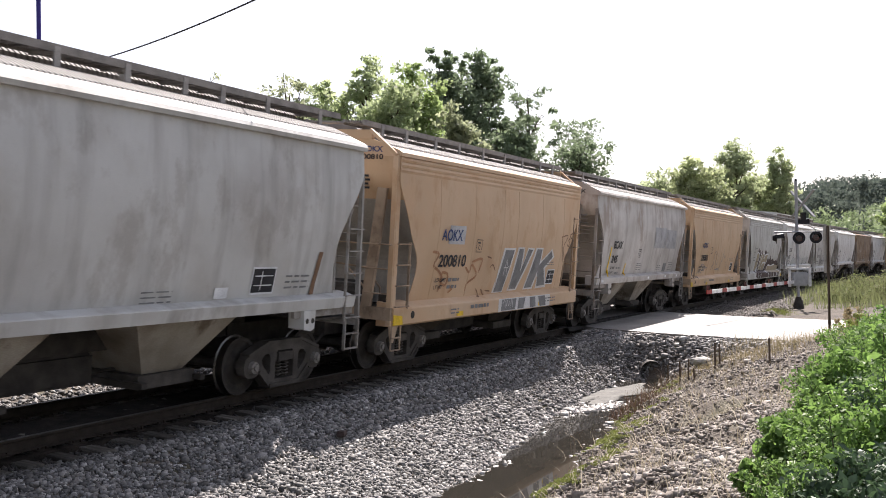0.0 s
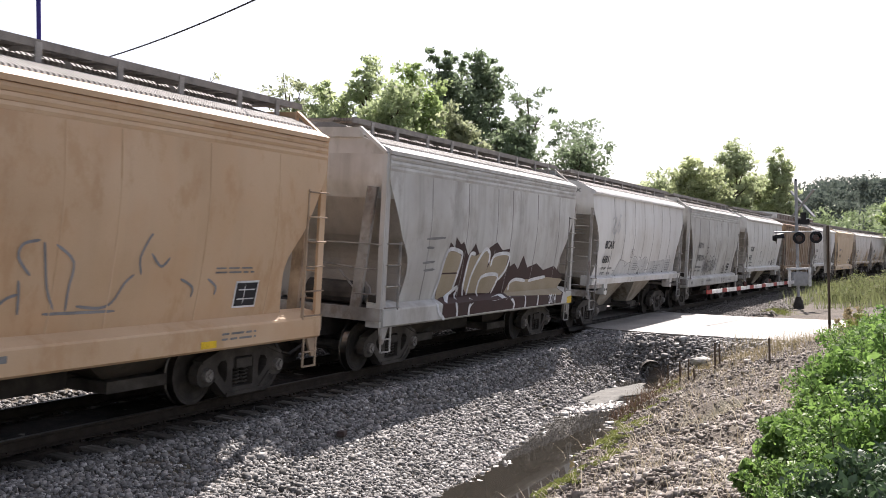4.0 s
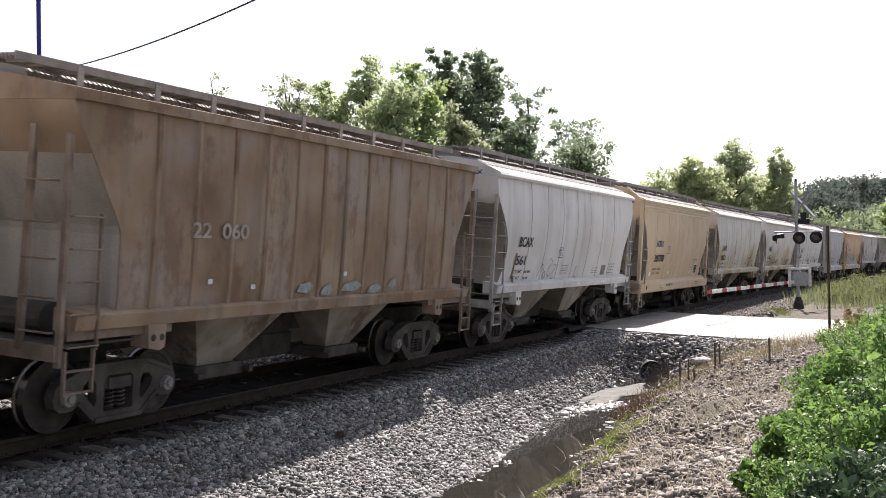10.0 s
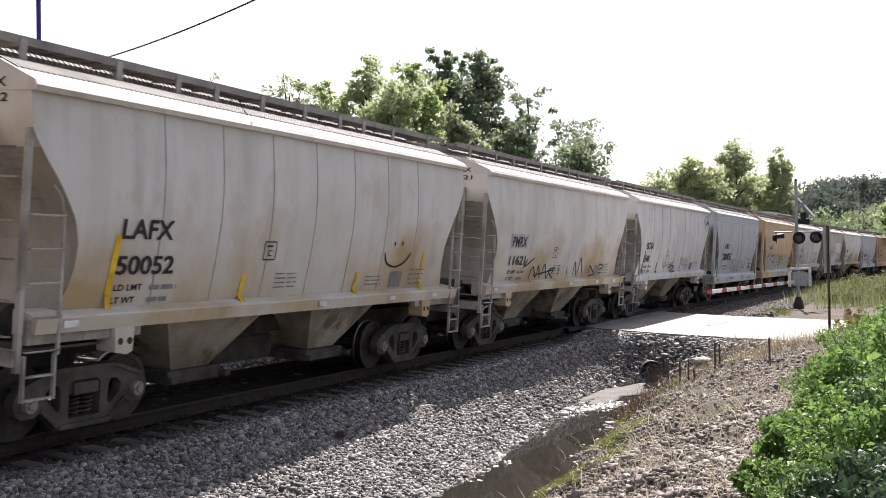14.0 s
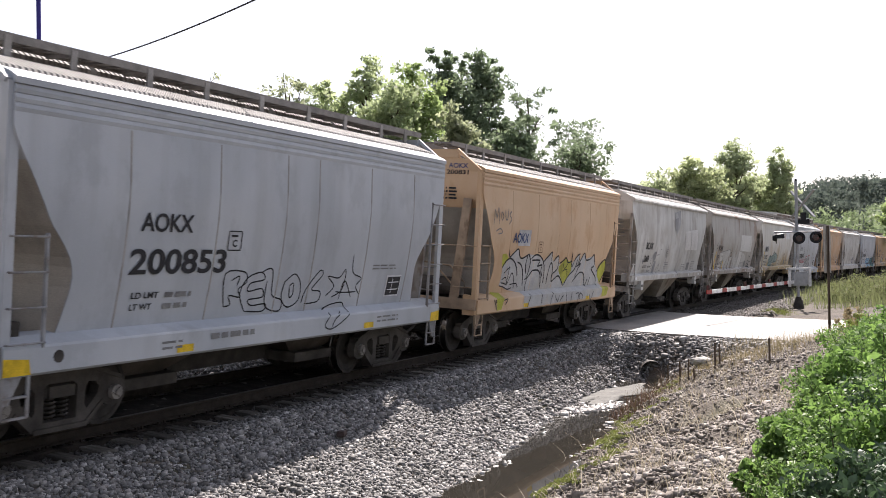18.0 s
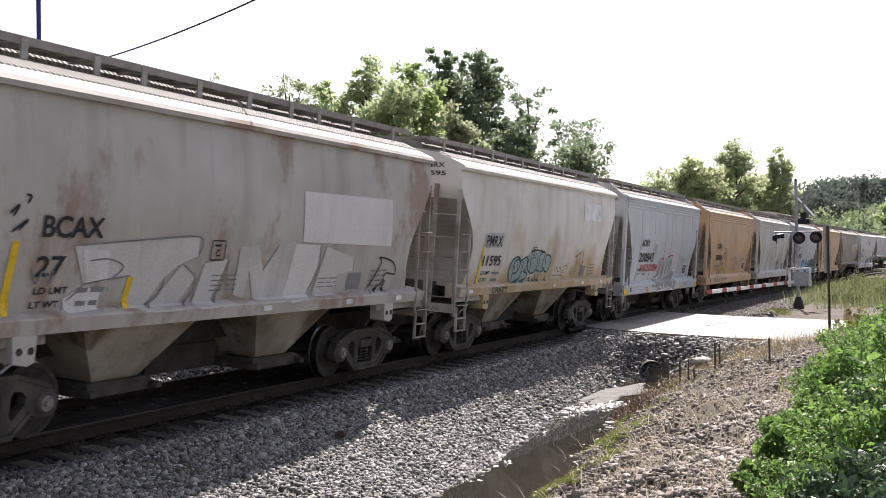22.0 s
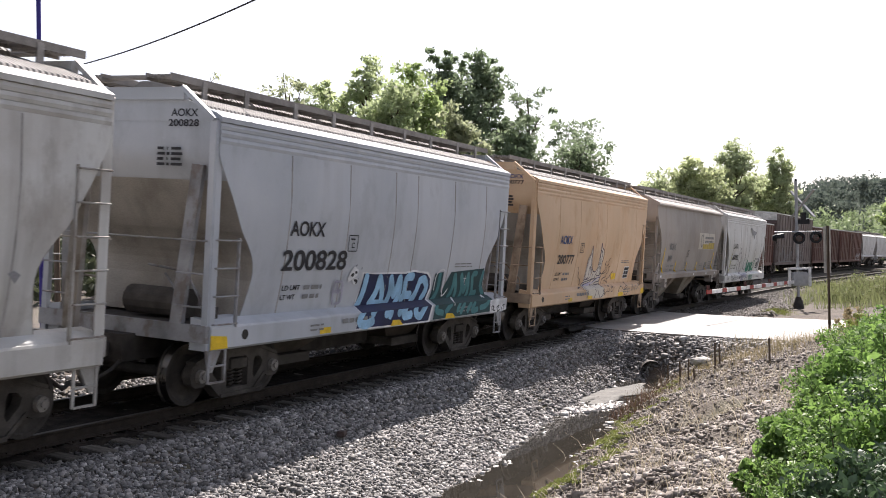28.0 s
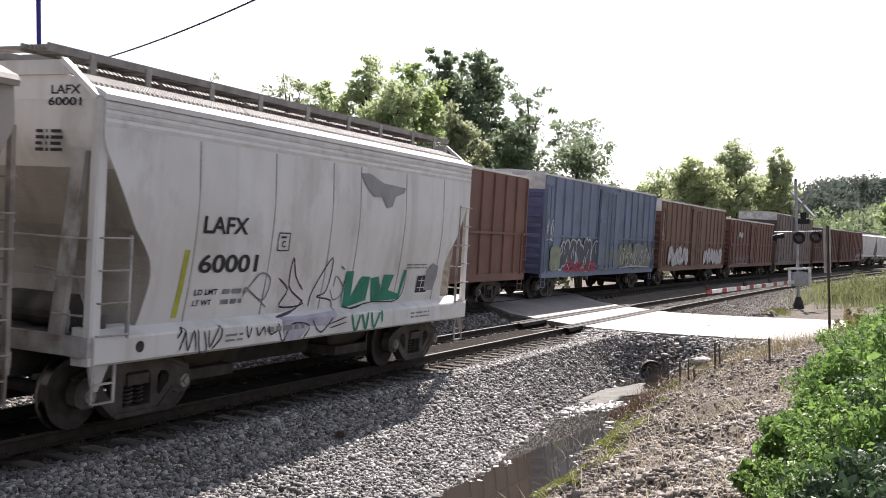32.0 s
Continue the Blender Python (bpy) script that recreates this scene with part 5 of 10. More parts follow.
def boxcar(s_lead, length, height, side, end, label, top_white=True):
    """Steel boxcar: posts on the sides, ribbed ends, plug door, roof with seams, ladders, sill and trucks."""
    car = tagged(new("boxcar"), label, "railway car", group="parked boxcars")
    h, w, z0 = length / 2, 1.58, 1.02
    bm = bmesh.new()
    box(bm, -h, h, -w, w, z0, height - 0.12)
    part("body", bm, side, car)
    bm = bmesh.new()
    prism(bm, [(-w - 0.03, height - 0.14), (-w - 0.03, height - 0.08), (0, height), (w + 0.03, height - 0.08), (w + 0.03, height - 0.14)], 'x', -h - 0.03, h + 0.03)
    part("roof", bm, GALV, car, "dull galvanised roof")
    for k in range(11):
        x = -h + 0.1 + (length - 0.2) * k / 10
        bm = bmesh.new()
        beam(bm, (x, -w, height - 0.05), (x, 0, height + 0.03), 0.06, 0.05)
        beam(bm, (x, 0, height + 0.03), (x, w, height - 0.05), 0.06, 0.05)
        part("roof_rib", bm, GALV, car)
    dw = 1.5
    n = 6
    for s in (-1, 1):
        for k in range(n * 2 + 2):
            f = k % (n + 1) / n
            x = -h + 0.06 + (h - dw - 0.12) * f if k <= n else dw + 0.06 + (h - dw - 0.12) * f
            bm = bmesh.new()
            prism(bm, [(x - 0.06, s * (w - 0.002)), (x - 0.035, s * (w + 0.06)), (x + 0.035, s * (w + 0.06)), (x + 0.06, s * (w - 0.002))], 'z', z0 + 0.05, height - 0.18)
            part("side_post", bm, side, car)
        bm = bmesh.new()
        box(bm, -h, h, s * w - 0.05, s * w + 0.05, z0 - 0.16, z0 + 0.1)
        part("side_sill", bm, side, car)
        bm = bmesh.new()
        box(bm, -h + 0.1, -dw - 0.05, min(s * (w - 0.02), s * (w + 0.078)), max(s * (w - 0.02), s * (w + 0.078)), z0 + 1.42, z0 + 1.50)
        box(bm, dw + 0.05, h - 0.1, min(s * (w - 0.02), s * (w + 0.078)), max(s * (w - 0.02), s * (w + 0.078)), z0 + 1.42, z0 + 1.50)
        part("side_rail", bm, side, car)
        bm = bmesh.new()
        y = s * (w + 0.09)
        box(bm, -dw + 0.1, dw - 0.1, y - 0.04, y + 0.04, z0 + 0.1, height - 0.3)
        door = part("door", bm, side, car)
        for z in (z0 + 0.25, z0 + 1.2, z0 + 2.2, height - 0.42):
            bm = bmesh.new()
            box(bm, -dw + 0.16, dw - 0.16, y + s * 0.04 - 0.025, y + s * 0.04 + 0.025, z - 0.05, z + 0.05)
            part("door_rib", bm, side, door)
        for x in (-0.55, 0.0, 0.55):
            bm = bmesh.new()
            tube(bm, [(x, y + s * 0.09, z0 + 0.15), (x, y + s * 0.09, height - 0.4)], 0.022, 6)
            part("lock_bar", bm, side, door)
        for e in (-1, 1):
            ladder(car, e * h - e * 0.52 if e > 0 else -h + 0.08, e * h - e * 0.08 if e > 0 else -h + 0.52, s * (w + 0.08), z0 + 0.05, z0 + 1.5 if e > 0 else height - 0.5, 4 if e > 0 else 7, side)
            stirrup(car, e * (h - 0.3), s * w, 0.5, z0 - 0.1, 0.4, side)
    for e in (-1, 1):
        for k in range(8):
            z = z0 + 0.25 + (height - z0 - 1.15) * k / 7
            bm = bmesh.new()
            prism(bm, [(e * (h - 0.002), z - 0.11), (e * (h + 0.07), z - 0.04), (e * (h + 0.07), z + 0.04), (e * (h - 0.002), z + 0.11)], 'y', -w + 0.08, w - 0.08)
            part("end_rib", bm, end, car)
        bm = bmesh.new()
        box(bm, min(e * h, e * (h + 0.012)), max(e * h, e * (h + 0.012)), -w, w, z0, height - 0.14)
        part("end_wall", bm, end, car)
        if top_white:
            bm = bmesh.new()
            box(bm, min(e * h, e * (h + 0.03)), max(e * h, e * (h + 0.03)), -w, w, height - 0.68, height - 0.13)
            part("end_panel", bm, PALE, car, "pale top panel")
        add_truck(car, e * (h - 1.9))
        bm = bmesh.new()
        box(bm, min(e * (h - 2.4), e * (h + 0.2)), max(e * (h - 2.4), e * (h + 0.2)), -0.3, 0.3, 0.68, 1.02)
        part("draft_sill", bm, DARK, car)
        add_coupler(car, e * (h - 0.1), e)
    bm = bmesh.new()
    box(bm, -h + 2.2, h - 2.2, -0.25, 0.25, 0.72, 1.02)
    part("centre_sill", bm, DARK, car)
    car.matrix_basis = track_pose(s_lead + h, SIDING_LAT, SIDING_UP)
    return car


# Each second tone is the side colour, shaded down for the ends.
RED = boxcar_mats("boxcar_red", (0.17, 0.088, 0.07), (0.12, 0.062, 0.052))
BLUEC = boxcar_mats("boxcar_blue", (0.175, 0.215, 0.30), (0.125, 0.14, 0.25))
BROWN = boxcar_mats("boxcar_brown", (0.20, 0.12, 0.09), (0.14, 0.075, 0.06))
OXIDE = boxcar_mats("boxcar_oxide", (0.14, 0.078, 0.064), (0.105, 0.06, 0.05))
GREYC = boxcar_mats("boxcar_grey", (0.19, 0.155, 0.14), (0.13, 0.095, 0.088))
BOXCARS = [
    (18.9, 15.2, 4.62, RED, "rust-red steel boxcar beside a blue one", False),
    (35.85, 15.9, 4.9, BLUEC, "faded blue steel boxcar with spray-painted lower side", True),
    (53.0, 15.9, 4.75, BROWN, "brown steel boxcar with pale spray lettering along its base", True),
    (70.6, 16.2, 4.3, RED, "rust-red steel boxcar with a pale emblem", False),
    (88.0, 18.0, 5.3, GREYC, "taller brown-grey steel boxcar with a pale end", True),
    (107.2, 16.2, 4.6, OXIDE, "dark red steel boxcar at a distance", False),
    (124.5, 16.2, 4.6, RED, "rust-red steel boxcar at a distance", False),
]
box_things = [boxcar(a, b, c, m[0], m[1], d, t) for a, b, c, m, d, t in BOXCARS]
for k in range(2):
    far_car = copy_thing(templates["B"], track_pose(141.6 + B_HALF + 12.6 * k, SIDING_LAT, SIDING_UP))
    repaint(far_car, P_WHITE, P_WHITE)
    tagged(far_car, "white covered hopper car parked behind the boxcars", "railway car", group="parked hopper cars")

# ---- crossing signal with its lowered gate ----
STEEL = mat("galvanised_steel", (0.34, 0.345, 0.35), rough=0.5, metal=0.3, scale=3, bump=0.05)
BLACKP = mat("black_paint", (0.02, 0.02, 0.022), rough=0.5, bump=0.03)
LENS = mat("red_lens", (0.05, 0.008, 0.01), rough=0.15, bump=0.0, coat=0.5)
WHITEP = mat("white_board", (0.72, 0.72, 0.70), rough=0.5, bump=0.03)
REDP = mat("red_board", (0.30, 0.04, 0.035), rough=0.5, bump=0.03)


def lamp_head(sig, x, y, z, turn):
    bm = bmesh.new()
    tube(bm, [(0, -0.01, 0), (0, 0.01, 0)], 0.25, 20)
    tube(bm, [(0, 0.01, 0), (0, 0.14, 0)], [0.16, 0.11], 14)
    head = part("lamp_head", bm, BLACKP, sig, "black round backplate", at=pose(x, y, z, 0, 0, turn))
    bm = bmesh.new()
    tube(bm, [(0, -0.04, 0), (0, -0.012, 0)], [0.12, 0.15], 16)
    part("lens", bm, LENS, head, "dark red glass lens")
    bm = bmesh.new()
    n = 14
    prev = None
    for k in range(n + 1):
        a = math.pi * (k / n) * 1.1 - 0.05 * math.pi
        cur = [bm.verts.new((r * math.cos(a), yy, r * math.sin(a))) for r, yy in ((0.165, -0.012), (0.175, -0.32), (0.16, -0.32), (0.15, -0.012))]
        if prev:
            for i in range(4):
                bm.faces.new((prev[i], prev[(i + 1) % 4], cur[(i + 1) % 4], cur[i]))
        prev = cur
    part("hood", bm, BLACKP, head, "black visor hood")


sig = tagged(new("crossing_signal"), "railway crossing signal mast with crossbuck, red lamps and lowered gate", "crossing signal")
SIG_AT = (44.0, 4.12)
SIG_Z = float(ground_z(*SIG_AT))
sig.matrix_basis = pose(SIG_AT[0], SIG_AT[1], SIG_Z, 0, 0, -65.3)
bm = bmesh.new()
tube(bm, [(0, 0, 0.3), (0, 0, 5.3)], 0.065, 12)
part("mast", bm, STEEL, sig)
bm = bmesh.new()
tube(bm, [(0, 0, -0.3), (0, 0, 0.12), (0, 0, 0.5)], [0.24, 0.22, 0.10], 12)
part("base", bm, DARK, sig, "dark cast foot")
for sgn in (-1, 1):
    bm = bmesh.new()
    c = Vector((0.30, 0.10, 4.35))
    d = Vector((0.42 * sgn, -0.55 * sgn, 0.72)).normalized()
    beam(bm, c - d * 0.78, c + d * 0.78, 0.03, 0.17, up=(0.8, 0.6, 0))
    part("crossbuck_board", bm, STEEL, sig, "grey back of a crossbuck board")
bm = bmesh.new()
tube(bm, [(0, 0, 5.3), (0, 0, 5.38)], 0.05, 8)
part("mast_cap", bm, BLACKP, sig)
bm = bmesh.new()
box(bm, 0.06, 0.50, -0.10, 0.10, 3.50, 3.70)
box(bm, 0.20, 0.36, -0.10, 0.10, 3.70, 3.98)
part("number_sign", bm, BLACKP, sig, "small dark sign plate")
bm = bmesh.new()
tube(bm, [(-0.95, -0.05, 3.18), (1.0, -0.05, 3.18)], 0.03, 8)
part("crossarm", bm, STEEL, sig)
lamp_head(sig, 0.02, -0.18, 2.92, -14)
lamp_head(sig, 0.72, -0.18, 2.94, -14)
lamp_head(sig, -0.85, 0.05, 2.95, 75)
bm = bmesh.new()
box(bm, -0.30, 0.38, -0.2, 0.25, 0.95, 1.52)
bmesh.ops.bevel(bm, geom=list(bm.edges), offset=0.05, segments=2, affect='EDGES')
part("gate_machine", bm, STEEL, sig, "grey gate motor housing")
for x in (-0.38, 0.46):
    bm = bmesh.new()
    beam(bm, (x, -0.1, 0.92), (x, -0.1, 1.66), 0.08, 0.10)
    part("gate_yoke", bm, WHITEP, sig)
bm = bmesh.new()
box(bm, -0.43, 0.51, -0.14, 0.1, 1.62, 1.70)
part("yoke_bar", bm, WHITEP, sig)
inv = sig.matrix_basis.inverted()
tip, root = inv @ Vector((33.2, 5.92, 0.86)), inv @ Vector((43.7, 4.25, 0.93))
for k in range(7):
    for red, f0, f1 in ((False, k, k + 0.68), (True, k + 0.68, k + 1)):
        bm = bmesh.new()
        beam(bm, root.lerp(tip, f0 / 7), root.lerp(tip, f1 / 7), 0.03, 0.13)
        part("gate_board", bm, REDP if red else WHITEP, sig, "red stripe" if red else "")
for f in (0.99, 0.62, 0.33):
    p = root.lerp(tip, f)
    bm = bmesh.new()
    box(bm, p.x - 0.05, p.x + 0.05, p.y - 0.05, p.y + 0.05, p.z + 0.06, p.z + 0.22)
    part("gate_lamp", bm, LENS, sig, "small red gate lamp")

# ---- sign post, stakes, poles, cable, culvert ----
WOODP = mat("weathered_post", (0.13, 0.10, 0.075), rough=0.9, stretch=(6, 6, 1), bump=0.4)
sp = tagged(new("sign_post"), "thin dark steel sign post beside the road", "sign post")
sz = float(ground_z(26.6, 1.78))
sp.matrix_basis = pose(26.6, 1.78, sz, 0.4, 0, -55)
bm = bmesh.new()
prism(bm, [(-0.04, -0.03), (-0.03, 0.03), (0.03, 0.03), (0.04, -0.03), (0.02, -0.03), (0.015, 0.01), (-0.015, 0.01), (-0.02, -0.03)], 'z', -0.3, 2.95)
bmesh.ops.scale(bm, verts=list(bm.verts), vec=(0.7, 0.7, 1.0))
part("post", bm, WOODP, sp)
bm = bmesh.new()
box(bm, -0.10, 0.09, 0.022, 0.035, 1.78, 2.93)
part("sign_plate", bm, mat("sign_back", (0.42, 0.40, 0.36), rough=0.6, metal=0.3), sp, "narrow plate seen from behind")

rng = random.Random(3)
for x, y, hgt in ((26.3, 5.72, 0.55), (23.4, 4.81, 0.5), (23.0, 4.56, 0.62), (23.15, 4.43, 0.3), (23.5, 4.04, 0.6), (23.63, 3.96, 0.5), (20.6, 2.49, 0.5)):
    bm = bmesh.new()
    tube(bm, [(0, 0, -0.2), (rng.uniform(-.03, .03), rng.uniform(-.03, .03), hgt)], [0.026, 0.02], 6)
    st = part("stake", bm, WOODP, at=pose(x, y, float(ground_z(x, y))))
    tagged(st, "short dark weathered wooden stake in the ditch bank", "stake", group="stakes along the ditch")

BLUEP = mat("blue_pole_paint", (0.05, 0.04, 0.22), rough=0.5, bump=0.03)
bm = bmesh.new()
tube(bm, [(0, 0, -0.3), (0, 0, 11.5)], [0.075, 0.065], 12)
box(bm, -0.2, 0.2, -0.2, 0.2, -0.3, 0.06)
pole = part("pole", bm, BLUEP, at=pose(22.25, 23.45, float(ground_z(22.25, 23.45))))
tagged(pole, "tall slim blue-painted steel pole behind the tracks", "pole")
bm = bmesh.new()
tube(bm, [(0, 0, -0.3), (0, 0, 8.05)], [0.09, 0.08], 8)
tube(bm, [(0, 0, 8.05), (0, 0, 8.3)], 0.11, 8)
post2 = part("utility_post", bm, WOODP, at=pose(22.36, 22.94, float(ground_z(22.36, 22.94))))
tagged(post2, "dark timber service post with a capped top", "utility post")
a_, b_ = Vector((22.36, 22.94, 7.9)), Vector((8.0, -3.1, 7.6))
bm = bmesh.new()
tube(bm, [a_.lerp(b_, k / 24) - Vector((0, 0, 0.75 * 4 * (k / 24) * (1 - k / 24))) for k in range(25)], 0.017, 6)
tagged(part("overhead_cable", bm, BLACKP), "thin black overhead cable rising from the post", "cable")

PIPE = mat("culvert_pipe", (0.045, 0.04, 0.036), rough=0.7, metal=0.4, bump=0.2)
bm = bmesh.new()
ring = []
for yv, r in ((0.0, 0.29), (4.5, 0.29), (4.5, 0.265), (0.0, 0.265)):
    ring.append([bm.verts.new((r * math.cos(2 * math.pi * k / 20), yv, r * math.sin(2 * math.pi * k / 20))) for k in range(20)])
for i in range(4):
    for k in range(20):
        bm.faces.new((ring[i][k], ring[i][(k + 1) % 20], ring[(i + 1) % 4][(k + 1) % 20], ring[(i + 1) % 4][k]))
cv = part("culvert", bm, PIPE, at=pose(27.56, 6.45, -1.13, 0, 0, -73))
tagged(cv, "dark corrugated culvert pipe under the road bank", "culvert", kind="structure")


# ---- trees and weeds ----
BARK = mat("bark", (0.10, 0.08, 0.06), rough=0.95, stretch=(4, 4, 1), fine=20, bump=0.6)
LEAF_DARK = island_mat("leaves_dark", [(0.155, 0.205, 0.128), (0.245, 0.31, 0.19), (0.195, 0.255, 0.15), (0.315, 0.38, 0.24)], rough=0.55, bump=0, translucent=0.6, patch=0.4)
LEAF_LIGHT = island_mat("leaves_light", [(0.200, 0.280, 0.108), (0.295, 0.390, 0.156), (0.370, 0.455, 0.205), (0.230, 0.312, 0.125)], rough=0.55, bump=0, translucent=0.65, patch=0.35)
LEAF_MID = island_mat("leaves_mid", [(0.227, 0.292, 0.145), (0.356, 0.430, 0.227), (0.470, 0.535, 0.308), (0.276, 0.348, 0.179)], rough=0.55, bump=0, translucent=0.65, patch=0.4)
LEAF_GREY = island_mat("leaves_grey", [(0.252, 0.288, 0.162), (0.342, 0.378, 0.234), (0.432, 0.468, 0.288)], rough=0.6, bump=0, translucent=0.65, patch=0.5)
# Ridge leaves: greyed, with the distance haze put into the colour.
LEAF_FAR_HAZE = island_mat("leaves_far_haze", [(0.115, 0.145, 0.118), (0.14, 0.172, 0.142), (0.165, 0.2, 0.162)], rough=0.95, bump=0, translucent=0.35, patch=0.02)
LEAF_BELT = island_mat("leaves_belt", [(0.17, 0.235, 0.12), (0.25, 0.325, 0.17), (0.31, 0.385, 0.21), (0.21, 0.275, 0.14)], rough=0.6, bump=0, translucent=0.4, patch=0.1)
# Two leaf tones for the bend, paled to carry haze.
LEAF_SOFT_HAZE = island_mat("leaves_soft_haze", [(0.31, 0.365, 0.215), (0.42, 0.48, 0.285), (0.50, 0.555, 0.345), (0.355, 0.425, 0.24)], rough=0.6, bump=0, translucent=0.65, patch=0.3)
LEAF_BEND_HAZE = island_mat("leaves_bend_haze", [(0.29, 0.335, 0.18), (0.375, 0.425, 0.235), (0.45, 0.495, 0.285), (0.32, 0.375, 0.195)], rough=0.6, bump=0, translucent=0.75, patch=0.3)
LEAF_WEED = island_mat("leaves_weed", [(0.045, 0.09, 0.03), (0.11, 0.20, 0.05), (0.25, 0.40, 0.10), (0.07, 0.13, 0.045), (0.36, 0.50, 0.15)], rough=0.55, bump=0, translucent=0.5, patch=1.5)
# Blue-green leaves, darkened to hold the shade low in the bush.
LEAF_WEED_SHADED = island_mat("leaves_weed_shaded", [(0.030, 0.055, 0.030), (0.055, 0.095, 0.050), (0.085, 0.145, 0.065), (0.11, 0.17, 0.10)], rough=0.5, bump=0, translucent=0.3, patch=1.2)
LEAF_DRY = island_mat("grass_dry", [(0.30, 0.24, 0.13), (0.40, 0.33, 0.20), (0.24, 0.20, 0.10), (0.20, 0.21, 0.07)], rough=0.8, bump=0, translucent=0.3, patch=0.6)
LEAF_STRAW = island_mat("straw", [(0.45, 0.39, 0.28), (0.55, 0.49, 0.37), (0.36, 0.30, 0.20)], rough=0.8, bump=0, translucent=0.2)
LEAF_RUSSET = island_mat("dead_stalk_leaves", [(0.13, 0.075, 0.05), (0.20, 0.12, 0.08), (0.10, 0.06, 0.045), (0.16, 0.13, 0.06)], rough=0.85, bump=0, translucent=0.2)
LEAF_UNDER = island_mat("leaves_undergrowth", [(0.045, 0.055, 0.03), (0.07, 0.085, 0.045), (0.10, 0.11, 0.06)], rough=0.7, bump=0, translucent=0.25, patch=0.4)
LEAF_REED = island_mat("reed_leaves", [(0.13, 0.165, 0.06), (0.20, 0.235, 0.095), (0.28, 0.30, 0.14), (0.16, 0.20, 0.07)], rough=0.7, bump=0, translucent=0.4, patch=0.5)
LEAF_GRASS = island_mat("grass_green", [(0.12, 0.16, 0.03), (0.20, 0.24, 0.05), (0.26, 0.28, 0.09), (0.10, 0.15, 0.03)], rough=0.7, bump=0, translucent=0.35, patch=0.8)


def leaf_cloud(centres, radii, per, size, rng, hang=0.0):
    """Small folded leaves spread through soft-edged clumps. Returns vertices and faces."""
    C = np.repeat(np.asarray(centres), per, 0)
    R = np.repeat(np.asarray(radii), per, 0)
    n = len(C)
    d = rng.normal(size=(n, 3))
    d /= np.linalg.norm(d, axis=1, keepdims=True)
    far = rng.random((n, 1)) ** 0.45 * np.where(rng.random((n, 1)) < 0.12, 1.35, 1.0)
    P = C + d * R * far * np.array([1, 1, 0.75])
    s = size * rng.lognormal(0, 0.35, n)[:, None]
    nrm = rng.normal(size=(n, 3)) + np.array([0, 0, 0.5])
    nrm /= np.linalg.norm(nrm, axis=1, keepdims=True)
    t = np.cross(nrm, rng.normal(size=(n, 3)))
    t /= np.linalg.norm(t, axis=1, keepdims=True)
    b = np.cross(nrm, t)
    t[:, 2] -= hang
    V = np.stack([P - t * s, P + b * s * 0.55 + nrm * s * 0.12, P + t * s, P - b * s * 0.55 + nrm * s * 0.12], 1)
    F = np.arange(n * 4).reshape(n, 4)
    return V.reshape(-1, 3), F


def tree(x, y, top, width, base, seed, leaf, label, limbs=15, sprays=13, per=70, size=0.125, open_=0.0, lean=0.0):
    """Tapered trunk, limbs that reach outward and up, and leafy sprays along each limb; top is the height over the rails, base where the crown starts."""
    rng = np.random.default_rng(seed)
    g = float(ground_z(x, y))
    th = tagged(new("tree"), label, "tree")
    th.matrix_basis = pose(x, y, g)
    H = top - g
    b0 = base - g
    bm = bmesh.new()
    trunk = [Vector((lean * k / 6 + 0.12 * math.sin(k * 1.7 + seed), 0.12 * math.cos(k * 1.3 + seed), H * 0.9 * k / 6)) for k in range(7)]
    tr = 0.015 * H + 0.03
    tube(bm, trunk, [tr * (1 - 0.14 * k) for k in range(7)], 9)
    cen, rad = [], []
    for k in range(limbs):
        f = (k + 0.5) / limbs
        z = b0 + (H - b0) * f
        env = min(1.0, 0.6 + 1.2 * f) * max(0.03, 1 - max(0.0, f - 0.4) / 0.66) ** 0.6
        a = k * 2.4 + rng.uniform(-0.5, 0.5)
        r = width * env * rng.uniform(0.62, 1.12)
        tip_ = Vector((r * math.cos(a) + lean * z / H, r * math.sin(a), z + rng.uniform(-0.02, 0.05) * H))
        j = max(1, min(5, int(6 * (z - 0.45 * r) / (H * 0.9))))
        p0 = trunk[j]
        mid_ = p0.lerp(tip_, 0.5) + Vector((0, 0, 0.12 * r))
        tube(bm, [p0, mid_, tip_], [tr * 0.36, tr * 0.2, tr * 0.05], 5)
        for q in range(sprays):
            u = 0.25 + 0.8 * (q + rng.random()) / sprays
            at_ = (p0.lerp(mid_, u * 2) if u < 0.5 else mid_.lerp(tip_, u * 2 - 1))
            side = Vector(rng.normal(size=3)) * width * (0.24 - 0.10 * min(1, u))
            end_ = at_ + side + Vector((0, 0, 0.05 * width))
            tube(bm, [at_, end_], [tr * 0.08, tr * 0.03], 3, cap=False)
            cr = width * rng.uniform(0.11, 0.28) * (1.1 - 0.15 * u)
            cen.append(end_[:])
            rad.append((cr * 1.15, cr * 1.15, cr * 0.95))
    part("trunk", bm, BARK, th)
    cen, rad = np.array(cen), np.array(rad)
    keep = rng.random(len(cen)) >= open_
    V, F = leaf_cloud(cen[keep], rad[keep], per, size, rng, 0.1)
    cr = new("crown", np_mesh("crown", V, F, leaf))
    cr.parent = th
    return th


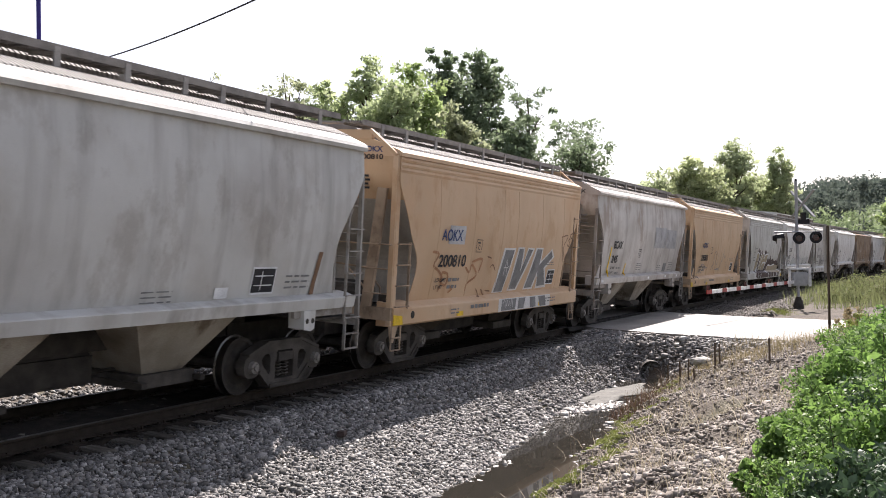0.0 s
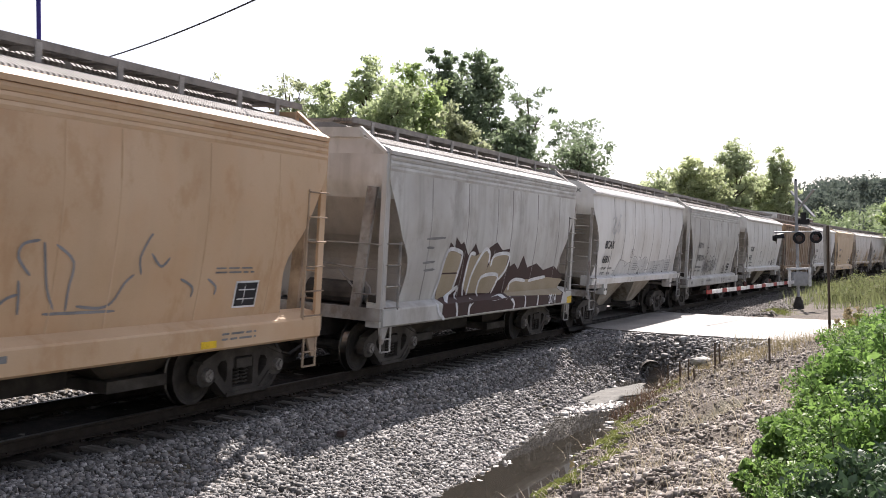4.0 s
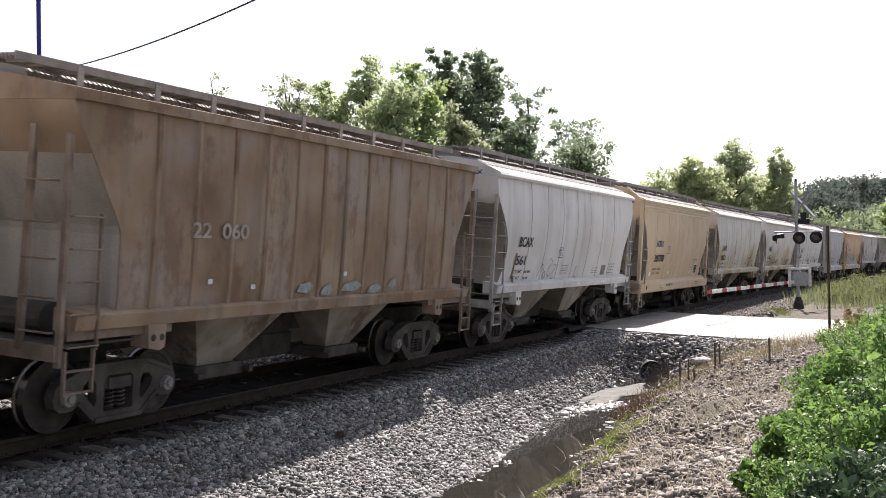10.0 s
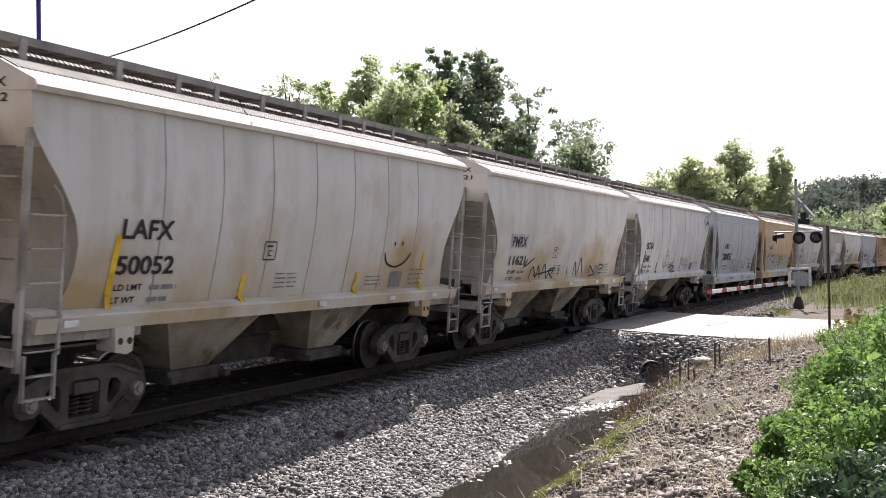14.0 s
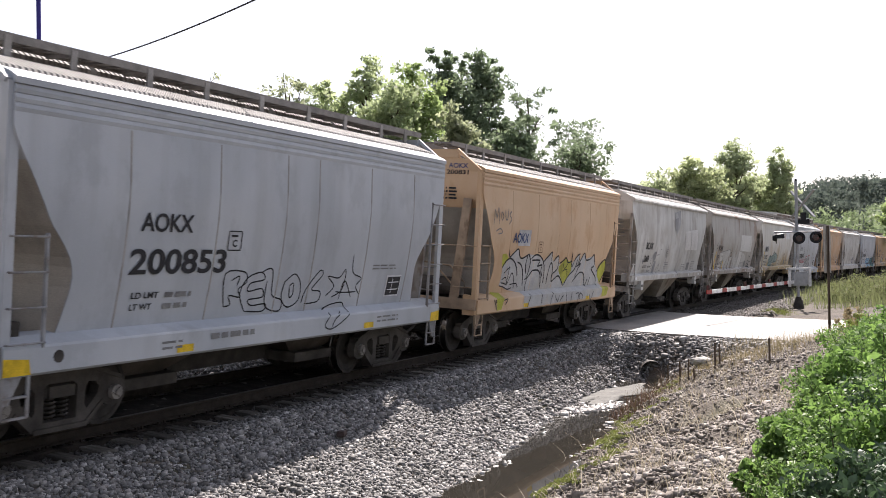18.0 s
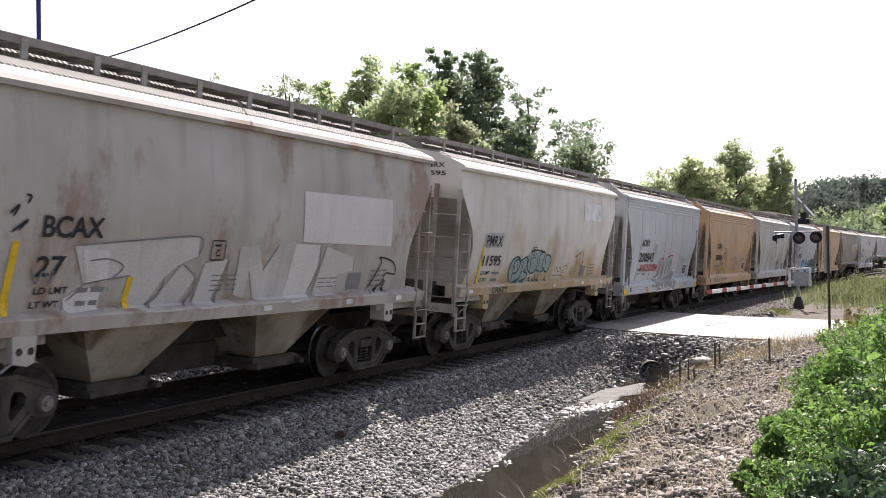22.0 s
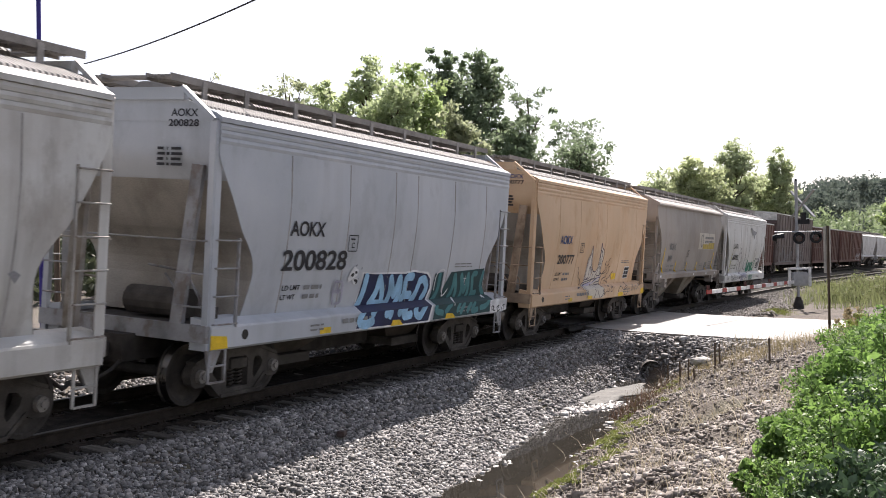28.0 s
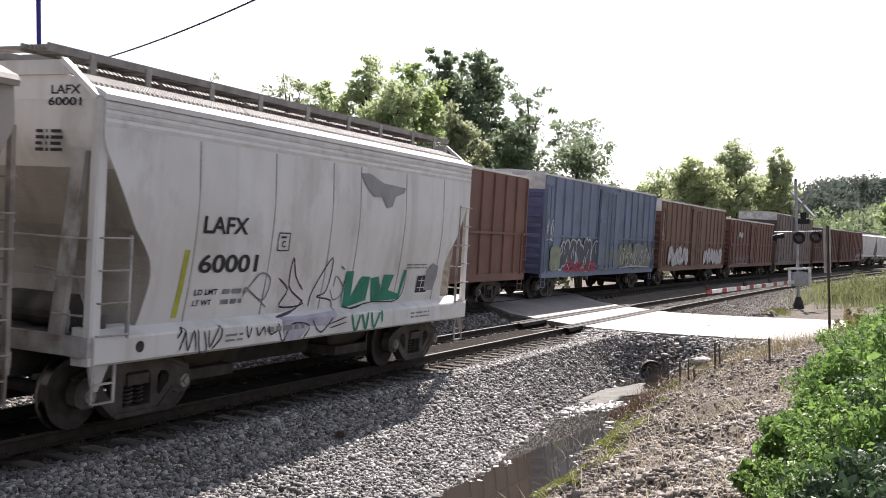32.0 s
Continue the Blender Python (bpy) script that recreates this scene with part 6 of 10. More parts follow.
# -- tree list
tree(68.7, 31.2, 18.1, 2.15, 3.5, 11, LEAF_DARK, "tall dark green broadleaf tree behind the tracks", 16, 14)
tree(72.1, 29.5, 18.5, 2.75, 3, 12, LEAF_DARK, "tall dark green broadleaf tree with a ragged top", 18, 15)
tree(68.6, 29.5, 14.6, 3.4, 2.5, 32, LEAF_DARK, "dark green broadleaf tree between taller ones", 18, 15)
tree(57.3, 28.2, 14.4, 2.9, 1.5, 13, LEAF_LIGHT, "bright yellow-green broadleaf tree in full sun", 18, 15)
tree(57.9, 31.9, 15.8, 2.7, 2, 14, LEAF_MID, "mid-green tree with an airy feathered top", 14, 12, 46, 0.14, 0.2)
tree(53.1, 27.8, 12.3, 2.9, 1.5, 29, LEAF_MID, "mid-green tree in front of taller ones", 17, 14)
tree(60.8, 40.0, 15.8, 2.6, 4, 15, LEAF_GREY, "thin grey-green tree with sparse foliage", 12, 10, 30, 0.12, 0.35)
tree(60.1, 36.5, 14.0, 2.6, 3, 16, LEAF_MID, "mid-green tree among others", 15, 13)
tree(57.2, 33.9, 13.6, 2.6, 2.5, 33, LEAF_MID, "mid-green tree filling the gap between others", 15, 13, 46, 0.14, 0.1)
tree(60.0, 38.4, 14.4, 2.4, 3, 34, LEAF_GREY, "airy grey-green tree behind the tracks", 13, 11, 36, 0.13, 0.25)
tree(71.0, 22.0, 12.4, 2.8, 2, 35, LEAF_DARK, "ragged dark green tree with open branches", 12, 11, 55, 0.115, 0.35)
tree(58.7, 44.6, 15.3, 2.2, 5, 17, LEAF_GREY, "thin grey-green tree with sparse foliage", 10, 8, 24, 0.11, 0.45)
tree(68.3, 24.4, 14.6, 2.5, 2, 18, LEAF_DARK, "dark green tree with loose open branches", 13, 11, 55, 0.115, 0.35)
tree(65.5, 24.8, 11.2, 3.1, 1.5, 30, LEAF_DARK, "dark green tree under taller ones", 17, 14)
tree(67.3, 20.6, 10.5, 3.5, 2, 19, LEAF_DARK, "low spreading tree with open drooping branches", 14, 13, 60, 0.115, 0.25)
tree(54.8, 24.2, 10.8, 1.9, 1.5, 20, LEAF_GREY, "small grey-green tree in front of taller ones", 15, 13)
tree(131.8, 19.5, 16.6, 3.6, 3, 21, LEAF_SOFT_HAZE, "mid-green tree at the bend of the track", 17, 14, 46, 0.19, 0.08)
tree(136.1, 14.8, 14.9, 3.0, 2, 22, LEAF_SOFT_HAZE, "mid-green pointed tree at the bend of the track", 17, 14, 46, 0.19, 0.08)
tree(125.6, 23.5, 13.2, 5.05, 2, 23, LEAF_BEND_HAZE, "soft green rounded tree at the bend of the track", 18, 16, 52, 0.21, 0.08)
tree(141.4, 17.8, 12.6, 5.32, 1, 24, LEAF_BEND_HAZE, "dense green tree at the bend of the track", 18, 16, 52, 0.21, 0.08)
tree(135.1, 22, 12.3, 5.16, 1, 31, LEAF_SOFT_HAZE, "dense soft green tree at the bend of the track", 18, 16, 52, 0.21, 0.08)
tree(139.6, 31.2, 12.6, 5.47, 1, 25, LEAF_SOFT_HAZE, "green bushy tree behind the boxcars", 18, 16, 52, 0.21, 0.08)
tree(128.7, 0.6, 9.1, 2.20, 3.5, 26, LEAF_LIGHT, "light green slim tree past the crossing", 15, 13, 62, 0.18)


def woods():
    rng = np.random.default_rng(40)
    cen, rad = [], []
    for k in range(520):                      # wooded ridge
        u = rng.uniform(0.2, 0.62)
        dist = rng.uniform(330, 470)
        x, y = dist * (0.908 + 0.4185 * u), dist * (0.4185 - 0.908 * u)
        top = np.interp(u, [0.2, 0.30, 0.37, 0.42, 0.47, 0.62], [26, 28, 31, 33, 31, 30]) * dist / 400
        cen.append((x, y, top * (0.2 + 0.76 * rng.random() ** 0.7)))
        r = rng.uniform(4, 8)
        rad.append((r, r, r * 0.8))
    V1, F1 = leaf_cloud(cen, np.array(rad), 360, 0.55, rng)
    tagged(new("far_woods", np_mesh("far_woods", V1, F1, LEAF_FAR_HAZE)), "dark wooded ridge on the horizon", "woods", kind="stuff")
    cen, rad = [], []
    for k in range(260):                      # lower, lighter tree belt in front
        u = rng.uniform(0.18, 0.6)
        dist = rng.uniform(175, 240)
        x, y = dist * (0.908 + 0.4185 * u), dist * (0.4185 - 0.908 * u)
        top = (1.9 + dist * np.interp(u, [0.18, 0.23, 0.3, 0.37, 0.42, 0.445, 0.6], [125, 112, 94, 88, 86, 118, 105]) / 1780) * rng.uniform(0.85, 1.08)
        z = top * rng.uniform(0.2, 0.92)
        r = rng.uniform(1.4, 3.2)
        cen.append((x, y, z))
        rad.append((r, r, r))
    V1, F1 = leaf_cloud(cen, np.array(rad), 240, 0.3, rng)
    tagged(new("tree_belt", np_mesh("tree_belt", V1, F1, LEAF_BELT)), "light green belt of low trees before the ridge", "woods", kind="stuff")
    cen, rad = [], []
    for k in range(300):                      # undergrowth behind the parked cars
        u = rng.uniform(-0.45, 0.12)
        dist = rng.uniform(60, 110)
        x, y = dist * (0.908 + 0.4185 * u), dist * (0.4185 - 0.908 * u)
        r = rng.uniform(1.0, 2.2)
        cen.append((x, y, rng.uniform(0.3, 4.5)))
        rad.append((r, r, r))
    V1, F1 = leaf_cloud(cen, np.array(rad), 90, 0.28, rng)
    tagged(new("undergrowth", np_mesh("undergrowth", V1, F1, LEAF_UNDER)), "tangled green undergrowth behind the parked cars", "undergrowth", kind="stuff")


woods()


def hill():
    """Solid rise under the far woods."""
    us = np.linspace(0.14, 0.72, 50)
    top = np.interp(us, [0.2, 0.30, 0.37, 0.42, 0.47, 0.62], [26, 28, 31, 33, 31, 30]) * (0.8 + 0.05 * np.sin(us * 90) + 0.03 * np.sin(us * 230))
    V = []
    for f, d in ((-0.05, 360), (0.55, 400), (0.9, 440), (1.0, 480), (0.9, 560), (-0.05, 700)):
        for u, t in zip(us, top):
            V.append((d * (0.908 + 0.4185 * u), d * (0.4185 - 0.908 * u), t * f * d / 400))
    n = len(us)
    F = [(r * n + k, r * n + k + 1, (r + 1) * n + k + 1, (r + 1) * n + k) for r in range(5) for k in range(n - 1)]
    m = mat("hill_woods", (0.085, 0.11, 0.08), (0.05, 0.07, 0.045), (0.12, 0.15, 0.11), rough=0.95, scale=0.12, fine=0.9, bump=0)
    tagged(new("hill", np_mesh("hill", V, F, m, True)), "wooded hill on the horizon", "hill", kind="structure")


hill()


def weed(x, y, height, spread, seed, leaf, label, stems=9, per=120, size=0.055, name="weed_bush"):
    """Bushy weed: bending stems set with folded leaves."""
    rng = np.random.default_rng(seed)
    g = float(ground_z(x, y))
    th = tagged(new(name), label, "weed", group="weeds on the bank")
    th.matrix_basis = pose(x, y, g - 0.02)
    bm = bmesh.new()
    cen, rad = [], []
    for k in range(stems):
        a = rng.uniform(0, 2 * math.pi)
        r = spread * math.sqrt(rng.random())
        hgt = height * rng.uniform(0.55, 1.0) * (1 - 0.35 * r / spread)
        top_ = Vector((r * math.cos(a) * 1.1, r * math.sin(a) * 1.1, hgt))
        root_ = Vector((r * math.cos(a) * 0.45, r * math.sin(a) * 0.45, 0))
        mid_ = root_.lerp(top_, 0.55) + Vector((0, 0, 0.08 * hgt))
        tube(bm, [root_, mid_, top_], [0.009, 0.007, 0.003], 4)
        for f in (0.3, 0.5, 0.68, 0.85, 0.98):
            cen.append(root_.lerp(top_, f)[:])
            q = 0.16 * (1.25 - 0.5 * f) * min(1.2, height)
            rad.append((q, q, q * 0.8))
    part("stems", bm, BARK, th).name = "stem"
    V, F = leaf_cloud(cen, np.array(rad), max(2, per // 5), size, rng, 0.15)
    lv = new("foliage", np_mesh("foliage", V, F, leaf))
    lv.parent = th


wr = random.Random(8)
for i, (x, y, hgt, sp_) in enumerate(((7.2, 0.45, 0.9, 0.5), (7.9, 0.15, 1.15, 0.5), (8.4, 0.85, 0.75, 0.45), (8.9, 0.3, 1.2, 0.55), (9.6, 0.9, 0.8, 0.5), (9.9, 0.35, 1.3, 0.55), (10.8, 0.75, 1.0, 0.5),
                                      (11.3, 0.25, 1.4, 0.6), (12.2, 0.9, 0.75, 0.5), (12.6, 0.3, 1.35, 0.6), (13.8, 0.55, 1.2, 0.6), (7.0, -0.1, 1.1, 0.5), (9.0, -0.25, 1.4, 0.5), (10.6, -0.2, 1.5, 0.5), (15.2, 0.35, 1.25, 0.6),
                                      (6.4, 0.55, 0.7, 0.4), (8.0, 1.15, 0.45, 0.35), (17.0, 0.5, 1.0, 0.6), (9.2, 1.35, 0.4, 0.35))):
    weed(x, y - 0.3 * max(0, y - 0.2), hgt, sp_, 100 + i, LEAF_WEED, "lush green broad-leaved weed on the stony bank", 24, 400, 0.014 + 0.006 * (i % 3))
# Weeds added to darken the near corner; shade is in their leaf colour.
for i, (x, y, hgt, sp_) in enumerate(((5.75, 0.02, 0.9, 0.4), (6.0, 0.32, 0.8, 0.4), (6.35, 0.1, 0.9, 0.4), (6.1, -0.25, 0.95, 0.4), (6.8, 0.6, 0.5, 0.35), (7.5, 0.02, 1.1, 0.35), (8.2, 0.25, 1.1, 0.3))):
    weed(x, y, hgt, sp_, 160 + i, LEAF_WEED_SHADED, "blue-green leafy weed, darkened with the bush's shade, among brighter ones", 20, 300, 0.022)
for i in range(16):
    x, y = wr.uniform(44, 70), wr.uniform(0.2, 3.4)
    weed(x, y * x / 52, wr.uniform(0.7, 1.7), 0.6, 200 + i, LEAF_REED, "tall feathery yellow-green weed past the crossing", 14, 70, 0.035)
for i in range(8):
    x = wr.uniform(26, 31)
    weed(x, wr.uniform(0.0, 1.6) , wr.uniform(0.6, 1.2), 0.4, 230 + i, LEAF_DRY if i % 2 else LEAF_GRASS, "thin dry weed beside the road", 8, 60, 0.05)


def blades(name, pts, height, material, seed, label, half=0.004, bend=1.0):
    rng = np.random.default_rng(seed)
    n = len(pts)
    P = np.asarray(pts)
    a = rng.uniform(0, 2 * np.pi, n)
    h = height * rng.lognormal(0, 0.35, n)
    d = np.stack([np.cos(a), np.sin(a), 0 * a], -1)
    wv = np.stack([-np.sin(a), np.cos(a), 0 * a], -1) * half
    b = h * rng.uniform(0.1, 0.8, n) * bend
    up = np.array([0, 0, 1.0])
    m_ = P + d * (b * 0.3)[:, None] + up * (h * 0.6)[:, None]
    t_ = P + d * b[:, None] + up * h[:, None]
    V = np.stack([P - wv, P + wv, m_ + wv * 0.8, t_, m_ - wv * 0.8], 1).reshape(-1, 3)
    F = (np.array([(0, 1, 2), (0, 2, 4), (4, 2, 3)])[None] + 5 * np.arange(n)[:, None, None]).reshape(-1, 3)
    tagged(new(name, np_mesh(name, V, F, material)), label, "grass", kind="stuff")


def grass():
    rng = np.random.default_rng(60)

    def spots(centres, r, per):
        c = np.repeat(np.asarray(centres), per, 0)
        p = c + rng.normal(size=(len(c), 2)) * r
        return np.stack([p[:, 0], p[:, 1], ground_z(p[:, 0], p[:, 1])], -1)

    x = rng.uniform(8, 26, 60)
    moss = [(a, track_line(a) - ditch_mid(a) - rng.uniform(0.8, 1.7)) for a in x]
    p = spots(moss, 0.14, 12) + np.array([0, 0, 0.03])
    V, F = leaf_cloud(p, np.full((len(p), 3), 0.11) * np.array([1, 1, 0.35]), 60, 0.017, rng)
    tagged(new("moss", np_mesh("moss", V, F, LEAF_GRASS)), "low yellow-green moss and grass on the bank", "moss", kind="stuff")
    x = rng.uniform(7, 27, 330)
    dry = [(a, track_line(a) - ditch_mid(a) - rng.uniform(0.8, 5.6)) for a in x]
    blades("dry_grass", spots(dry, 0.3, 12), 0.17, LEAF_STRAW, 62, "dry straw and dead stalks on the bank", 0.005, 3.0)
    x = rng.uniform(20, 26.5, 70)
    rust = [(a, track_line(a) - ditch_mid(a) - rng.uniform(0.55, 1.5)) for a in x]
    blades("dead_stalks", spots(rust, 0.12, 14), 0.26, LEAF_RUSSET, 66, "dead red-brown stalks along the water's edge", 0.005, 1.2)
    x = rng.uniform(44, 85, 150)
    past = [(a, rng.uniform(-0.04, 0.078) * a) for a in x]
    blades("tall_grass", spots(past, 0.7, 60), 0.45, LEAF_REED, 63, "tall yellow-green grass past the road", 0.009)
    x = rng.uniform(23, 27, 60)
    side = [(a, rng.uniform(-1, 5)) for a in x]
    side = [q for q in side if q[0] < road_near(q[1]) - 0.5]
    blades("roadside_grass", spots(side, 0.3, 60), 0.2, LEAF_DRY, 64, "dry brown grass along the road edge")
    blades("verge_grass", spots([(39.5 + 0.25 * k, 4.2 + 0.07 * k) for k in range(14)], 0.18, 90), 0.12, LEAF_GRASS, 65, "low green grass tuft beside the road")


grass()

bm = bmesh.new()
bmesh.ops.create_icosphere(bm, subdivisions=2, radius=1.0)
br = random.Random(77)
for v in bm.verts:
    v.co = Vector((v.co.x * 0.34, v.co.y * 0.2, v.co.z * 0.12)) * br.uniform(0.82, 1.15)
tagged(part("boulder", bm, mat("boulder_pale", (0.5, 0.48, 0.45), rough=0.8, bump=0.3), at=pose(26.6, 4.85, float(ground_z(26.6, 4.85)) + 0.06, 0, 0, -60)), "pale flat boulder on the road bank", "boulder")
bm = bmesh.new()
box(bm, -0.17, 0.17, -0.06, 0.06, -0.02, 0.07)
bmesh.ops.bevel(bm, geom=list(bm.edges), offset=0.012, segments=2, affect='EDGES')
tagged(part("wood_scrap", bm, mat("scrap_redbrown", (0.075, 0.055, 0.05), rough=0.85, stretch=(1, 6, 6), bump=0.4), at=pose(13.41, 7.95, float(ground_z(13.41, 7.95)) + 0.05, 4, 6, 22)), "short red-brown timber scrap on the ballast", "timber scrap")


# ---- lettering and spray paint on the cars ----
def surf_y(style, z):
    """Outer half-width of a car's side at a height, the sill and its sloping top included."""
    if style == "R":
        return 1.623 if z < 1.55 else side_y(B_LEV, R_WID, z) + 0.022
    if style == "A":
        return float(np.interp(z, [1.24, 1.345], [1.613, 1.415])) if z < 1.345 else side_y(A_LEV, A_WID, z)
    return float(np.interp(z, [1.53, 1.605], [1.623, 1.432])) if z < 1.605 else side_y(B_LEV, B_WID, z) + (0.004 if style == "B" else 0.0)


def on_side(style, x, z, off):
    return (x, -(surf_y(style, z) + off), z)


glyphs = {}


def text_shape(body):
    """Flat outline of a line of text, fitted into a box one wide and one high."""
    if body not in glyphs:
        cu = bpy.data.curves.new("line", 'FONT')
        cu.body = body
        cu.offset = 0.02
        ob = bpy.data.objects.new("line", cu)
        me = ob.to_mesh()
        v = np.array([q.co[:2] for q in me.vertices])
        f = [list(q.vertices) for q in me.polygons]
        lo, hi = v.min(0), v.max(0)
        glyphs[body] = ((v - lo) / (hi - lo), f)
        ob.to_mesh_clear()
        bpy.data.objects.remove(ob)
        bpy.data.curves.remove(cu)
    return glyphs[body]


def lettering(car, style, body, x0, x1, z0, z1, ink, label="stencilled lettering"):
    v, f = text_shape(body)
    me = bpy.data.meshes.new("lettering")
    me.from_pydata([on_side(style, x0 + (x1 - x0) * a, z0 + (z1 - z0) * b, 0.013) for a, b in v], [], f)
    me.materials.append(ink)
    ob = new("lettering", me)
    ob.parent = car
    tagged(ob, label)


def end_lettering(car, half, body, y0, y1, z0, z1, ink):
    """On the leading end wall; it reads from ahead of the car."""
    v, f = text_shape(body)
    me = bpy.data.meshes.new("end_lettering")
    me.from_pydata([(-half - 0.014, y0 + (y1 - y0) * a, z0 + (z1 - z0) * b) for a, b in v], [], f)
    me.materials.append(ink)
    ob = new("end_lettering", me)
    ob.parent = car


def patch(car, style, pts, ink, name="paint_patch", label="", off=0.007, steps=4):
    """A painted shape on the side, following its curve."""
    n = len(pts)
    cx, cz = sum(a for a, b in pts) / n, sum(b for a, b in pts) / n
    dense = []
    for k in range(n):
        (a0, b0), (a1, b1) = pts[k], pts[(k + 1) % n]
        dense += [(a0 + (a1 - a0) * i / steps, b0 + (b1 - b0) * i / steps) for i in range(steps)]
    bm = bmesh.new()
    c = bm.verts.new(on_side(style, cx, cz, off))
    inner = None
    for f in (0.34, 0.67, 1.0):
        ring = [bm.verts.new(on_side(style, cx + (a - cx) * f, cz + (b - cz) * f, off)) for a, b in dense]
        m = len(ring)
        for k in range(m):
            if inner is None:
                bm.faces.new((c, ring[k], ring[(k + 1) % m]))
            else:
                bm.faces.new((inner[k], ring[k], ring[(k + 1) % m], inner[(k + 1) % m]))
        inner = ring
    return part(name, bm, ink, car, label)


def area(car, style, pts, ink, label="", off=0.007):
    """A painted area with any outline, laid on the side in level strips so that it follows the bow and the sill."""
    zs = sorted({b for a, b in pts} | {z for z in np.arange(0.9, 4.2, 0.15) if min(b for a, b in pts) < z < max(b for a, b in pts)} | {z for z in (1.24, 1.345, 1.53, 1.605) if min(b for a, b in pts) < z < max(b for a, b in pts)})
    n = len(pts)
    bm = bmesh.new()
    for z0, z1 in zip(zs, zs[1:]):
        if z1 - z0 < 1e-4:
            continue
        ends = []
        for k in range(n):
            (a0, b0), (a1, b1) = pts[k], pts[(k + 1) % n]
            if min(b0, b1) <= z0 + 1e-6 and max(b0, b1) >= z1 - 1e-6 and abs(b1 - b0) > 1e-6:
                ends.append([a0 + (a1 - a0) * (z - b0) / (b1 - b0) for z in (z0, z1)])
        ends.sort(key=lambda q: q[0] + q[1])
        for q, r in zip(ends[::2], ends[1::2]):
            bm.faces.new([bm.verts.new(on_side(style, x, z, off)) for x, z in ((q[0], z0), (r[0], z0), (r[1], z1), (q[1], z1))])
    bmesh.ops.remove_doubles(bm, verts=list(bm.verts), dist=0.0005)
    return part("spray_fill", bm, ink, car, label)


def rect(x0, x1, z0, z1, skew=0.0):
    return [(x0, z0), (x1, z0), (x1 + skew, z1), (x0 + skew, z1)]


DAB = [2 * math.pi * k / 12 for k in range(12)]


def strokes(car, style, lines, width, ink, label="", name="spray_line", off=0.011):
    """Sprayed lines: ribbons that follow the side, with soft round ends."""
    bm = bmesh.new()
    dab = 0
    for line in lines:
        pts = [Vector(q) for q in line]
        fine = []
        for i in range(len(pts) - 1):     # smooth the line a little
            p0, p1, p2, p3 = pts[max(i - 1, 0)], pts[i], pts[i + 1], pts[min(i + 2, len(pts) - 1)]
            for t in (0.0, 0.25, 0.5, 0.75):
                fine.append(0.5 * ((2 * p1) + (p2 - p0) * t + (2 * p0 - 5 * p1 + 4 * p2 - p3) * t * t + (3 * p1 - p0 - 3 * p2 + p3) * t ** 3))
        fine.append(pts[-1])
        prev, mid_last, last_least = None, None, 0.0
        for i, q in enumerate(fine):
            d = fine[min(i + 1, len(fine) - 1)] - fine[max(i - 1, 0)]
            if d.length < 1e-6:
                continue
            d.normalize()
            w = width * (0.5 if i in (0, len(fine) - 1) and width < 0.09 else 1.0) * 0.5
            nrm = Vector((-d.y, d.x))
            cur = [bm.verts.new(on_side(style, q.x + nrm.x * w * s, q.y + nrm.y * w * s, off)) for s in (-1, 1)]
            if prev and width < 0.09:
                bm.faces.new((prev[0], prev[1], cur[1], cur[0]))
            prev = cur
            if width >= 0.09:      # broad strokes: round dabs laid one over the other, joined by straight pieces
                lay = off + 0.00004 * dab
                dab += 1
                low, high = {"A": (1.345, 1.235), "B": (1.605, 1.525)}.get(style, (0.0, 0.0))
                least, most = (low, 9.0) if q.y >= (low + high) / 2 else (0.0, high)
                mid_now = bm.verts.new(on_side(style, q.x, min(most, max(least, q.y)), lay))
                ring = [bm.verts.new(on_side(style, q.x + w * math.cos(a), min(most, max(least, q.y + w * math.sin(a))), lay)) for a in DAB]
                for k in range(12):
                    bm.faces.new((mid_now, ring[k], ring[(k + 1) % 12]))
                if mid_last is not None and last_least == least:
                    p = fine[i - 1]
                    u = q - p
                    if u.length > 1e-6:
                        u = Vector((-u.y, u.x)).normalized() * w
                        e = [bm.verts.new(on_side(style, c.x, min(most, max(least, c.y)), lay + 0.00002)) for c in (p - u, p + u, q + u, q - u)]
                        bm.faces.new((mid_last, e[1], e[2], mid_now))
                        bm.faces.new((e[0], mid_last, mid_now, e[3]))
                mid_last, last_least = mid_now, least
    return part(name, bm, ink, car, label)


SKELETONS = [
    [[(0.1, 0.1), (0.3, 0.9), (0.55, 0.3), (0.9, 1)]],
    [[(0.9, 0.8), (0.5, 1), (0.15, 0.6), (0.4, 0.1), (0.85, 0.3), (0.7, 0.65), (0.4, 0.5)]],
    [[(0.1, 1), (0.2, 0.2), (0.6, 0), (0.9, 0.4), (0.6, 0.7), (0.3, 0.45), (0.95, 0.1)]],
    [[(0.05, 0.2), (0.5, 0.75), (0.95, 0.9)], [(0.5, 1), (0.95, 0.9), (0.85, 0.35)]],
    [[(0.1, 0.5), (0.35, 1), (0.6, 0.5), (0.9, 0.95), (0.75, 0.1), (0.3, 0.0)]],
    [[(0.5, 0), (0.15, 0.4), (0.5, 0.7), (0.85, 0.4), (0.5, 0)], [(0.5, 0.7), (0.6, 1), (0.95, 0.95)]],
    [[(0.1, 0.1), (0.5, 0.35), (0.15, 0.65), (0.6, 1), (0.95, 0.6), (0.7, 0.15)]],
    [[(0.05, 0.9), (0.5, 1), (0.95, 0.8), (0.4, 0.45), (0.1, 0.15), (0.6, 0), (0.95, 0.2)]],
]


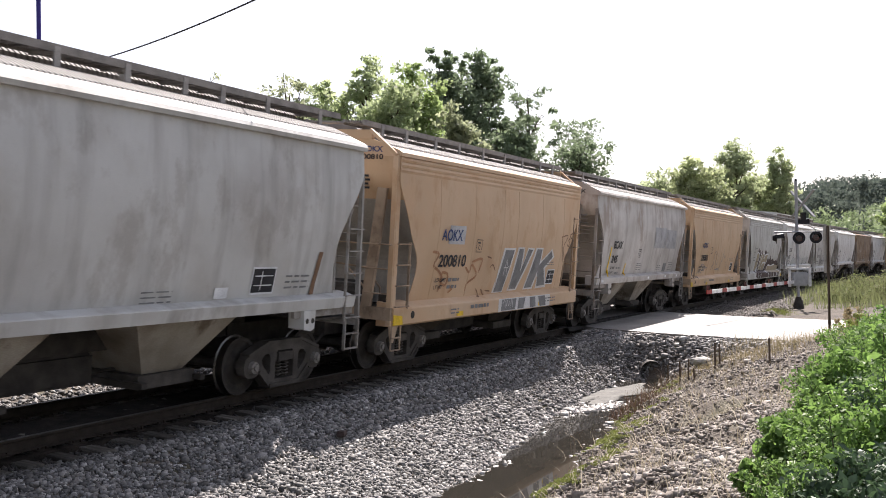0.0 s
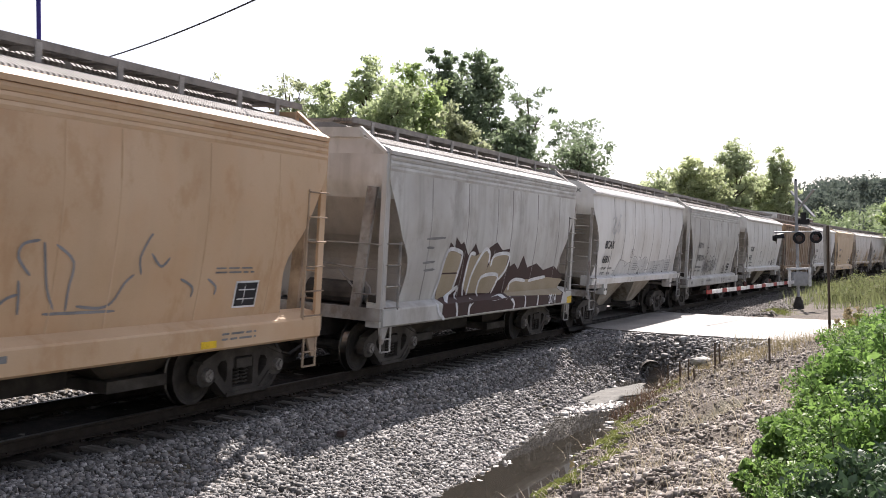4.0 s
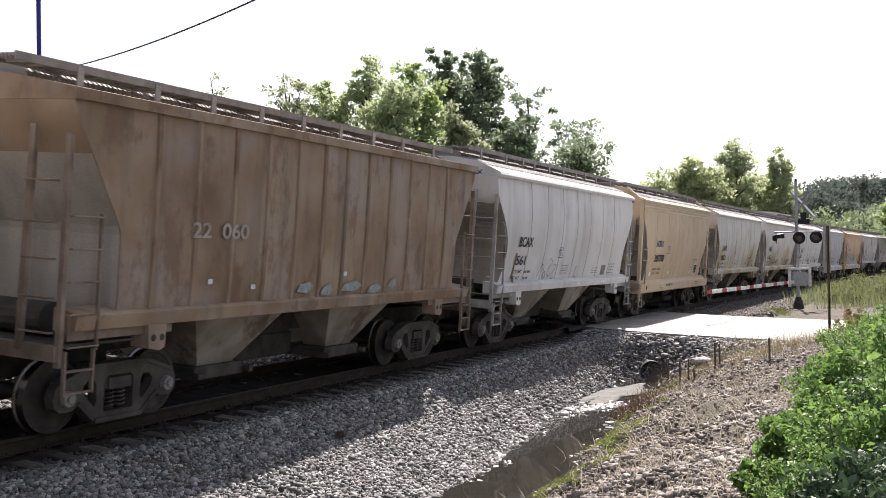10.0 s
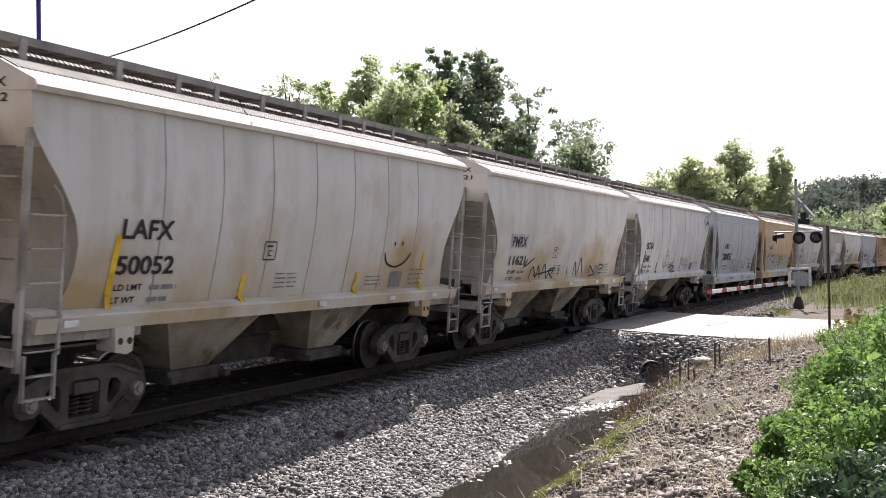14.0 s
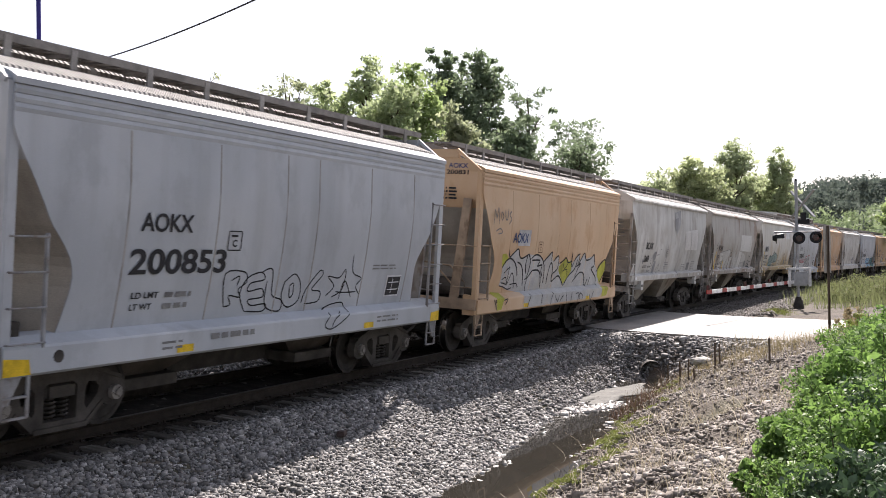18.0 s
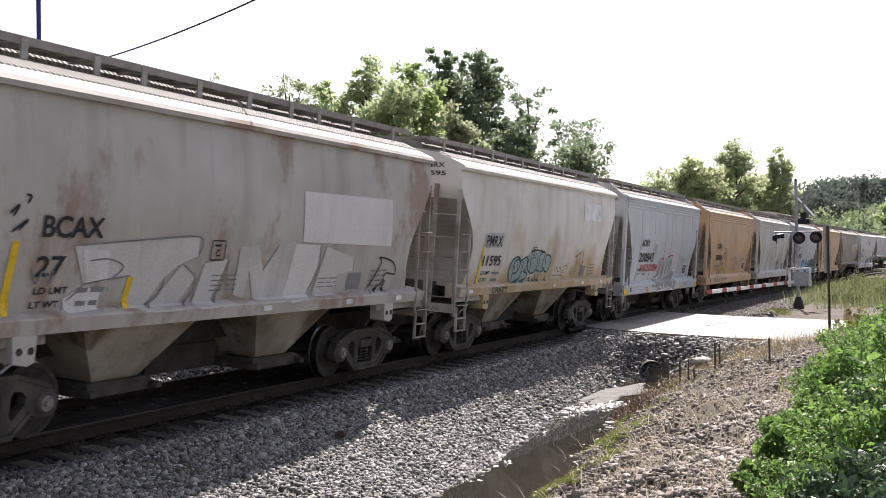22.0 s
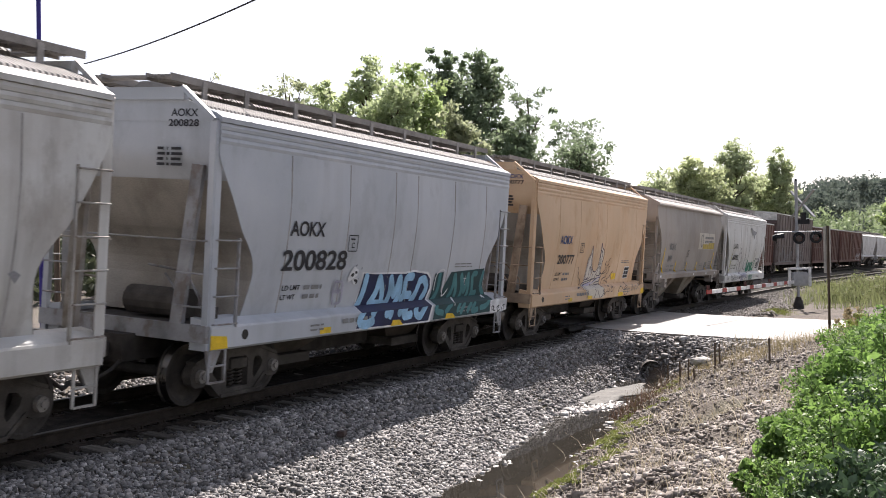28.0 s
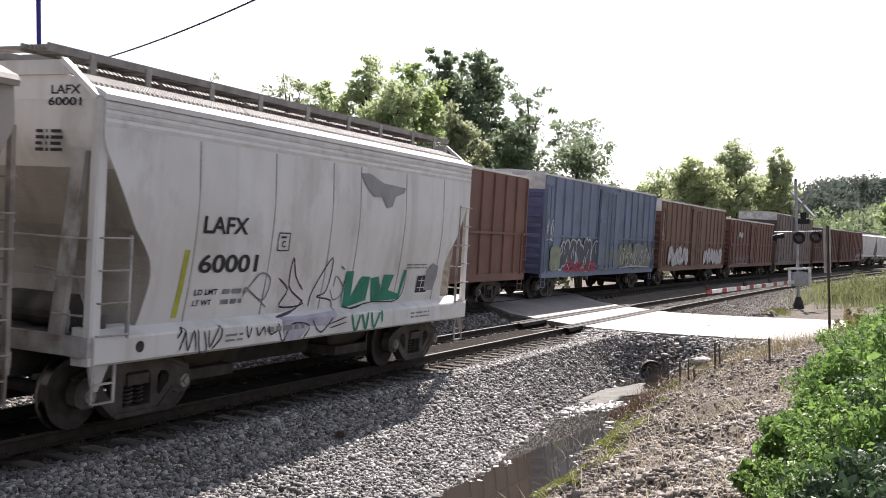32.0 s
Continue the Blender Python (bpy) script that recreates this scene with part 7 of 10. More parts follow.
def bubble(car, style, x0, x1, z0, z1, n, fill, line, seed, lw=0.035, inner=2, label="", jag=0.0):
    """A row of fat hand-sprayed letter shapes: broad strokes with an outline round them and a few thin lines over them."""
    rng = random.Random(seed)
    w = (x1 - x0) / n
    H = z1 - z0
    order = rng.sample(range(len(SKELETONS)), len(SKELETONS))
    fat = min(w * 0.46, H * 0.42)
    for k in range(n):
        sk = SKELETONS[order[k % len(order)]]
        lift, sq, lean = rng.uniform(-0.05, 0.05) * H, rng.uniform(0.9, 1.1), rng.uniform(-0.05, 0.25) * w
        lines = []
        for ln in sk:
            pts = []
            for a, b in ln:
                z = z0 + fat * 0.5 + (H - fat) * b * sq + lift + rng.uniform(-jag, jag) * H
                pts.append((x0 + w * k + fat * 0.4 + (w * 1.12 - fat * 0.8) * a + lean * b, min(z1, max(z0 + fat * 0.5, z))))
            if len(pts) == 2:
                pts.insert(1, ((pts[0][0] + pts[1][0]) / 2, (pts[0][1] + pts[1][1]) / 2))
            lines.append(pts)
        o = 0.0006 * (k % 4)
        if fill and line:
            strokes(car, style, lines, fat + lw * 2, line, label, "spray_letter", 0.006 + o)
        if fill:
            strokes(car, style, lines, fat, fill, label, "spray_fill", 0.0092 + o)
        elif line:
            edge = []
            for pts in lines:
                for s in (-0.42, 0.42):
                    q = []
                    for i, (a, b) in enumerate(pts):
                        d = Vector(pts[min(i + 1, len(pts) - 1)]) - Vector(pts[max(i - 1, 0)])
                        d = d.normalized() if d.length > 1e-6 else Vector((1, 0))
                        q.append((a - d.y * fat * s, b + d.x * fat * s))
                    edge.append(q)
            strokes(car, style, edge, lw, line, label)
        if fill and line and inner:
            thin = []
            for _ in range(inner):
                a, b = rng.uniform(0.2, 0.8), rng.uniform(0.15, 0.6)
                thin.append([(x0 + w * (k + a), z0 + H * b), (x0 + w * (k + a + rng.uniform(-.1, .2)), z0 + H * (b + 0.12)), (x0 + w * (k + a + rng.uniform(-.1, .25)), z0 + H * min(1, b + 0.3))])
            strokes(car, style, thin, lw * 0.7, line, label, "spray_line", 0.0135)


def tag(car, style, x0, x1, z0, z1, ink, seed, lw=0.025, n=7):
    """A quick one-colour scrawl: thin, leaning, half-joined letter shapes."""
    rng = random.Random(seed)
    n = max(2, int(n * 0.7))
    w, H = (x1 - x0) / n, z1 - z0
    lines = []
    for k in range(n):
        lift, sq, lean, fat = rng.uniform(0, 0.2), rng.uniform(0.6, 0.85), rng.uniform(0.0, 0.35), rng.uniform(0.8, 1.15)
        for ln in rng.choice(SKELETONS):
            lines.append([(x0 + w * (k + 0.05 + a * fat * 0.9 + lean * b) + rng.uniform(-0.05, 0.05) * w, z0 + H * (lift + b * sq + rng.uniform(-0.07, 0.07))) for a, b in ln])
    if rng.random() < 0.4:
        lines.append([(x0 + 0.1 * w, z0), ((x0 + x1) / 2, z0 + 0.05 * H), (x1 - 0.2 * w, z0 - 0.02 * H)])
    strokes(car, style, lines, lw, ink)


def bars(car, style, x0, x1, z0, rows_, ink, seed, hgt=0.035, gap=0.075):
    """Rows of small print that cannot be read, as plain bars."""
    rng = random.Random(seed)
    for r in range(rows_):
        x = x0
        bm = bmesh.new()
        while x < x1:
            e = min(x1, x + rng.uniform(0.12, 0.3))
            z = z0 - r * gap
            vs = [bm.verts.new(on_side(style, a, b, 0.012)) for a, b in ((x, z), (e, z), (e, z + hgt), (x, z + hgt))]
            bm.faces.new(vs)
            x = e + 0.05
        part("small_print", bm, ink, car)


def placard(car, style, x, z, ink):
    """Small framed plate outline."""
    w, h = 0.30, 0.27
    strokes(car, style, [[(x, z), (x + w * .5, z), (x + w, z)], [(x + w, z), (x + w, z + h * .5), (x + w, z + h)], [(x + w, z + h), (x + w * .5, z + h), (x, z + h)], [(x, z + h), (x, z + h * .5), (x, z)]], 0.018, ink, "", "stencil_frame")
    lettering(car, style, "C", x + 0.1, x + 0.2, z + 0.05, z + 0.15, ink, "single stencilled letter")
    bars(car, style, x + 0.06, x + 0.24, z + 0.19, 1, ink, 1, 0.03)


def stencil_box(car, style, x, z, w=0.5, h=0.34):
    """Black maintenance stencil with white lines."""
    patch(car, style, rect(x - 0.03, x + w + 0.03, z - 0.03, z + h + 0.03), INKWHITE, "stencil_edge", "white stencil border", 0.005)
    patch(car, style, rect(x, x + w, z, z + h), INK, "stencil_box", "black maintenance stencil", 0.009)
    for k in range(2):
        strokes(car, style, [[(x + 0.04, z + h * (0.3 + 0.4 * k)), (x + w / 2, z + h * (0.3 + 0.4 * k)), (x + w - 0.04, z + h * (0.3 + 0.4 * k))]], 0.018, INKWHITE, "", "stencil_line")
    strokes(car, style, [[(x + w * 0.4, z + 0.03), (x + w * 0.4, z + h / 2), (x + w * 0.4, z + h - 0.03)]], 0.018, INKWHITE, "", "stencil_line")


def stripe(car, style, x, z0, z1, ink=None, skew=0.06, w=0.10):
    patch(car, style, rect(x, x + w, z0, z1, skew), ink or YELLOW, "reflective_stripe", "yellow reflective stripe" if ink is None else "")


def marks_a(car, words, number, patched=False, ink=INK, big=False, num=INK, dx=0.0, covered=False):
    x = -3.47 + dx
    if patched:
        patch(car, "A", rect(x + 0.35, x + 1.15, 2.48, 2.87), INKPATCH, "paint_patch", "pale paint-out patch")
    lettering(car, "A", words, x, x + 1.0, 2.55, 2.79, ink)
    if number:
        lettering(car, "A", number, x - (0.12 if big else 0), x + (1.8 if big else 1.34), 2.0, 2.0 + (0.33 if big else 0.26), num)
    h = A_HALF
    end_lettering(car, h, words, -0.70, -1.18, 4.17, 4.28, ink)
    if number:
        end_lettering(car, h, number, -0.66, -1.20, 4.03, 4.13, INK)
    for r in range(4):
        bm = bmesh.new()
        for y0, y1 in ((-0.50, -0.64), (-0.67, -0.72), (-0.75, -0.95)):
            box(bm, -h - 0.035, -h - 0.03, y1 + 0.03 * (r % 2), y0, 3.47 + 0.075 * r, 3.51 + 0.075 * r)
        part("small_print", bm, INK, car)
    if words == "AOKX":
        for u in (-2.6, 2.35):
            patch(car, "A", rect(u, u + 0.34, 0.96, 1.06), YELLOW, "reflector", "yellow reflector strip")
    placard(car, "A", -1.68 + dx, 2.32, INKBROWN if covered else INK)
    if covered:
        return
    lettering(car, "A", "LD LMT", x, x + 0.5, 1.69, 1.77, INK)
    lettering(car, "A", "LT WT", x, x + 0.4, 1.54, 1.62, INK)
    bars(car, "A", x + 0.62, x + 1.15, 1.69, 1, INKGREY, 3, 0.07)
    bars(car, "A", x + 0.62, x + 1.1, 1.54, 1, INKGREY, 4, 0.07)
    stencil_box(car, "A", 3.25 + dx, 1.5)
    bars(car, "A", 2.7, 3.6, 2.05, 2, INKGREY, 5, 0.025, 0.06)
    bars(car, "A", -2.9, -2.5, 1.10, 2, INKGREY, 6, 0.03)
    bars(car, "A", -1.9, -0.9, 1.09, 1, INKGREY, 7, 0.08)
    bars(car, "A", 2.8, 3.6, 1.12, 2, INKGREY, 8, 0.03)
    bm = bmesh.new()
    tube(bm, [(-4.62, -1.605, 1.1), (-4.62, -1.620, 1.1)], 0.075, 12)
    part("sill_hole", bm, DARK, car)


def marks_b(car, words, number, patched=False, dx=0.0, ink=INK):
    x = -4.3 + dx
    if patched:
        patch(car, "B", rect(x - 0.08, x + 1.0, 2.42, 2.76), INKPATCH, "paint_patch", "pale paint-out patch")
    lettering(car, "B", words, x, x + 0.93, 2.45, 2.70, ink)
    if number:
        lettering(car, "B", number, x - 0.02, x - 0.02 + 0.21 * len(number), 2.0, 2.24, ink)
    h = B_HALF
    end_lettering(car, h, words, -0.60, -1.15, 4.10, 4.21, ink)
    if number:
        end_lettering(car, h, number, -0.58, -0.58 - 0.12 * len(number), 3.93, 4.03, ink)
    for r in range(6):
        bm = bmesh.new()
        z = 3.42 - 0.11 * r
        xe = -(h - float(np.interp(z, B_LEV, B_INS))) - 0.03
        box(bm, xe, xe + 0.004, -1.2, -0.75, z, z + 0.035)
        part("small_print", bm, INKGREY, car)
    placard(car, "B", -1.30 + dx, 2.18, INK)
    lettering(car, "B", "LD LMT", x, x + 0.5, 1.80, 1.88, ink)
    lettering(car, "B", "LT WT", x - 0.02, x + 0.4, 1.64, 1.72, ink)
    bars(car, "B", x + 0.65, x + 1.15, 1.80, 1, INKGREY, 3, 0.06)
    bars(car, "B", x + 0.65, x + 1.0, 1.64, 1, INKGREY, 4, 0.06)
    patch(car, "B", rect(2.85, 3.3, 1.64, 1.94), INKGREY, "stencil_box", "dark maintenance stencil")
    bars(car, "B", -0.9, -0.3, 1.95, 4, INKGREY, 5, 0.02, 0.07)
    bars(car, "B", 1.9, 2.5, 1.85, 3, INKGREY, 6, 0.02, 0.07)
    bars(car, "B", 3.6, 4.2, 1.95, 4, INKGREY, 7, 0.03, 0.09)
    for k, u in enumerate((-5.2, 0.2, 2.6, 4.4)):
        patch(car, "B", rect(u, u + 0.22, 1.42, 1.50), INKWHITE, "reflector", "white reflector plate")


C = [c for c, _ in cars]
INKSILVER = mat("ink_silver", (0.46, 0.465, 0.47), (0.40, 0.40, 0.405), (0.52, 0.525, 0.53), rough=0.55, scale=2.5, bump=0, blotch=(0.50, 0.44, 0.36), blotch_amount=0.4)
INKNAVY = mat("ink_navy", (0.018, 0.024, 0.07), rough=0.6, bump=0)
INKSEA = mat("ink_sea_teal", (0.06, 0.20, 0.215), (0.045, 0.165, 0.18), (0.085, 0.245, 0.26), rough=0.6, scale=2, bump=0)
INKMUSTARD = mat("ink_mustard", (0.50, 0.38, 0.10), rough=0.65, bump=0)
INKWORN = mat("ink_worn_pale", (0.40, 0.36, 0.32), rough=0.7, bump=0)
INKSCUFF = mat("ink_scuff", (0.30, 0.33, 0.32), (0.25, 0.24, 0.22), (0.38, 0.42, 0.42), rough=0.7, scale=9, bump=0)
INKHAZE = mat("ink_lilac_haze", (0.40, 0.39, 0.46), rough=0.65, bump=0)
INKPUTTY = mat("ink_putty", (0.58, 0.53, 0.45), (0.52, 0.47, 0.39), (0.62, 0.57, 0.50), rough=0.6, scale=1.5, bump=0)
INKPLUM = mat("ink_plum_black", (0.07, 0.05, 0.075), rough=0.6, bump=0)
INKASH = mat("ink_ash_grey", (0.27, 0.27, 0.28), (0.21, 0.21, 0.22), (0.33, 0.33, 0.34), rough=0.65, scale=3, bump=0)
INKPALETEAL = mat("ink_pale_teal", (0.29, 0.37, 0.36), (0.25, 0.33, 0.32), (0.36, 0.43, 0.41), rough=0.6, scale=2, bump=0)
INKDEEP = mat("ink_deep_teal", (0.02, 0.06, 0.065), rough=0.6, bump=0)
INKTANS = mat("ink_tan_letters", (0.36, 0.30, 0.21), (0.31, 0.255, 0.17), (0.40, 0.335, 0.25), rough=0.6, scale=1.5, bump=0)
INKDUST = mat("ink_pale_dust", (0.55, 0.54, 0.52), (0.49, 0.475, 0.455), (0.60, 0.59, 0.575), rough=0.6, scale=1.5, streak=0.25, bump=0)
INKOFF = mat("ink_off_white_patch", (0.68, 0.67, 0.65), (0.63, 0.62, 0.60), (0.72, 0.71, 0.70), rough=0.6, scale=1.2, streak=0.2, bump=0)
INKFOG = mat("ink_fog_grey", (0.53, 0.535, 0.53), (0.48, 0.485, 0.48), (0.58, 0.58, 0.575), rough=0.6, scale=1.5, streak=0.2, bump=0)
INKRUSTY = mat("ink_faded_brown", (0.42, 0.22, 0.12), rough=0.7, bump=0)
INKSLATE = mat("ink_slate", (0.36, 0.365, 0.375), rough=0.6, bump=0)
# first grey car
stencil_box(C[0], "B", 2.75, 1.68, 0.55, 0.36)
patch(C[0], "B", rect(1.9, 2.2, 1.62, 1.78), INKWHITE, "paint_patch")
bars(C[0], "B", 0.4, 1.0, 1.75, 3, INKGREY, 5, 0.02, 0.07)
bars(C[0], "B", 3.6, 4.3, 1.9, 3, INKGREY, 7, 0.03, 0.09)
stripe(C[0], "B", 4.35, 1.6, 2.3, INKBROWN, 0.1, 0.12)
# tan car with grey block letters
marks_a(C[1], "AOKX", "200810", True, INKBLUE)
for pts in ([(-0.32, 1.36), (0.32, 1.36), (0.72, 2.42), (-0.02, 2.42)], [(0.62, 1.38), (1.2, 1.38), (2.0, 2.42), (1.52, 2.44), (1.32, 2.0), (1.3, 2.44), (0.86, 2.44)], [(1.66, 1.38), (2.3, 1.38), (2.5, 1.72), (2.55, 1.38), (3.3, 1.40), (3.0, 1.9), (3.55, 2.2), (3.3, 2.42), (2.6, 2.1), (2.62, 2.44), (2.1, 2.44)],
            [(-0.3, 0.93), (3.2, 0.93), (3.2, 1.23), (-0.3, 1.23)]):
    area(C[1], "A", pts, INKOFF, "pale edge of sprayed letter", 0.006)
for pts in ([(-0.22, 1.38), (0.28, 1.38), (0.62, 2.37), (0.06, 2.37)], [(0.70, 1.42), (1.12, 1.42), (1.86, 2.38), (1.58, 2.40), (1.22, 1.82), (1.22, 2.40), (0.94, 2.40)], [(1.74, 1.42), (2.22, 1.42), (2.44, 1.84), (2.62, 1.44), (3.18, 1.46), (2.86, 1.92), (3.42, 2.2), (3.26, 2.36), (2.5, 2.0), (2.54, 2.40), (2.18, 2.40)],
            [(-0.15, 0.95), (0.75, 0.95), (0.8, 1.21), (-0.1, 1.21)], [(0.9, 0.95), (1.3, 0.95), (1.4, 1.21), (0.95, 1.21)], [(1.75, 0.95), (2.15, 0.95), (2.1, 1.21), (1.7, 1.21)], [(2.45, 0.95), (2.9, 0.95), (2.8, 1.21), (2.3, 1.21)]):
    area(C[1], "A", pts, INKGREY, "dark grey sprayed block letter", 0.010)
strokes(C[1], "A", [[(-0.05, 1.1), (0.05, 1.2), (0.1, 1.0)], [(0.15, 1.0), (0.2, 1.2), (0.3, 1.05), (0.35, 1.2)], [(0.4, 1.0), (0.5, 1.2), (0.55, 1.0)], [(0.15, 1.75), (0.25, 2.15), (0.35, 1.7)], [(0.1, 1.95), (0.3, 1.95), (0.42, 1.98)]], 0.02, INKOFF, off=0.014)
# grey car with blanked panels
marks_b(C[2], "BCAX", "245", dx=0.38)
stripe(C[2], "B", -4.25, 1.57, 2.5)
stripe(C[2], "B", -2.35, 1.57, 1.97)
patch(C[2], "B", rect(1.0, 2.65, 2.5, 3.25), INKSLATE, "paint_patch", "blue-grey paint-out panel")
patch(C[2], "B", rect(2.7, 4.2, 2.5, 3.2), INKSLATE, "paint_patch", "blue-grey paint-out panel")
# tan car with scrawls
marks_a(C[3], "AOKX", "200802", False, INKBLUE)
strokes(C[3], "A", [[(-3.69, 1.65), (-3.55, 1.71), (-3.3, 1.73), (-3.1, 1.77), (-2.9, 1.83), (-2.62, 1.8), (-2.41, 1.75)], [(-3.38, 1.51), (-3.3, 1.62), (-3.09, 1.63), (-2.88, 1.56), (-2.72, 1.62), (-2.53, 1.59), (-2.18, 1.68), (-1.9, 1.69)], [(-3.73, 1.43), (-3.6, 1.52), (-3.28, 1.46), (-3.13, 1.52), (-2.83, 1.44)], [(-3.58, 1.58), (-3.42, 1.6), (-3.27, 1.55)], [(-2.93, 1.7), (-2.65, 1.67), (-2.42, 1.68)], [(-3.24, 1.8), (-3.13, 1.84), (-2.96, 1.86)]], 0.032, INKASH, off=0.0060)
strokes(C[3], "A", [[(-0.56, 2.02), (-0.75, 2.22), (-0.71, 2.37), (-0.48, 2.42)], [(-0.71, 1.97), (-0.67, 1.76), (-0.65, 1.58)], [(-0.42, 2.4), (-0.37, 2.17), (-0.29, 1.86), (-0.15, 1.62)], [(-0.24, 2.37), (0.05, 2.17), (0.03, 1.85), (0.04, 1.59)], [(-0.96, 1.67), (-0.84, 1.77), (-0.7, 1.81)], [(-1.07, 1.57), (-0.95, 1.64)], [(-0.3, 1.57), (0.23, 1.56), (0.85, 1.55)], [(0.19, 1.64), (0.57, 1.6), (0.78, 1.67), (0.93, 1.89), (1.08, 2.0)], [(1.21, 2.0), (1.15, 2.22), (1.28, 2.47), (1.33, 2.52)], [(1.35, 2.27), (1.56, 2.1), (1.71, 2.22)], [(1.98, 1.93), (2.25, 1.81), (2.25, 1.67)], [(2.55, 1.92), (2.76, 1.8), (2.75, 1.69)]], 0.036, INKASH, off=0.0070)
strokes(C[3], "A", [[(-4.47, 1.34), (-4.22, 1.36), (-4.28, 1.29)], [(-4.04, 1.34), (-4.16, 1.27)], [(-3.82, 1.35), (-4.02, 1.26), (-3.65, 1.33)]], 0.030, INK, off=0.0080)
# off-white car with black flames
SOOT = mat("ink_maroon_black", (0.05, 0.024, 0.024), rough=0.6, bump=0)
lettering(C[4], "A", "2014", 3.5, 4.05, 0.98, 1.22, INKWHITE, "white sprayed year")
# white car with faint outline letters
marks_b(C[5], "BCAX", "681", dx=-0.1)
tag(C[5], "B", -3.9, -3.0, 2.9, 3.75, INKPATCH, 32, 0.05, 4)
# streaked grey car
marks_a(C[6], "NDYX", "298101", False, INKGREY, dx=-0.25, num=INKGREY)
bubble(C[6], "A", -2.4, 0.3, 1.35, 2.2, 5, None, INKGREY, 41, 0.05, 2)
tag(C[6], "A", 1.9, 3.4, 1.4, 1.85, INK, 42, 0.025, 6)
tag(C[6], "A", 1.2, 2.0, 0.98, 1.22, INKGREY, 43, 0.03, 3)
marks_b(C[7], "BCAX", "632")
# rusty ribbed car
lettering(C[8], "R", "22  060", -3.6, -2.35, 2.48, 2.70, INKWORN, "worn white number")
for a, b in ((-2.2, 1.75), (-0.9, 1.72), (0.4, 1.9), (-3.2, 1.85)):
    patch(C[8], "R", rect(a, a + 0.1, b, b + 0.07), INKWHITE, "paint_patch")
for a, b, w in ((-1.0, 1.72, 0.5), (-0.3, 1.66, 0.4), (0.35, 1.7, 0.7), (1.25, 1.64, 0.5), (2.0, 1.72, 0.35)):
    area(C[8], "R", [(a, b - 0.05), (a + w * 0.6, b - 0.08), (a + w, b + 0.02), (a + w * 0.7, b + 0.11), (a + 0.1, b + 0.06)], INKSCUFF, "pale blue-green scuff", 0.014)
marks_b(C[9], "BCAX", "561")
tag(C[9], "B", -2.7, -1.3, 1.6, 2.15, INKGREY, 51, 0.022, 6)
stripe(C[9], "B", -4.45, 1.58, 2.3, INKBROWN)
stripe(C[9], "B", 0.3, 1.58, 1.95, INKPATCH)
marks_a(C[10], "AOKX", "200788", False, INKBLUE, dx=-0.05)
for a in (-3.9, -2.9, -2.0, -1.2, 2.0, 2.4):
    patch(C[10], "A", rect(a, a + 0.22, 1.5, 1.62, 0.05), YELLOW if int(a * 10) % 3 else INKWHITE, "paint_patch")
marks_b(C[11], "LAFX", "50052")
stripe(C[11], "B", -4.45, 1.58, 2.5)
stripe(C[11], "B", -1.78, 1.56, 1.97)
stripe(C[11], "B", 1.5, 1.56, 1.95)
stripe(C[11], "B", 4.0, 1.56, 2.3)
strokes(C[11], "B", [[(2.45, 2.3), (2.6, 2.1), (2.95, 2.03), (3.3, 2.12), (3.5, 2.3)], [(2.8, 2.42), (2.8, 2.46), (2.8, 2.5)], [(3.1, 2.43), (3.1, 2.47), (3.1, 2.51)]], 0.04, INK, "black sprayed smiling mouth and eyes")
marks_b(C[12], "PMRX", "11621", True, dx=0.2)
marks_b(C[13], "BCAX", "548", dx=-0.06)
stripe(C[13], "B", -2.6, 1.58, 1.97, INKBROWN)
stripe(C[13], "B", -4.5, 1.58, 2.4, INKBROWN)
marks_a(C[14], "AOKX", "200853", False, INK, True, dx=0.1)
# tan car with the broad mural
marks_a(C[15], "AOKX", "", True, INKBLUE, covered=True)
end_lettering(C[15], A_HALF, "200831", -0.66, -1.20, 4.03, 4.13, INK)
strokes(C[15], "A", [[(-4.75, 2.95), (-4.7, 3.3), (-4.6, 3.1), (-4.5, 3.35), (-4.45, 2.95)], [(-4.35, 3.1), (-4.3, 3.25), (-4.2, 3.15), (-4.3, 3.05)], [(-4.1, 3.3), (-4.05, 3.1), (-3.95, 3.1), (-3.9, 3.35)], [(-3.7, 3.3), (-3.82, 3.2), (-3.7, 3.1), (-3.85, 2.98)], [(-4.6, 2.8), (-4.35, 2.87), (-4.2, 2.78), (-4.45, 2.74)]], 0.03, INKGREY)
marks_b(C[16], "BCAX", "260", dx=0.42)
marks_b(C[17], "BCAX", "27", dx=0.3)
stripe(C[17], "B", -4.45, 1.58, 2.4)
stripe(C[17], "B", -2.6, 1.58, 1.97)
marks_b(C[18], "PMRX", "11595", True)
patch(C[18], "B", rect(2.6, 4.2, 3.25, 3.75), INKWHITE, "paint_patch", "white paint-out panel")
lettering(C[18], "B", "CRAZY", -3.95, -3.0, 1.38, 1.52, INK, "black scrawled word on the sill")
stripe(C[18], "B", -4.5, 1.6, 2.5)
marks_a(C[19], "AOKX", "200843", False, INK, True)
lettering(C[19], "A", "WHY DUB KREW", -3.28, -0.9, 1.66, 1.92, INKRED, "red sprayed words")
marks_a(C[20], "AOKX", "200885", False, INK, dx=0.05)
# pale grey car
stencil_box(C[21], "A", 3.3, 1.42)
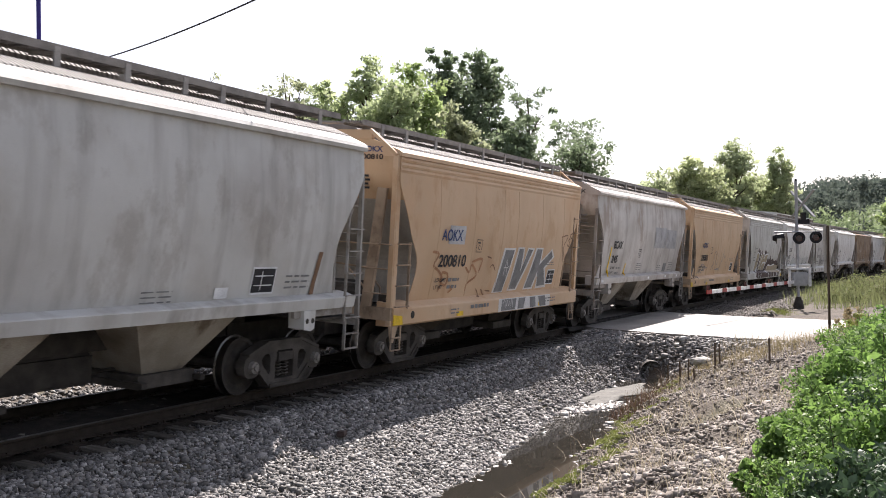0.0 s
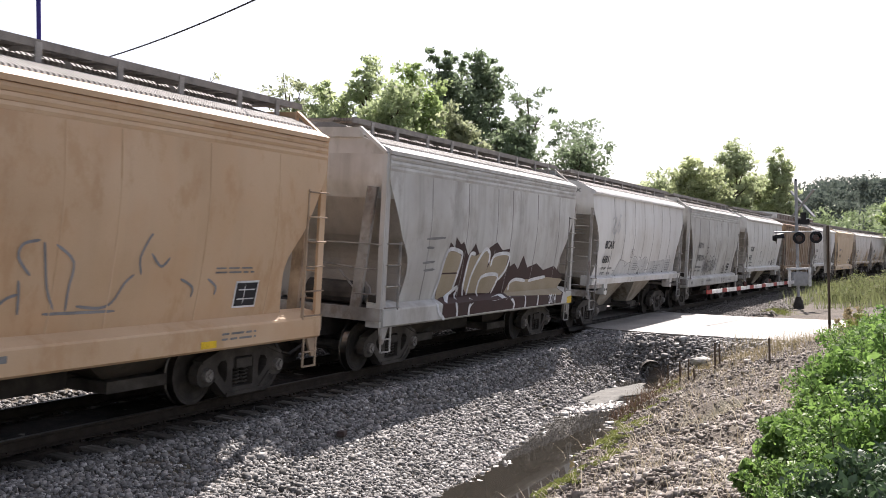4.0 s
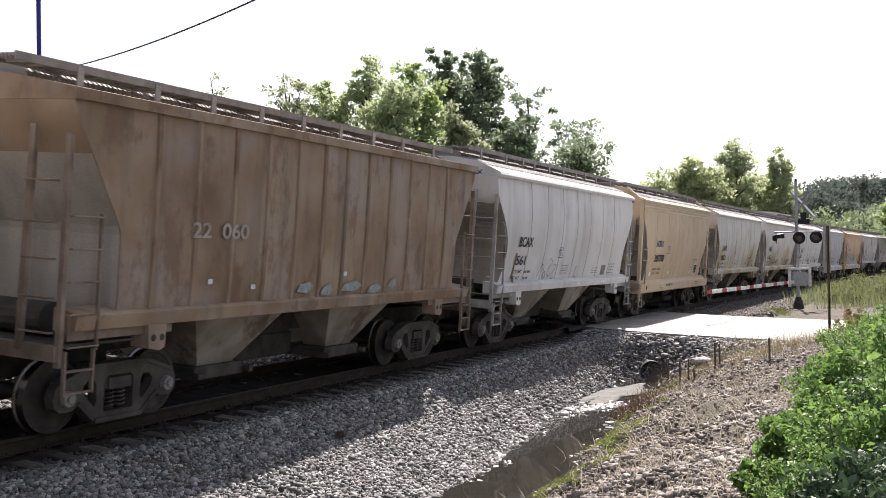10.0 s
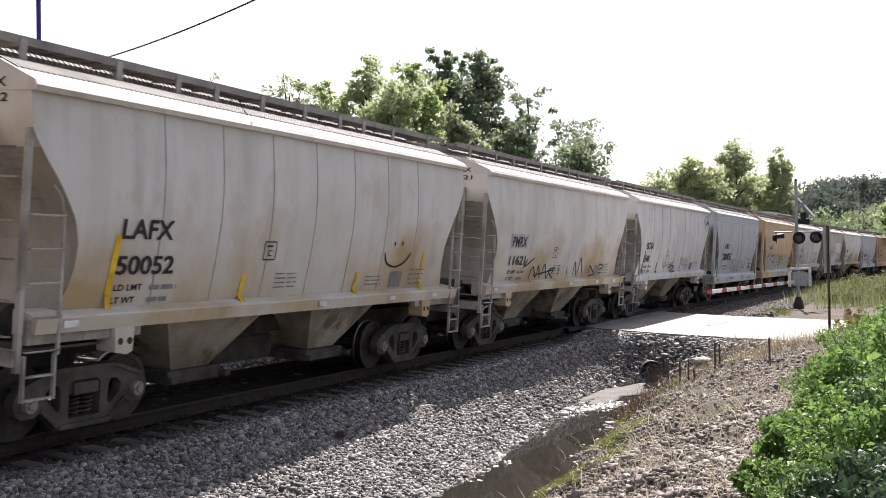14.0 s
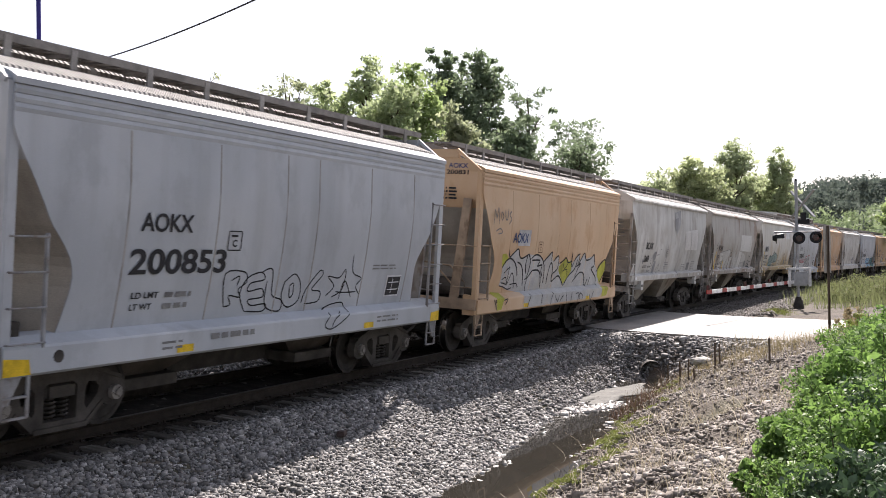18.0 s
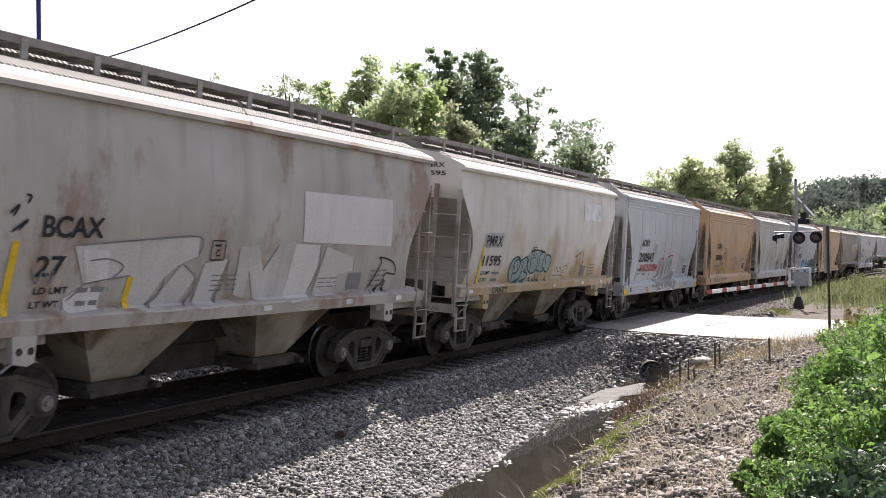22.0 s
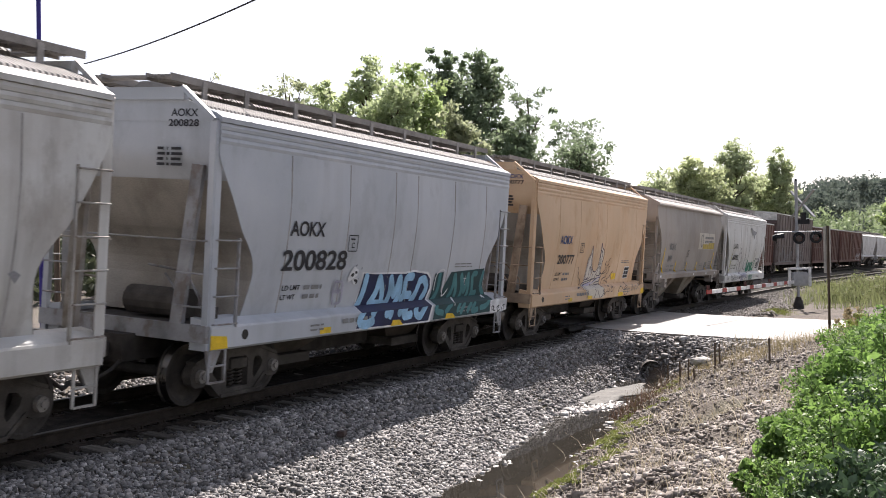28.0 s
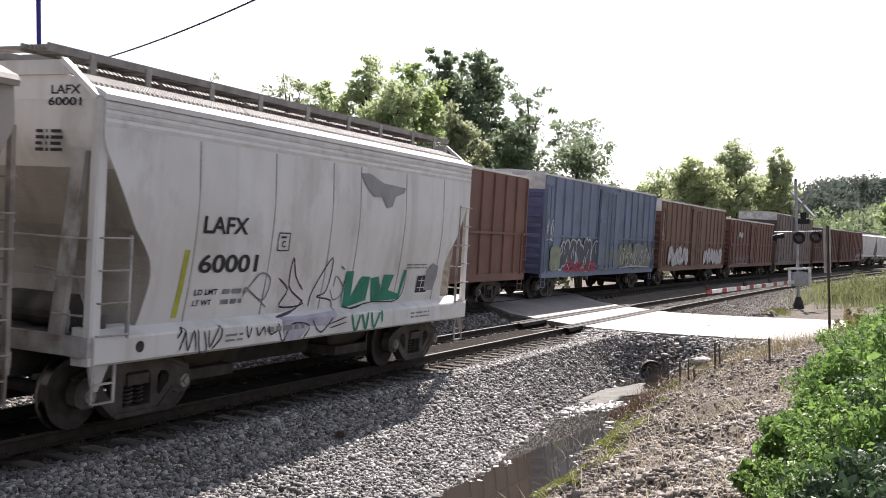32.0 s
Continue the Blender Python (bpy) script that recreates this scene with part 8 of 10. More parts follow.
# blue-grey car with blue bubble letters
marks_a(C[22], "AOKX", "200828", False, INK, True, dx=-0.1)
marks_a(C[23], "AOKX", "200777", False, INKBLUE)
marks_b(C[24], "BCAX", "210", ink=INKGREY, dx=0.5)
patch(C[24], "B", rect(1.1, 2.95, 2.5, 3.2), INKPUTTY, "company_panel", "white and yellow company panel")
patch(C[24], "B", rect(3.0, 4.2, 2.5, 3.2), INKPUTTY, "company_panel", "white and yellow company panel")
patch(C[24], "B", rect(1.9, 2.95, 2.52, 2.72), INKMUSTARD, "panel_band", "faded yellow band", 0.010)
patch(C[24], "B", rect(3.0, 4.18, 2.52, 2.80), INKMUSTARD, "panel_band", "faded yellow band", 0.010)
strokes(C[24], "B", [[(1.65 + 0.22 * math.cos(a), 2.86 + 0.25 * math.sin(a)) for a in np.linspace(0, 6.28, 13)]], 0.06, INKGREY, "grey ring emblem", off=0.012)
bars(C[24], "B", 2.2, 3.9, 2.95, 2, INKGREY, 181, 0.1, 0.17)
for a, b in ((-4.55, 2.5), (-2.45, 1.99), (-0.6, 1.96), (1.24, 1.96), (3.08, 1.96), (4.3, 2.4)):
    stripe(C[24], "B", a, 1.57, b)
# last white car with the peeled patch
marks_a(C[25], "LAFX", "60001", False, INK)
stripe(C[25], "A", -3.85, 1.4, 2.32, INKLIME)

# hand-sprayed letters and scrawls, car by car
area(C[17], "B", [(1.16, 3.26), (4.08, 3.27), (4.2, 2.41), (1.25, 2.46)], INKOFF, "off-white paint-out panel", 0.0060)
area(C[15], "A", [(-3.86, 1.95), (-3.63, 2.13), (-3.46, 2.21), (-3.05, 2.4), (-2.79, 2.17), (-2.29, 2.28), (-1.94, 2.25), (-1.46, 2.23), (-1.14, 2.11), (-0.59, 2.33), (-0.43, 2.08), (-0.04, 2.23), (0.1, 2.05), (0.44, 1.88), (1.05, 1.93), (1.41, 2.14), (1.75, 2.28), (1.77, 2.06), (2.15, 2.31), (2.46, 2.14), (3.12, 2.23), (3.43, 1.92), (3.79, 1.73), (4.21, 1.33), (3.75, 1.0), (0.36, 0.98), (-2.64, 0.94), (-2.55, 1.32), (-3.31, 1.4), (-3.86, 1.52), (-3.83, 1.72)], INKSILVER, "silver-grey sprayed mural letters", 0.0060)
area(C[15], "A", [(-4.0, 2.27), (-3.76, 2.29), (-3.58, 2.17), (-3.78, 2.01), (-3.9, 1.97)], INKLIME, "lime sprayed accent", 0.0070)
area(C[15], "A", [(0.11, 1.94), (0.61, 2.15), (1.12, 2.04), (1.25, 1.81), (0.77, 1.44), (0.17, 1.81)], INKLIME, "lime sprayed accent", 0.0080)
area(C[15], "A", [(3.72, 1.88), (4.34, 2.1), (4.53, 1.81), (4.24, 1.36), (3.77, 1.63)], INKLIME, "lime sprayed accent", 0.0090)
area(C[15], "A", [(-4.32, 1.38), (-3.79, 1.35), (-4.02, 0.98), (-4.28, 0.96)], INKLIME, "lime sprayed accent", 0.0100)
area(C[15], "A", [(3.97, 1.29), (4.63, 1.29), (4.39, 1.02), (3.89, 0.99)], INKLIME, "lime sprayed accent", 0.0110)
strokes(C[15], "A", [[(-3.89, 1.95), (-3.72, 2.11), (-3.48, 2.17), (-3.21, 2.1), (-2.97, 1.93), (-2.84, 1.73)], [(-3.62, 2.38), (-3.53, 2.21), (-3.32, 2.3), (-3.05, 2.4), (-2.92, 2.25), (-2.76, 2.17), (-2.52, 2.21), (-2.29, 2.28)], [(-2.29, 2.28), (-2.11, 2.09), (-2.13, 1.84), (-2.15, 1.66), (-1.84, 1.88)], [(-2.3, 1.78), (-2.4, 2.03), (-2.35, 2.25)], [(-2.97, 2.08), (-2.68, 1.99), (-2.47, 1.76), (-2.35, 1.48)], [(-2.07, 2.16), (-1.79, 2.26), (-1.42, 2.21), (-1.12, 2.04), (-0.95, 1.76), (-0.9, 1.51)], [(-2.02, 2.12), (-1.43, 2.11), (-1.55, 1.97), (-1.23, 1.99), (-1.23, 1.84), (-1.05, 1.69)], [(-1.87, 1.86), (-1.43, 1.85), (-1.17, 1.67), (-1.04, 1.37)], [(-1.13, 2.08), (-0.87, 2.21), (-0.59, 2.33), (-0.57, 2.1)]], 0.042, INK, off=0.0120)
strokes(C[15], "A", [[(-0.63, 1.48), (-0.66, 1.81), (-0.56, 2.05), (-0.37, 1.9), (-0.29, 1.54)], [(-0.38, 2.08), (-0.04, 2.23), (0.03, 1.89), (-0.27, 1.74), (-0.24, 1.54), (0.23, 1.68), (0.79, 1.39)], [(0.11, 2.02), (0.42, 2.1), (0.6, 2.18), (0.85, 2.04), (1.15, 2.09)], [(1.07, 2.34), (1.21, 1.92), (1.41, 2.14), (1.75, 2.28), (1.79, 2.0), (2.15, 2.31), (2.41, 2.11), (2.83, 2.14), (3.11, 2.26), (3.29, 1.95), (3.07, 1.83), (3.66, 1.57), (3.81, 1.32)], [(0.83, 1.41), (1.05, 1.65), (1.5, 1.86), (1.63, 2.14)], [(1.5, 1.47), (2.01, 1.74), (2.46, 1.67), (2.67, 1.31)], [(1.66, 1.63), (1.79, 1.86), (1.97, 2.0), (1.6, 1.92)], [(2.74, 1.33), (2.85, 1.48), (2.89, 1.54)], [(3.04, 1.35), (3.08, 1.53), (3.12, 1.59)]], 0.042, INK, off=0.0130)
strokes(C[15], "A", [[(3.58, 1.73), (3.89, 1.97), (4.34, 2.1), (4.43, 1.71), (4.16, 1.4)]], 0.042, INK, off=0.0140)
strokes(C[15], "A", [[(-3.78, 1.66), (-3.55, 1.71), (-3.4, 1.49)], [(-3.8, 1.59), (-3.61, 1.57), (-3.44, 1.54)], [(-3.44, 2.0), (-3.41, 1.53), (-3.23, 1.81), (-3.03, 1.67), (-2.92, 1.42)], [(-3.73, 1.8), (-3.58, 1.9), (-3.4, 1.96)], [(-3.22, 1.53), (-2.82, 1.55), (-2.66, 1.45)], [(-3.86, 1.52), (-3.58, 1.48), (-3.31, 1.42), (-3.06, 1.45)], [(-2.29, 1.64), (-2.14, 1.64), (-2.16, 1.48), (-2.11, 1.34)], [(-3.89, 1.19), (-3.65, 1.21), (-3.82, 1.08)], [(-4.49, 1.23), (-4.4, 1.11), (-4.31, 0.98)], [(-4.38, 1.21), (-4.32, 1.16), (-4.39, 1.15)], [(0.45, 2.02), (0.6, 1.88), (0.82, 1.99)], [(0.47, 1.8), (0.81, 1.85), (0.94, 1.66)]], 0.028, INK, off=0.0150)
strokes(C[15], "A", [[(-2.1, 1.28), (-2.22, 1.13), (-2.35, 0.96)], [(-1.29, 1.26), (-1.33, 1.12), (-1.34, 1.0)], [(-0.45, 1.28), (-0.59, 1.12), (-0.67, 0.95)], [(-0.33, 1.18), (-0.12, 1.01), (0.0, 1.18)], [(0.07, 1.0), (0.2, 1.09), (0.34, 1.16)], [(0.62, 1.25), (0.6, 1.1), (0.62, 0.92)], [(1.06, 1.23), (1.02, 1.07), (0.99, 0.92)], [(1.39, 1.16), (1.67, 1.17), (1.58, 0.95)], [(1.81, 0.97), (1.73, 1.17), (2.02, 1.1), (1.98, 0.96)], [(2.44, 1.16), (2.45, 1.07), (2.46, 0.98)], [(2.69, 1.12), (2.77, 0.93), (3.06, 1.19)]], 0.030, INK, off=0.0160)
area(C[22], "A", [(-1.14, 1.95), (-0.8, 1.93), (-0.18, 1.93), (0.53, 1.93), (0.85, 1.96), (1.51, 1.91), (1.68, 1.79), (1.77, 1.58), (1.46, 0.92), (0.57, 0.92), (-1.48, 0.94), (-1.23, 1.35), (-1.18, 1.59)], INKWHITE, "white edge of blue sprayed letters", 0.0060)
area(C[22], "A", [(-1.08, 1.92), (-0.65, 1.9), (0.51, 1.89), (0.86, 1.92), (1.45, 1.87), (1.63, 1.77), (1.7, 1.58), (1.39, 0.95), (0.39, 0.95), (-1.44, 0.97), (-1.2, 1.35), (-1.13, 1.57)], INKNAVY, "dark blue ground of sprayed letters", 0.0070)
strokes(C[22], "A", [[(1.88, 1.51), (1.9, 1.86), (2.25, 1.92), (2.31, 1.4), (2.56, 1.54)], [(2.82, 1.35), (2.65, 1.27), (2.61, 1.19)], [(4.28, 1.31), (4.41, 1.33), (4.34, 1.29)]], 0.035, INKWHITE, off=0.0160)
area(C[22], "A", [(4.54, 1.23), (5.55, 1.25), (5.52, 0.97), (4.53, 0.93)], INKWHITE, "small white sprayed plate", 0.0170)
strokes(C[22], "A", [[(4.64, 0.99), (4.65, 1.09), (4.78, 1.06), (4.69, 1.01), (4.84, 0.98)], [(4.93, 1.05), (5.07, 1.09), (4.95, 0.96), (5.13, 0.99)], [(5.22, 1.05), (5.21, 0.96)], [(5.27, 1.08), (5.42, 1.09)], [(5.34, 1.07), (5.33, 0.97)]], 0.030, INK, off=0.0180)
area(C[22], "A", [(-1.59, 1.94), (-1.47, 2.06), (-1.3, 1.98), (-1.34, 1.88), (-1.45, 1.84), (-1.59, 1.78), (-1.63, 1.85)], INKWHITE, "white paint splash", 0.0190)
area(C[22], "A", [(-1.49, 1.82), (-1.32, 1.86), (-1.29, 1.73), (-1.42, 1.74)], INKWHITE, "white paint splash", 0.0200)
strokes(C[22], "A", [[(-1.55, 1.89), (-1.47, 1.92), (-1.5, 1.87)], [(-1.42, 1.81), (-1.32, 1.79), (-1.34, 1.74)], [(-1.42, 2.07), (-1.4, 2.06)], [(-1.22, 2.02), (-1.2, 2.01)], [(-1.27, 1.84), (-1.26, 1.83)], [(-1.43, 1.95), (-1.35, 1.94)]], 0.045, INK, off=0.0210)
area(C[22], "A", [(-0.2, 0.94), (-0.12, 1.05), (0.15, 1.04), (0.29, 0.94)], YELLOW, "yellow reflector showing through paint", 0.0220)
area(C[22], "A", [(2.15, 0.94), (2.21, 1.05), (2.51, 1.04), (2.65, 0.94)], YELLOW, "yellow reflector showing through paint", 0.0230)
strokes(C[22], "A", [[(-2.01, 1.4), (-2.05, 1.76), (-1.92, 1.79), (-1.78, 1.75), (-1.75, 1.45), (-1.95, 1.42)], [(-1.95, 1.76), (-1.89, 1.59), (-1.84, 1.66)], [(-2.08, 1.6), (-1.96, 1.63), (-1.75, 1.65)]], 0.050, INKHAZE, off=0.0240)
area(C[22], "A", [(1.83, 1.87), (2.21, 1.9), (2.25, 1.47), (2.59, 1.89), (4.33, 1.95), (4.4, 1.52), (4.7, 1.31), (4.55, 0.97), (1.59, 0.95), (1.82, 1.49)], INKDEEP, "dark ground of teal sprayed letters", 0.0100)
strokes(C[22], "A", [[(-0.97, 1.85), (-1.01, 1.58), (-1.14, 1.32), (-1.34, 1.1), (-1.14, 1.02), (-0.88, 1.07)], [(-0.86, 1.21), (-0.55, 1.53), (-0.48, 1.82)], [(-0.46, 1.82), (-0.28, 1.51), (-0.36, 1.17)], [(-0.58, 1.35), (-0.4, 1.34), (-0.22, 1.34)], [(-0.22, 1.14), (0.0, 1.5), (-0.04, 1.81)], [(-0.03, 1.8), (0.19, 1.49), (0.3, 1.8)], [(0.33, 1.8), (0.39, 1.48), (0.14, 1.17)], [(0.83, 1.83), (0.58, 1.79), (0.58, 1.47), (0.31, 1.12), (0.6, 1.11)], [(0.6, 1.47), (0.72, 1.47), (0.84, 1.47)], [(1.17, 1.74), (1.07, 1.48), (0.8, 1.18), (0.99, 1.06), (1.18, 1.2), (1.51, 1.54), (1.36, 1.76), (1.18, 1.74)]], 0.165, INKCYAN, off=0.0120)
strokes(C[22], "A", [[(2.06, 1.83), (2.05, 1.48), (1.72, 1.16), (2.03, 1.07)], [(2.21, 1.09), (2.75, 1.45), (2.79, 1.81)], [(2.82, 1.81), (2.98, 1.44), (2.78, 1.09)], [(2.95, 1.05), (3.27, 1.42), (3.14, 1.81)], [(3.15, 1.81), (3.42, 1.46), (3.48, 1.82)], [(3.49, 1.82), (3.61, 1.41), (3.3, 1.06)], [(3.92, 1.84), (3.73, 1.79), (3.84, 1.4), (3.53, 1.06), (3.8, 1.06)], [(3.87, 1.4), (3.95, 1.4), (4.04, 1.41)], [(4.29, 1.85), (4.26, 1.57), (4.51, 1.32), (4.31, 1.13), (4.0, 1.09)]], 0.130, INKSEA, off=0.0130)
area(C[23], "A", [(-0.79, 2.08), (-0.49, 2.45), (-0.32, 1.89), (0.03, 1.72), (0.3, 1.86), (0.36, 2.54), (0.66, 2.35), (0.64, 1.75), (0.75, 1.63), (0.73, 1.4), (0.73, 1.16), (0.69, 0.96), (-0.25, 0.96), (-0.84, 1.0), (-1.1, 1.26), (-0.85, 1.46)], INKPUTTY, "pale putty-coloured sprayed ground", 0.0060)
strokes(C[23], "A", [[(-0.81, 1.48), (-0.79, 2.08), (-0.61, 2.28), (-0.48, 2.52), (-0.39, 2.1), (-0.25, 1.86), (0.02, 1.74), (0.25, 1.82), (0.32, 2.1), (0.35, 2.61), (0.43, 2.48), (0.71, 2.36), (0.67, 2.09), (0.57, 1.91), (0.64, 1.73), (0.8, 1.65)], [(-0.86, 1.5), (-0.71, 1.52), (-0.49, 1.53), (-0.28, 1.61), (-0.31, 1.75), (-0.51, 1.92), (-0.46, 1.62), (-0.55, 1.57), (-0.72, 1.54), (-0.73, 2.01), (-0.5, 2.31), (-0.45, 2.04), (-0.28, 1.79), (-0.06, 1.6), (-0.24, 1.44), (-0.85, 1.36), (-0.86, 1.21), (-0.69, 0.96)], [(-1.05, 1.31), (-0.91, 1.42), (-0.11, 1.51), (0.22, 1.55), (0.18, 1.62), (0.32, 1.76), (0.39, 2.02), (0.36, 2.39), (0.55, 2.26), (0.47, 2.02), (0.5, 1.76), (0.67, 1.64), (0.31, 1.62)]], 0.030, INKPLUM, off=0.0070)
strokes(C[23], "A", [[(-0.01, 1.39), (0.23, 1.51), (0.69, 1.56), (0.67, 1.45), (0.26, 1.41), (0.26, 1.34), (0.69, 1.35), (0.64, 1.2), (0.71, 1.09), (0.4, 0.95)], [(-0.01, 1.38), (0.07, 1.21), (0.34, 0.95)], [(-0.13, 1.4), (-0.23, 1.26), (-0.08, 1.19), (-0.12, 1.08), (-0.3, 0.94)], [(-1.03, 1.33), (-1.1, 1.25), (-0.97, 1.22), (-0.98, 1.13), (-0.91, 1.07), (-0.93, 0.99)]], 0.030, INKPLUM, off=0.0080)
strokes(C[23], "A", [[(0.8, 1.65), (0.71, 1.48), (0.74, 1.39), (0.8, 1.26), (0.73, 1.16), (0.81, 1.12), (0.71, 1.01), (0.84, 1.07), (1.04, 1.14), (1.27, 1.12), (1.32, 1.23), (1.3, 1.28), (1.51, 1.27), (1.45, 1.14), (1.57, 1.11), (1.64, 1.25), (1.78, 1.26), (1.75, 1.14)], [(0.69, 1.68), (0.82, 1.67), (1.12, 1.81), (1.06, 1.95), (0.97, 1.95), (1.12, 2.07)], [(0.77, 1.65), (1.23, 1.73), (1.22, 1.89), (1.38, 1.97), (1.33, 2.05), (1.45, 2.16)], [(0.92, 1.34), (0.94, 1.47), (1.08, 1.54), (1.31, 1.57), (1.31, 1.65), (1.49, 1.76), (1.43, 1.87), (1.55, 1.88)], [(1.17, 1.46), (1.34, 1.45), (1.6, 1.37), (1.45, 1.48), (1.67, 1.55), (1.83, 1.67), (1.99, 1.75)], [(1.24, 1.29), (1.21, 1.34), (1.17, 1.44)]], 0.022, INK, off=0.0090)
strokes(C[23], "A", [[(-1.6, 1.9), (-1.53, 1.86), (-1.55, 1.77), (-1.45, 1.73), (-1.44, 1.61), (-1.31, 1.58)], [(-1.31, 1.58), (-1.18, 1.5), (-1.12, 1.41), (-1.23, 1.39)], [(-1.55, 1.29), (-1.33, 1.31), (-1.23, 1.27), (-1.26, 1.21)], [(-1.64, 1.15), (-1.62, 1.09), (-1.58, 1.15)], [(-1.51, 1.16), (-1.49, 1.08), (-1.45, 1.14)], [(-1.39, 1.13), (-1.23, 1.13), (-1.07, 1.13)], [(2.22, 1.0), (2.4, 1.2), (2.62, 1.25), (2.79, 1.15)], [(2.92, 0.97), (3.0, 1.2), (3.34, 1.23), (3.32, 1.01), (3.07, 0.94), (2.91, 1.08), (3.23, 1.19)], [(3.33, 1.32), (3.49, 1.36), (3.33, 1.27)]], 0.022, INK, off=0.0100)
strokes(C[23], "A", [[(-0.53, 1.34), (0.01, 1.41), (0.68, 1.6)], [(-0.85, 1.34), (-0.46, 1.39), (-0.09, 1.44)]], 0.030, INKLILAC, off=0.0110)
area(C[23], "A", [(1.84, 1.66), (2.31, 1.67), (2.38, 1.47), (1.95, 1.46)], YELLOW, "yellow paint patch", 0.0120)
area(C[23], "A", [(-0.89, 1.07), (-0.44, 1.05), (-0.44, 0.95), (-0.86, 0.96)], YELLOW, "yellow reflector strip", 0.0130)
area(C[23], "A", [(2.25, 1.04), (2.8, 1.05), (2.79, 0.94), (2.28, 0.94)], YELLOW, "yellow reflector strip", 0.0140)
strokes(C[23], "A", [[(3.8, 1.28), (3.79, 1.06), (4.03, 1.29), (3.99, 1.07)], [(4.13, 1.27), (4.15, 1.08), (4.36, 1.28)], [(4.4, 1.27), (4.41, 1.09), (4.76, 1.28), (4.71, 1.09)]], 0.025, INKGREY, off=0.0150)
area(C[19], "A", [(-0.79, 1.92), (-0.4, 2.06), (-0.03, 2.1), (0.51, 2.17), (1.19, 2.19), (1.35, 1.97), (1.26, 1.73), (1.86, 1.61), (1.99, 1.41), (1.79, 1.32), (1.66, 1.1), (1.4, 0.92), (-0.19, 0.95), (-1.33, 0.95), (-1.44, 1.31), (-1.27, 1.47), (-0.9, 1.49), (-0.89, 1.79)], INKASH, "grey sprayed bubble letters", 0.0060)
strokes(C[19], "A", [[(-0.84, 1.95), (-0.48, 2.09), (-0.11, 2.13)], [(0.43, 2.17), (0.75, 2.21), (1.18, 2.22), (1.34, 1.97)], [(-0.74, 1.98), (-0.4, 2.08), (-0.03, 2.12)]], 0.050, INKRED, off=0.0070)
strokes(C[19], "A", [[(-0.86, 1.36), (-0.87, 1.7), (-0.6, 2.02), (-0.38, 2.02), (-0.36, 1.6), (-0.53, 1.56)], [(-0.82, 1.36), (-0.28, 1.46), (-0.23, 1.55), (-0.38, 1.86), (-0.17, 2.06), (0.11, 2.03), (0.22, 1.8), (0.13, 1.4), (0.45, 1.38)], [(0.53, 1.38), (0.3, 1.57), (0.32, 2.01), (0.58, 2.1), (0.67, 1.7), (0.52, 1.42), (0.85, 1.55)], [(1.0, 1.5), (0.73, 1.89), (0.95, 2.12), (1.22, 2.12), (1.3, 1.87), (0.98, 1.55)], [(1.12, 1.4), (1.3, 1.63), (1.75, 1.64), (1.95, 1.51), (1.79, 1.32), (1.7, 1.14), (1.4, 0.92)], [(-1.36, 1.34), (-1.19, 1.44), (-0.88, 1.32), (-0.55, 1.23), (-0.62, 1.39)], [(-1.38, 1.31), (-1.39, 0.96), (-1.07, 1.1), (-0.64, 1.07), (-0.3, 0.95), (-0.25, 1.25), (-0.06, 1.38)]], 0.036, INKWHITE, off=0.0080)
strokes(C[19], "A", [[(-0.3, 0.95), (-0.12, 1.05), (0.05, 0.95), (0.44, 1.34)], [(0.12, 0.97), (0.52, 1.05), (1.04, 0.97), (1.22, 1.34)], [(1.08, 0.97), (1.15, 1.18), (1.5, 1.33)], [(-1.32, 0.93), (-0.19, 0.95), (1.4, 0.92)]], 0.036, INKWHITE, off=0.0090)
area(C[18], "B", [(-2.58, 1.65), (-2.67, 1.99), (-2.52, 2.16), (-2.26, 2.21), (-1.89, 2.16), (-1.57, 2.22), (-1.48, 2.29), (-0.93, 2.31), (-0.61, 2.36), (-0.24, 2.29), (0.15, 2.19), (0.2, 1.95), (-0.06, 1.81), (-0.49, 1.77), (-0.83, 1.8), (-1.29, 1.74), (-1.57, 1.56), (-2.57, 1.56)], INKPALETEAL, "pale teal sprayed bubble letters", 0.0060)
strokes(C[18], "B", [[(-1.9, 1.98), (-2.03, 2.16), (-2.3, 2.2), (-2.53, 2.08), (-2.62, 1.82), (-2.48, 1.61), (-2.34, 1.57), (-1.87, 1.67), (-1.79, 1.85)], [(-2.36, 1.86), (-2.36, 2.07), (-2.1, 2.14), (-1.98, 1.98), (-2.14, 1.81), (-2.34, 1.8), (-2.36, 1.65)], [(-1.95, 2.11), (-1.57, 2.2), (-1.51, 1.93), (-1.64, 1.84), (-1.39, 1.79), (-1.42, 1.66), (-2.02, 1.56)], [(-1.77, 1.8), (-1.77, 2.02), (-1.73, 2.11)], [(-1.45, 2.2), (-1.44, 1.93), (-1.07, 1.78), (-0.79, 1.92), (-0.83, 2.24)], [(-1.3, 2.2), (-1.26, 2.02), (-1.23, 1.88)], [(-0.64, 1.96), (-0.67, 2.27), (-0.34, 2.31), (-0.4, 2.0), (-0.22, 1.86), (-0.51, 1.82), (-0.78, 1.87)], [(-0.14, 2.0), (-0.23, 2.24), (0.1, 2.22), (0.21, 2.05), (0.03, 1.8), (-0.28, 1.91)]], 0.045, INKDEEP, off=0.0070)
strokes(C[18], "B", [[(-1.38, 2.33), (-1.03, 2.37), (-0.61, 2.36), (-0.34, 2.31)]], 0.045, INKDEEP, off=0.0080)
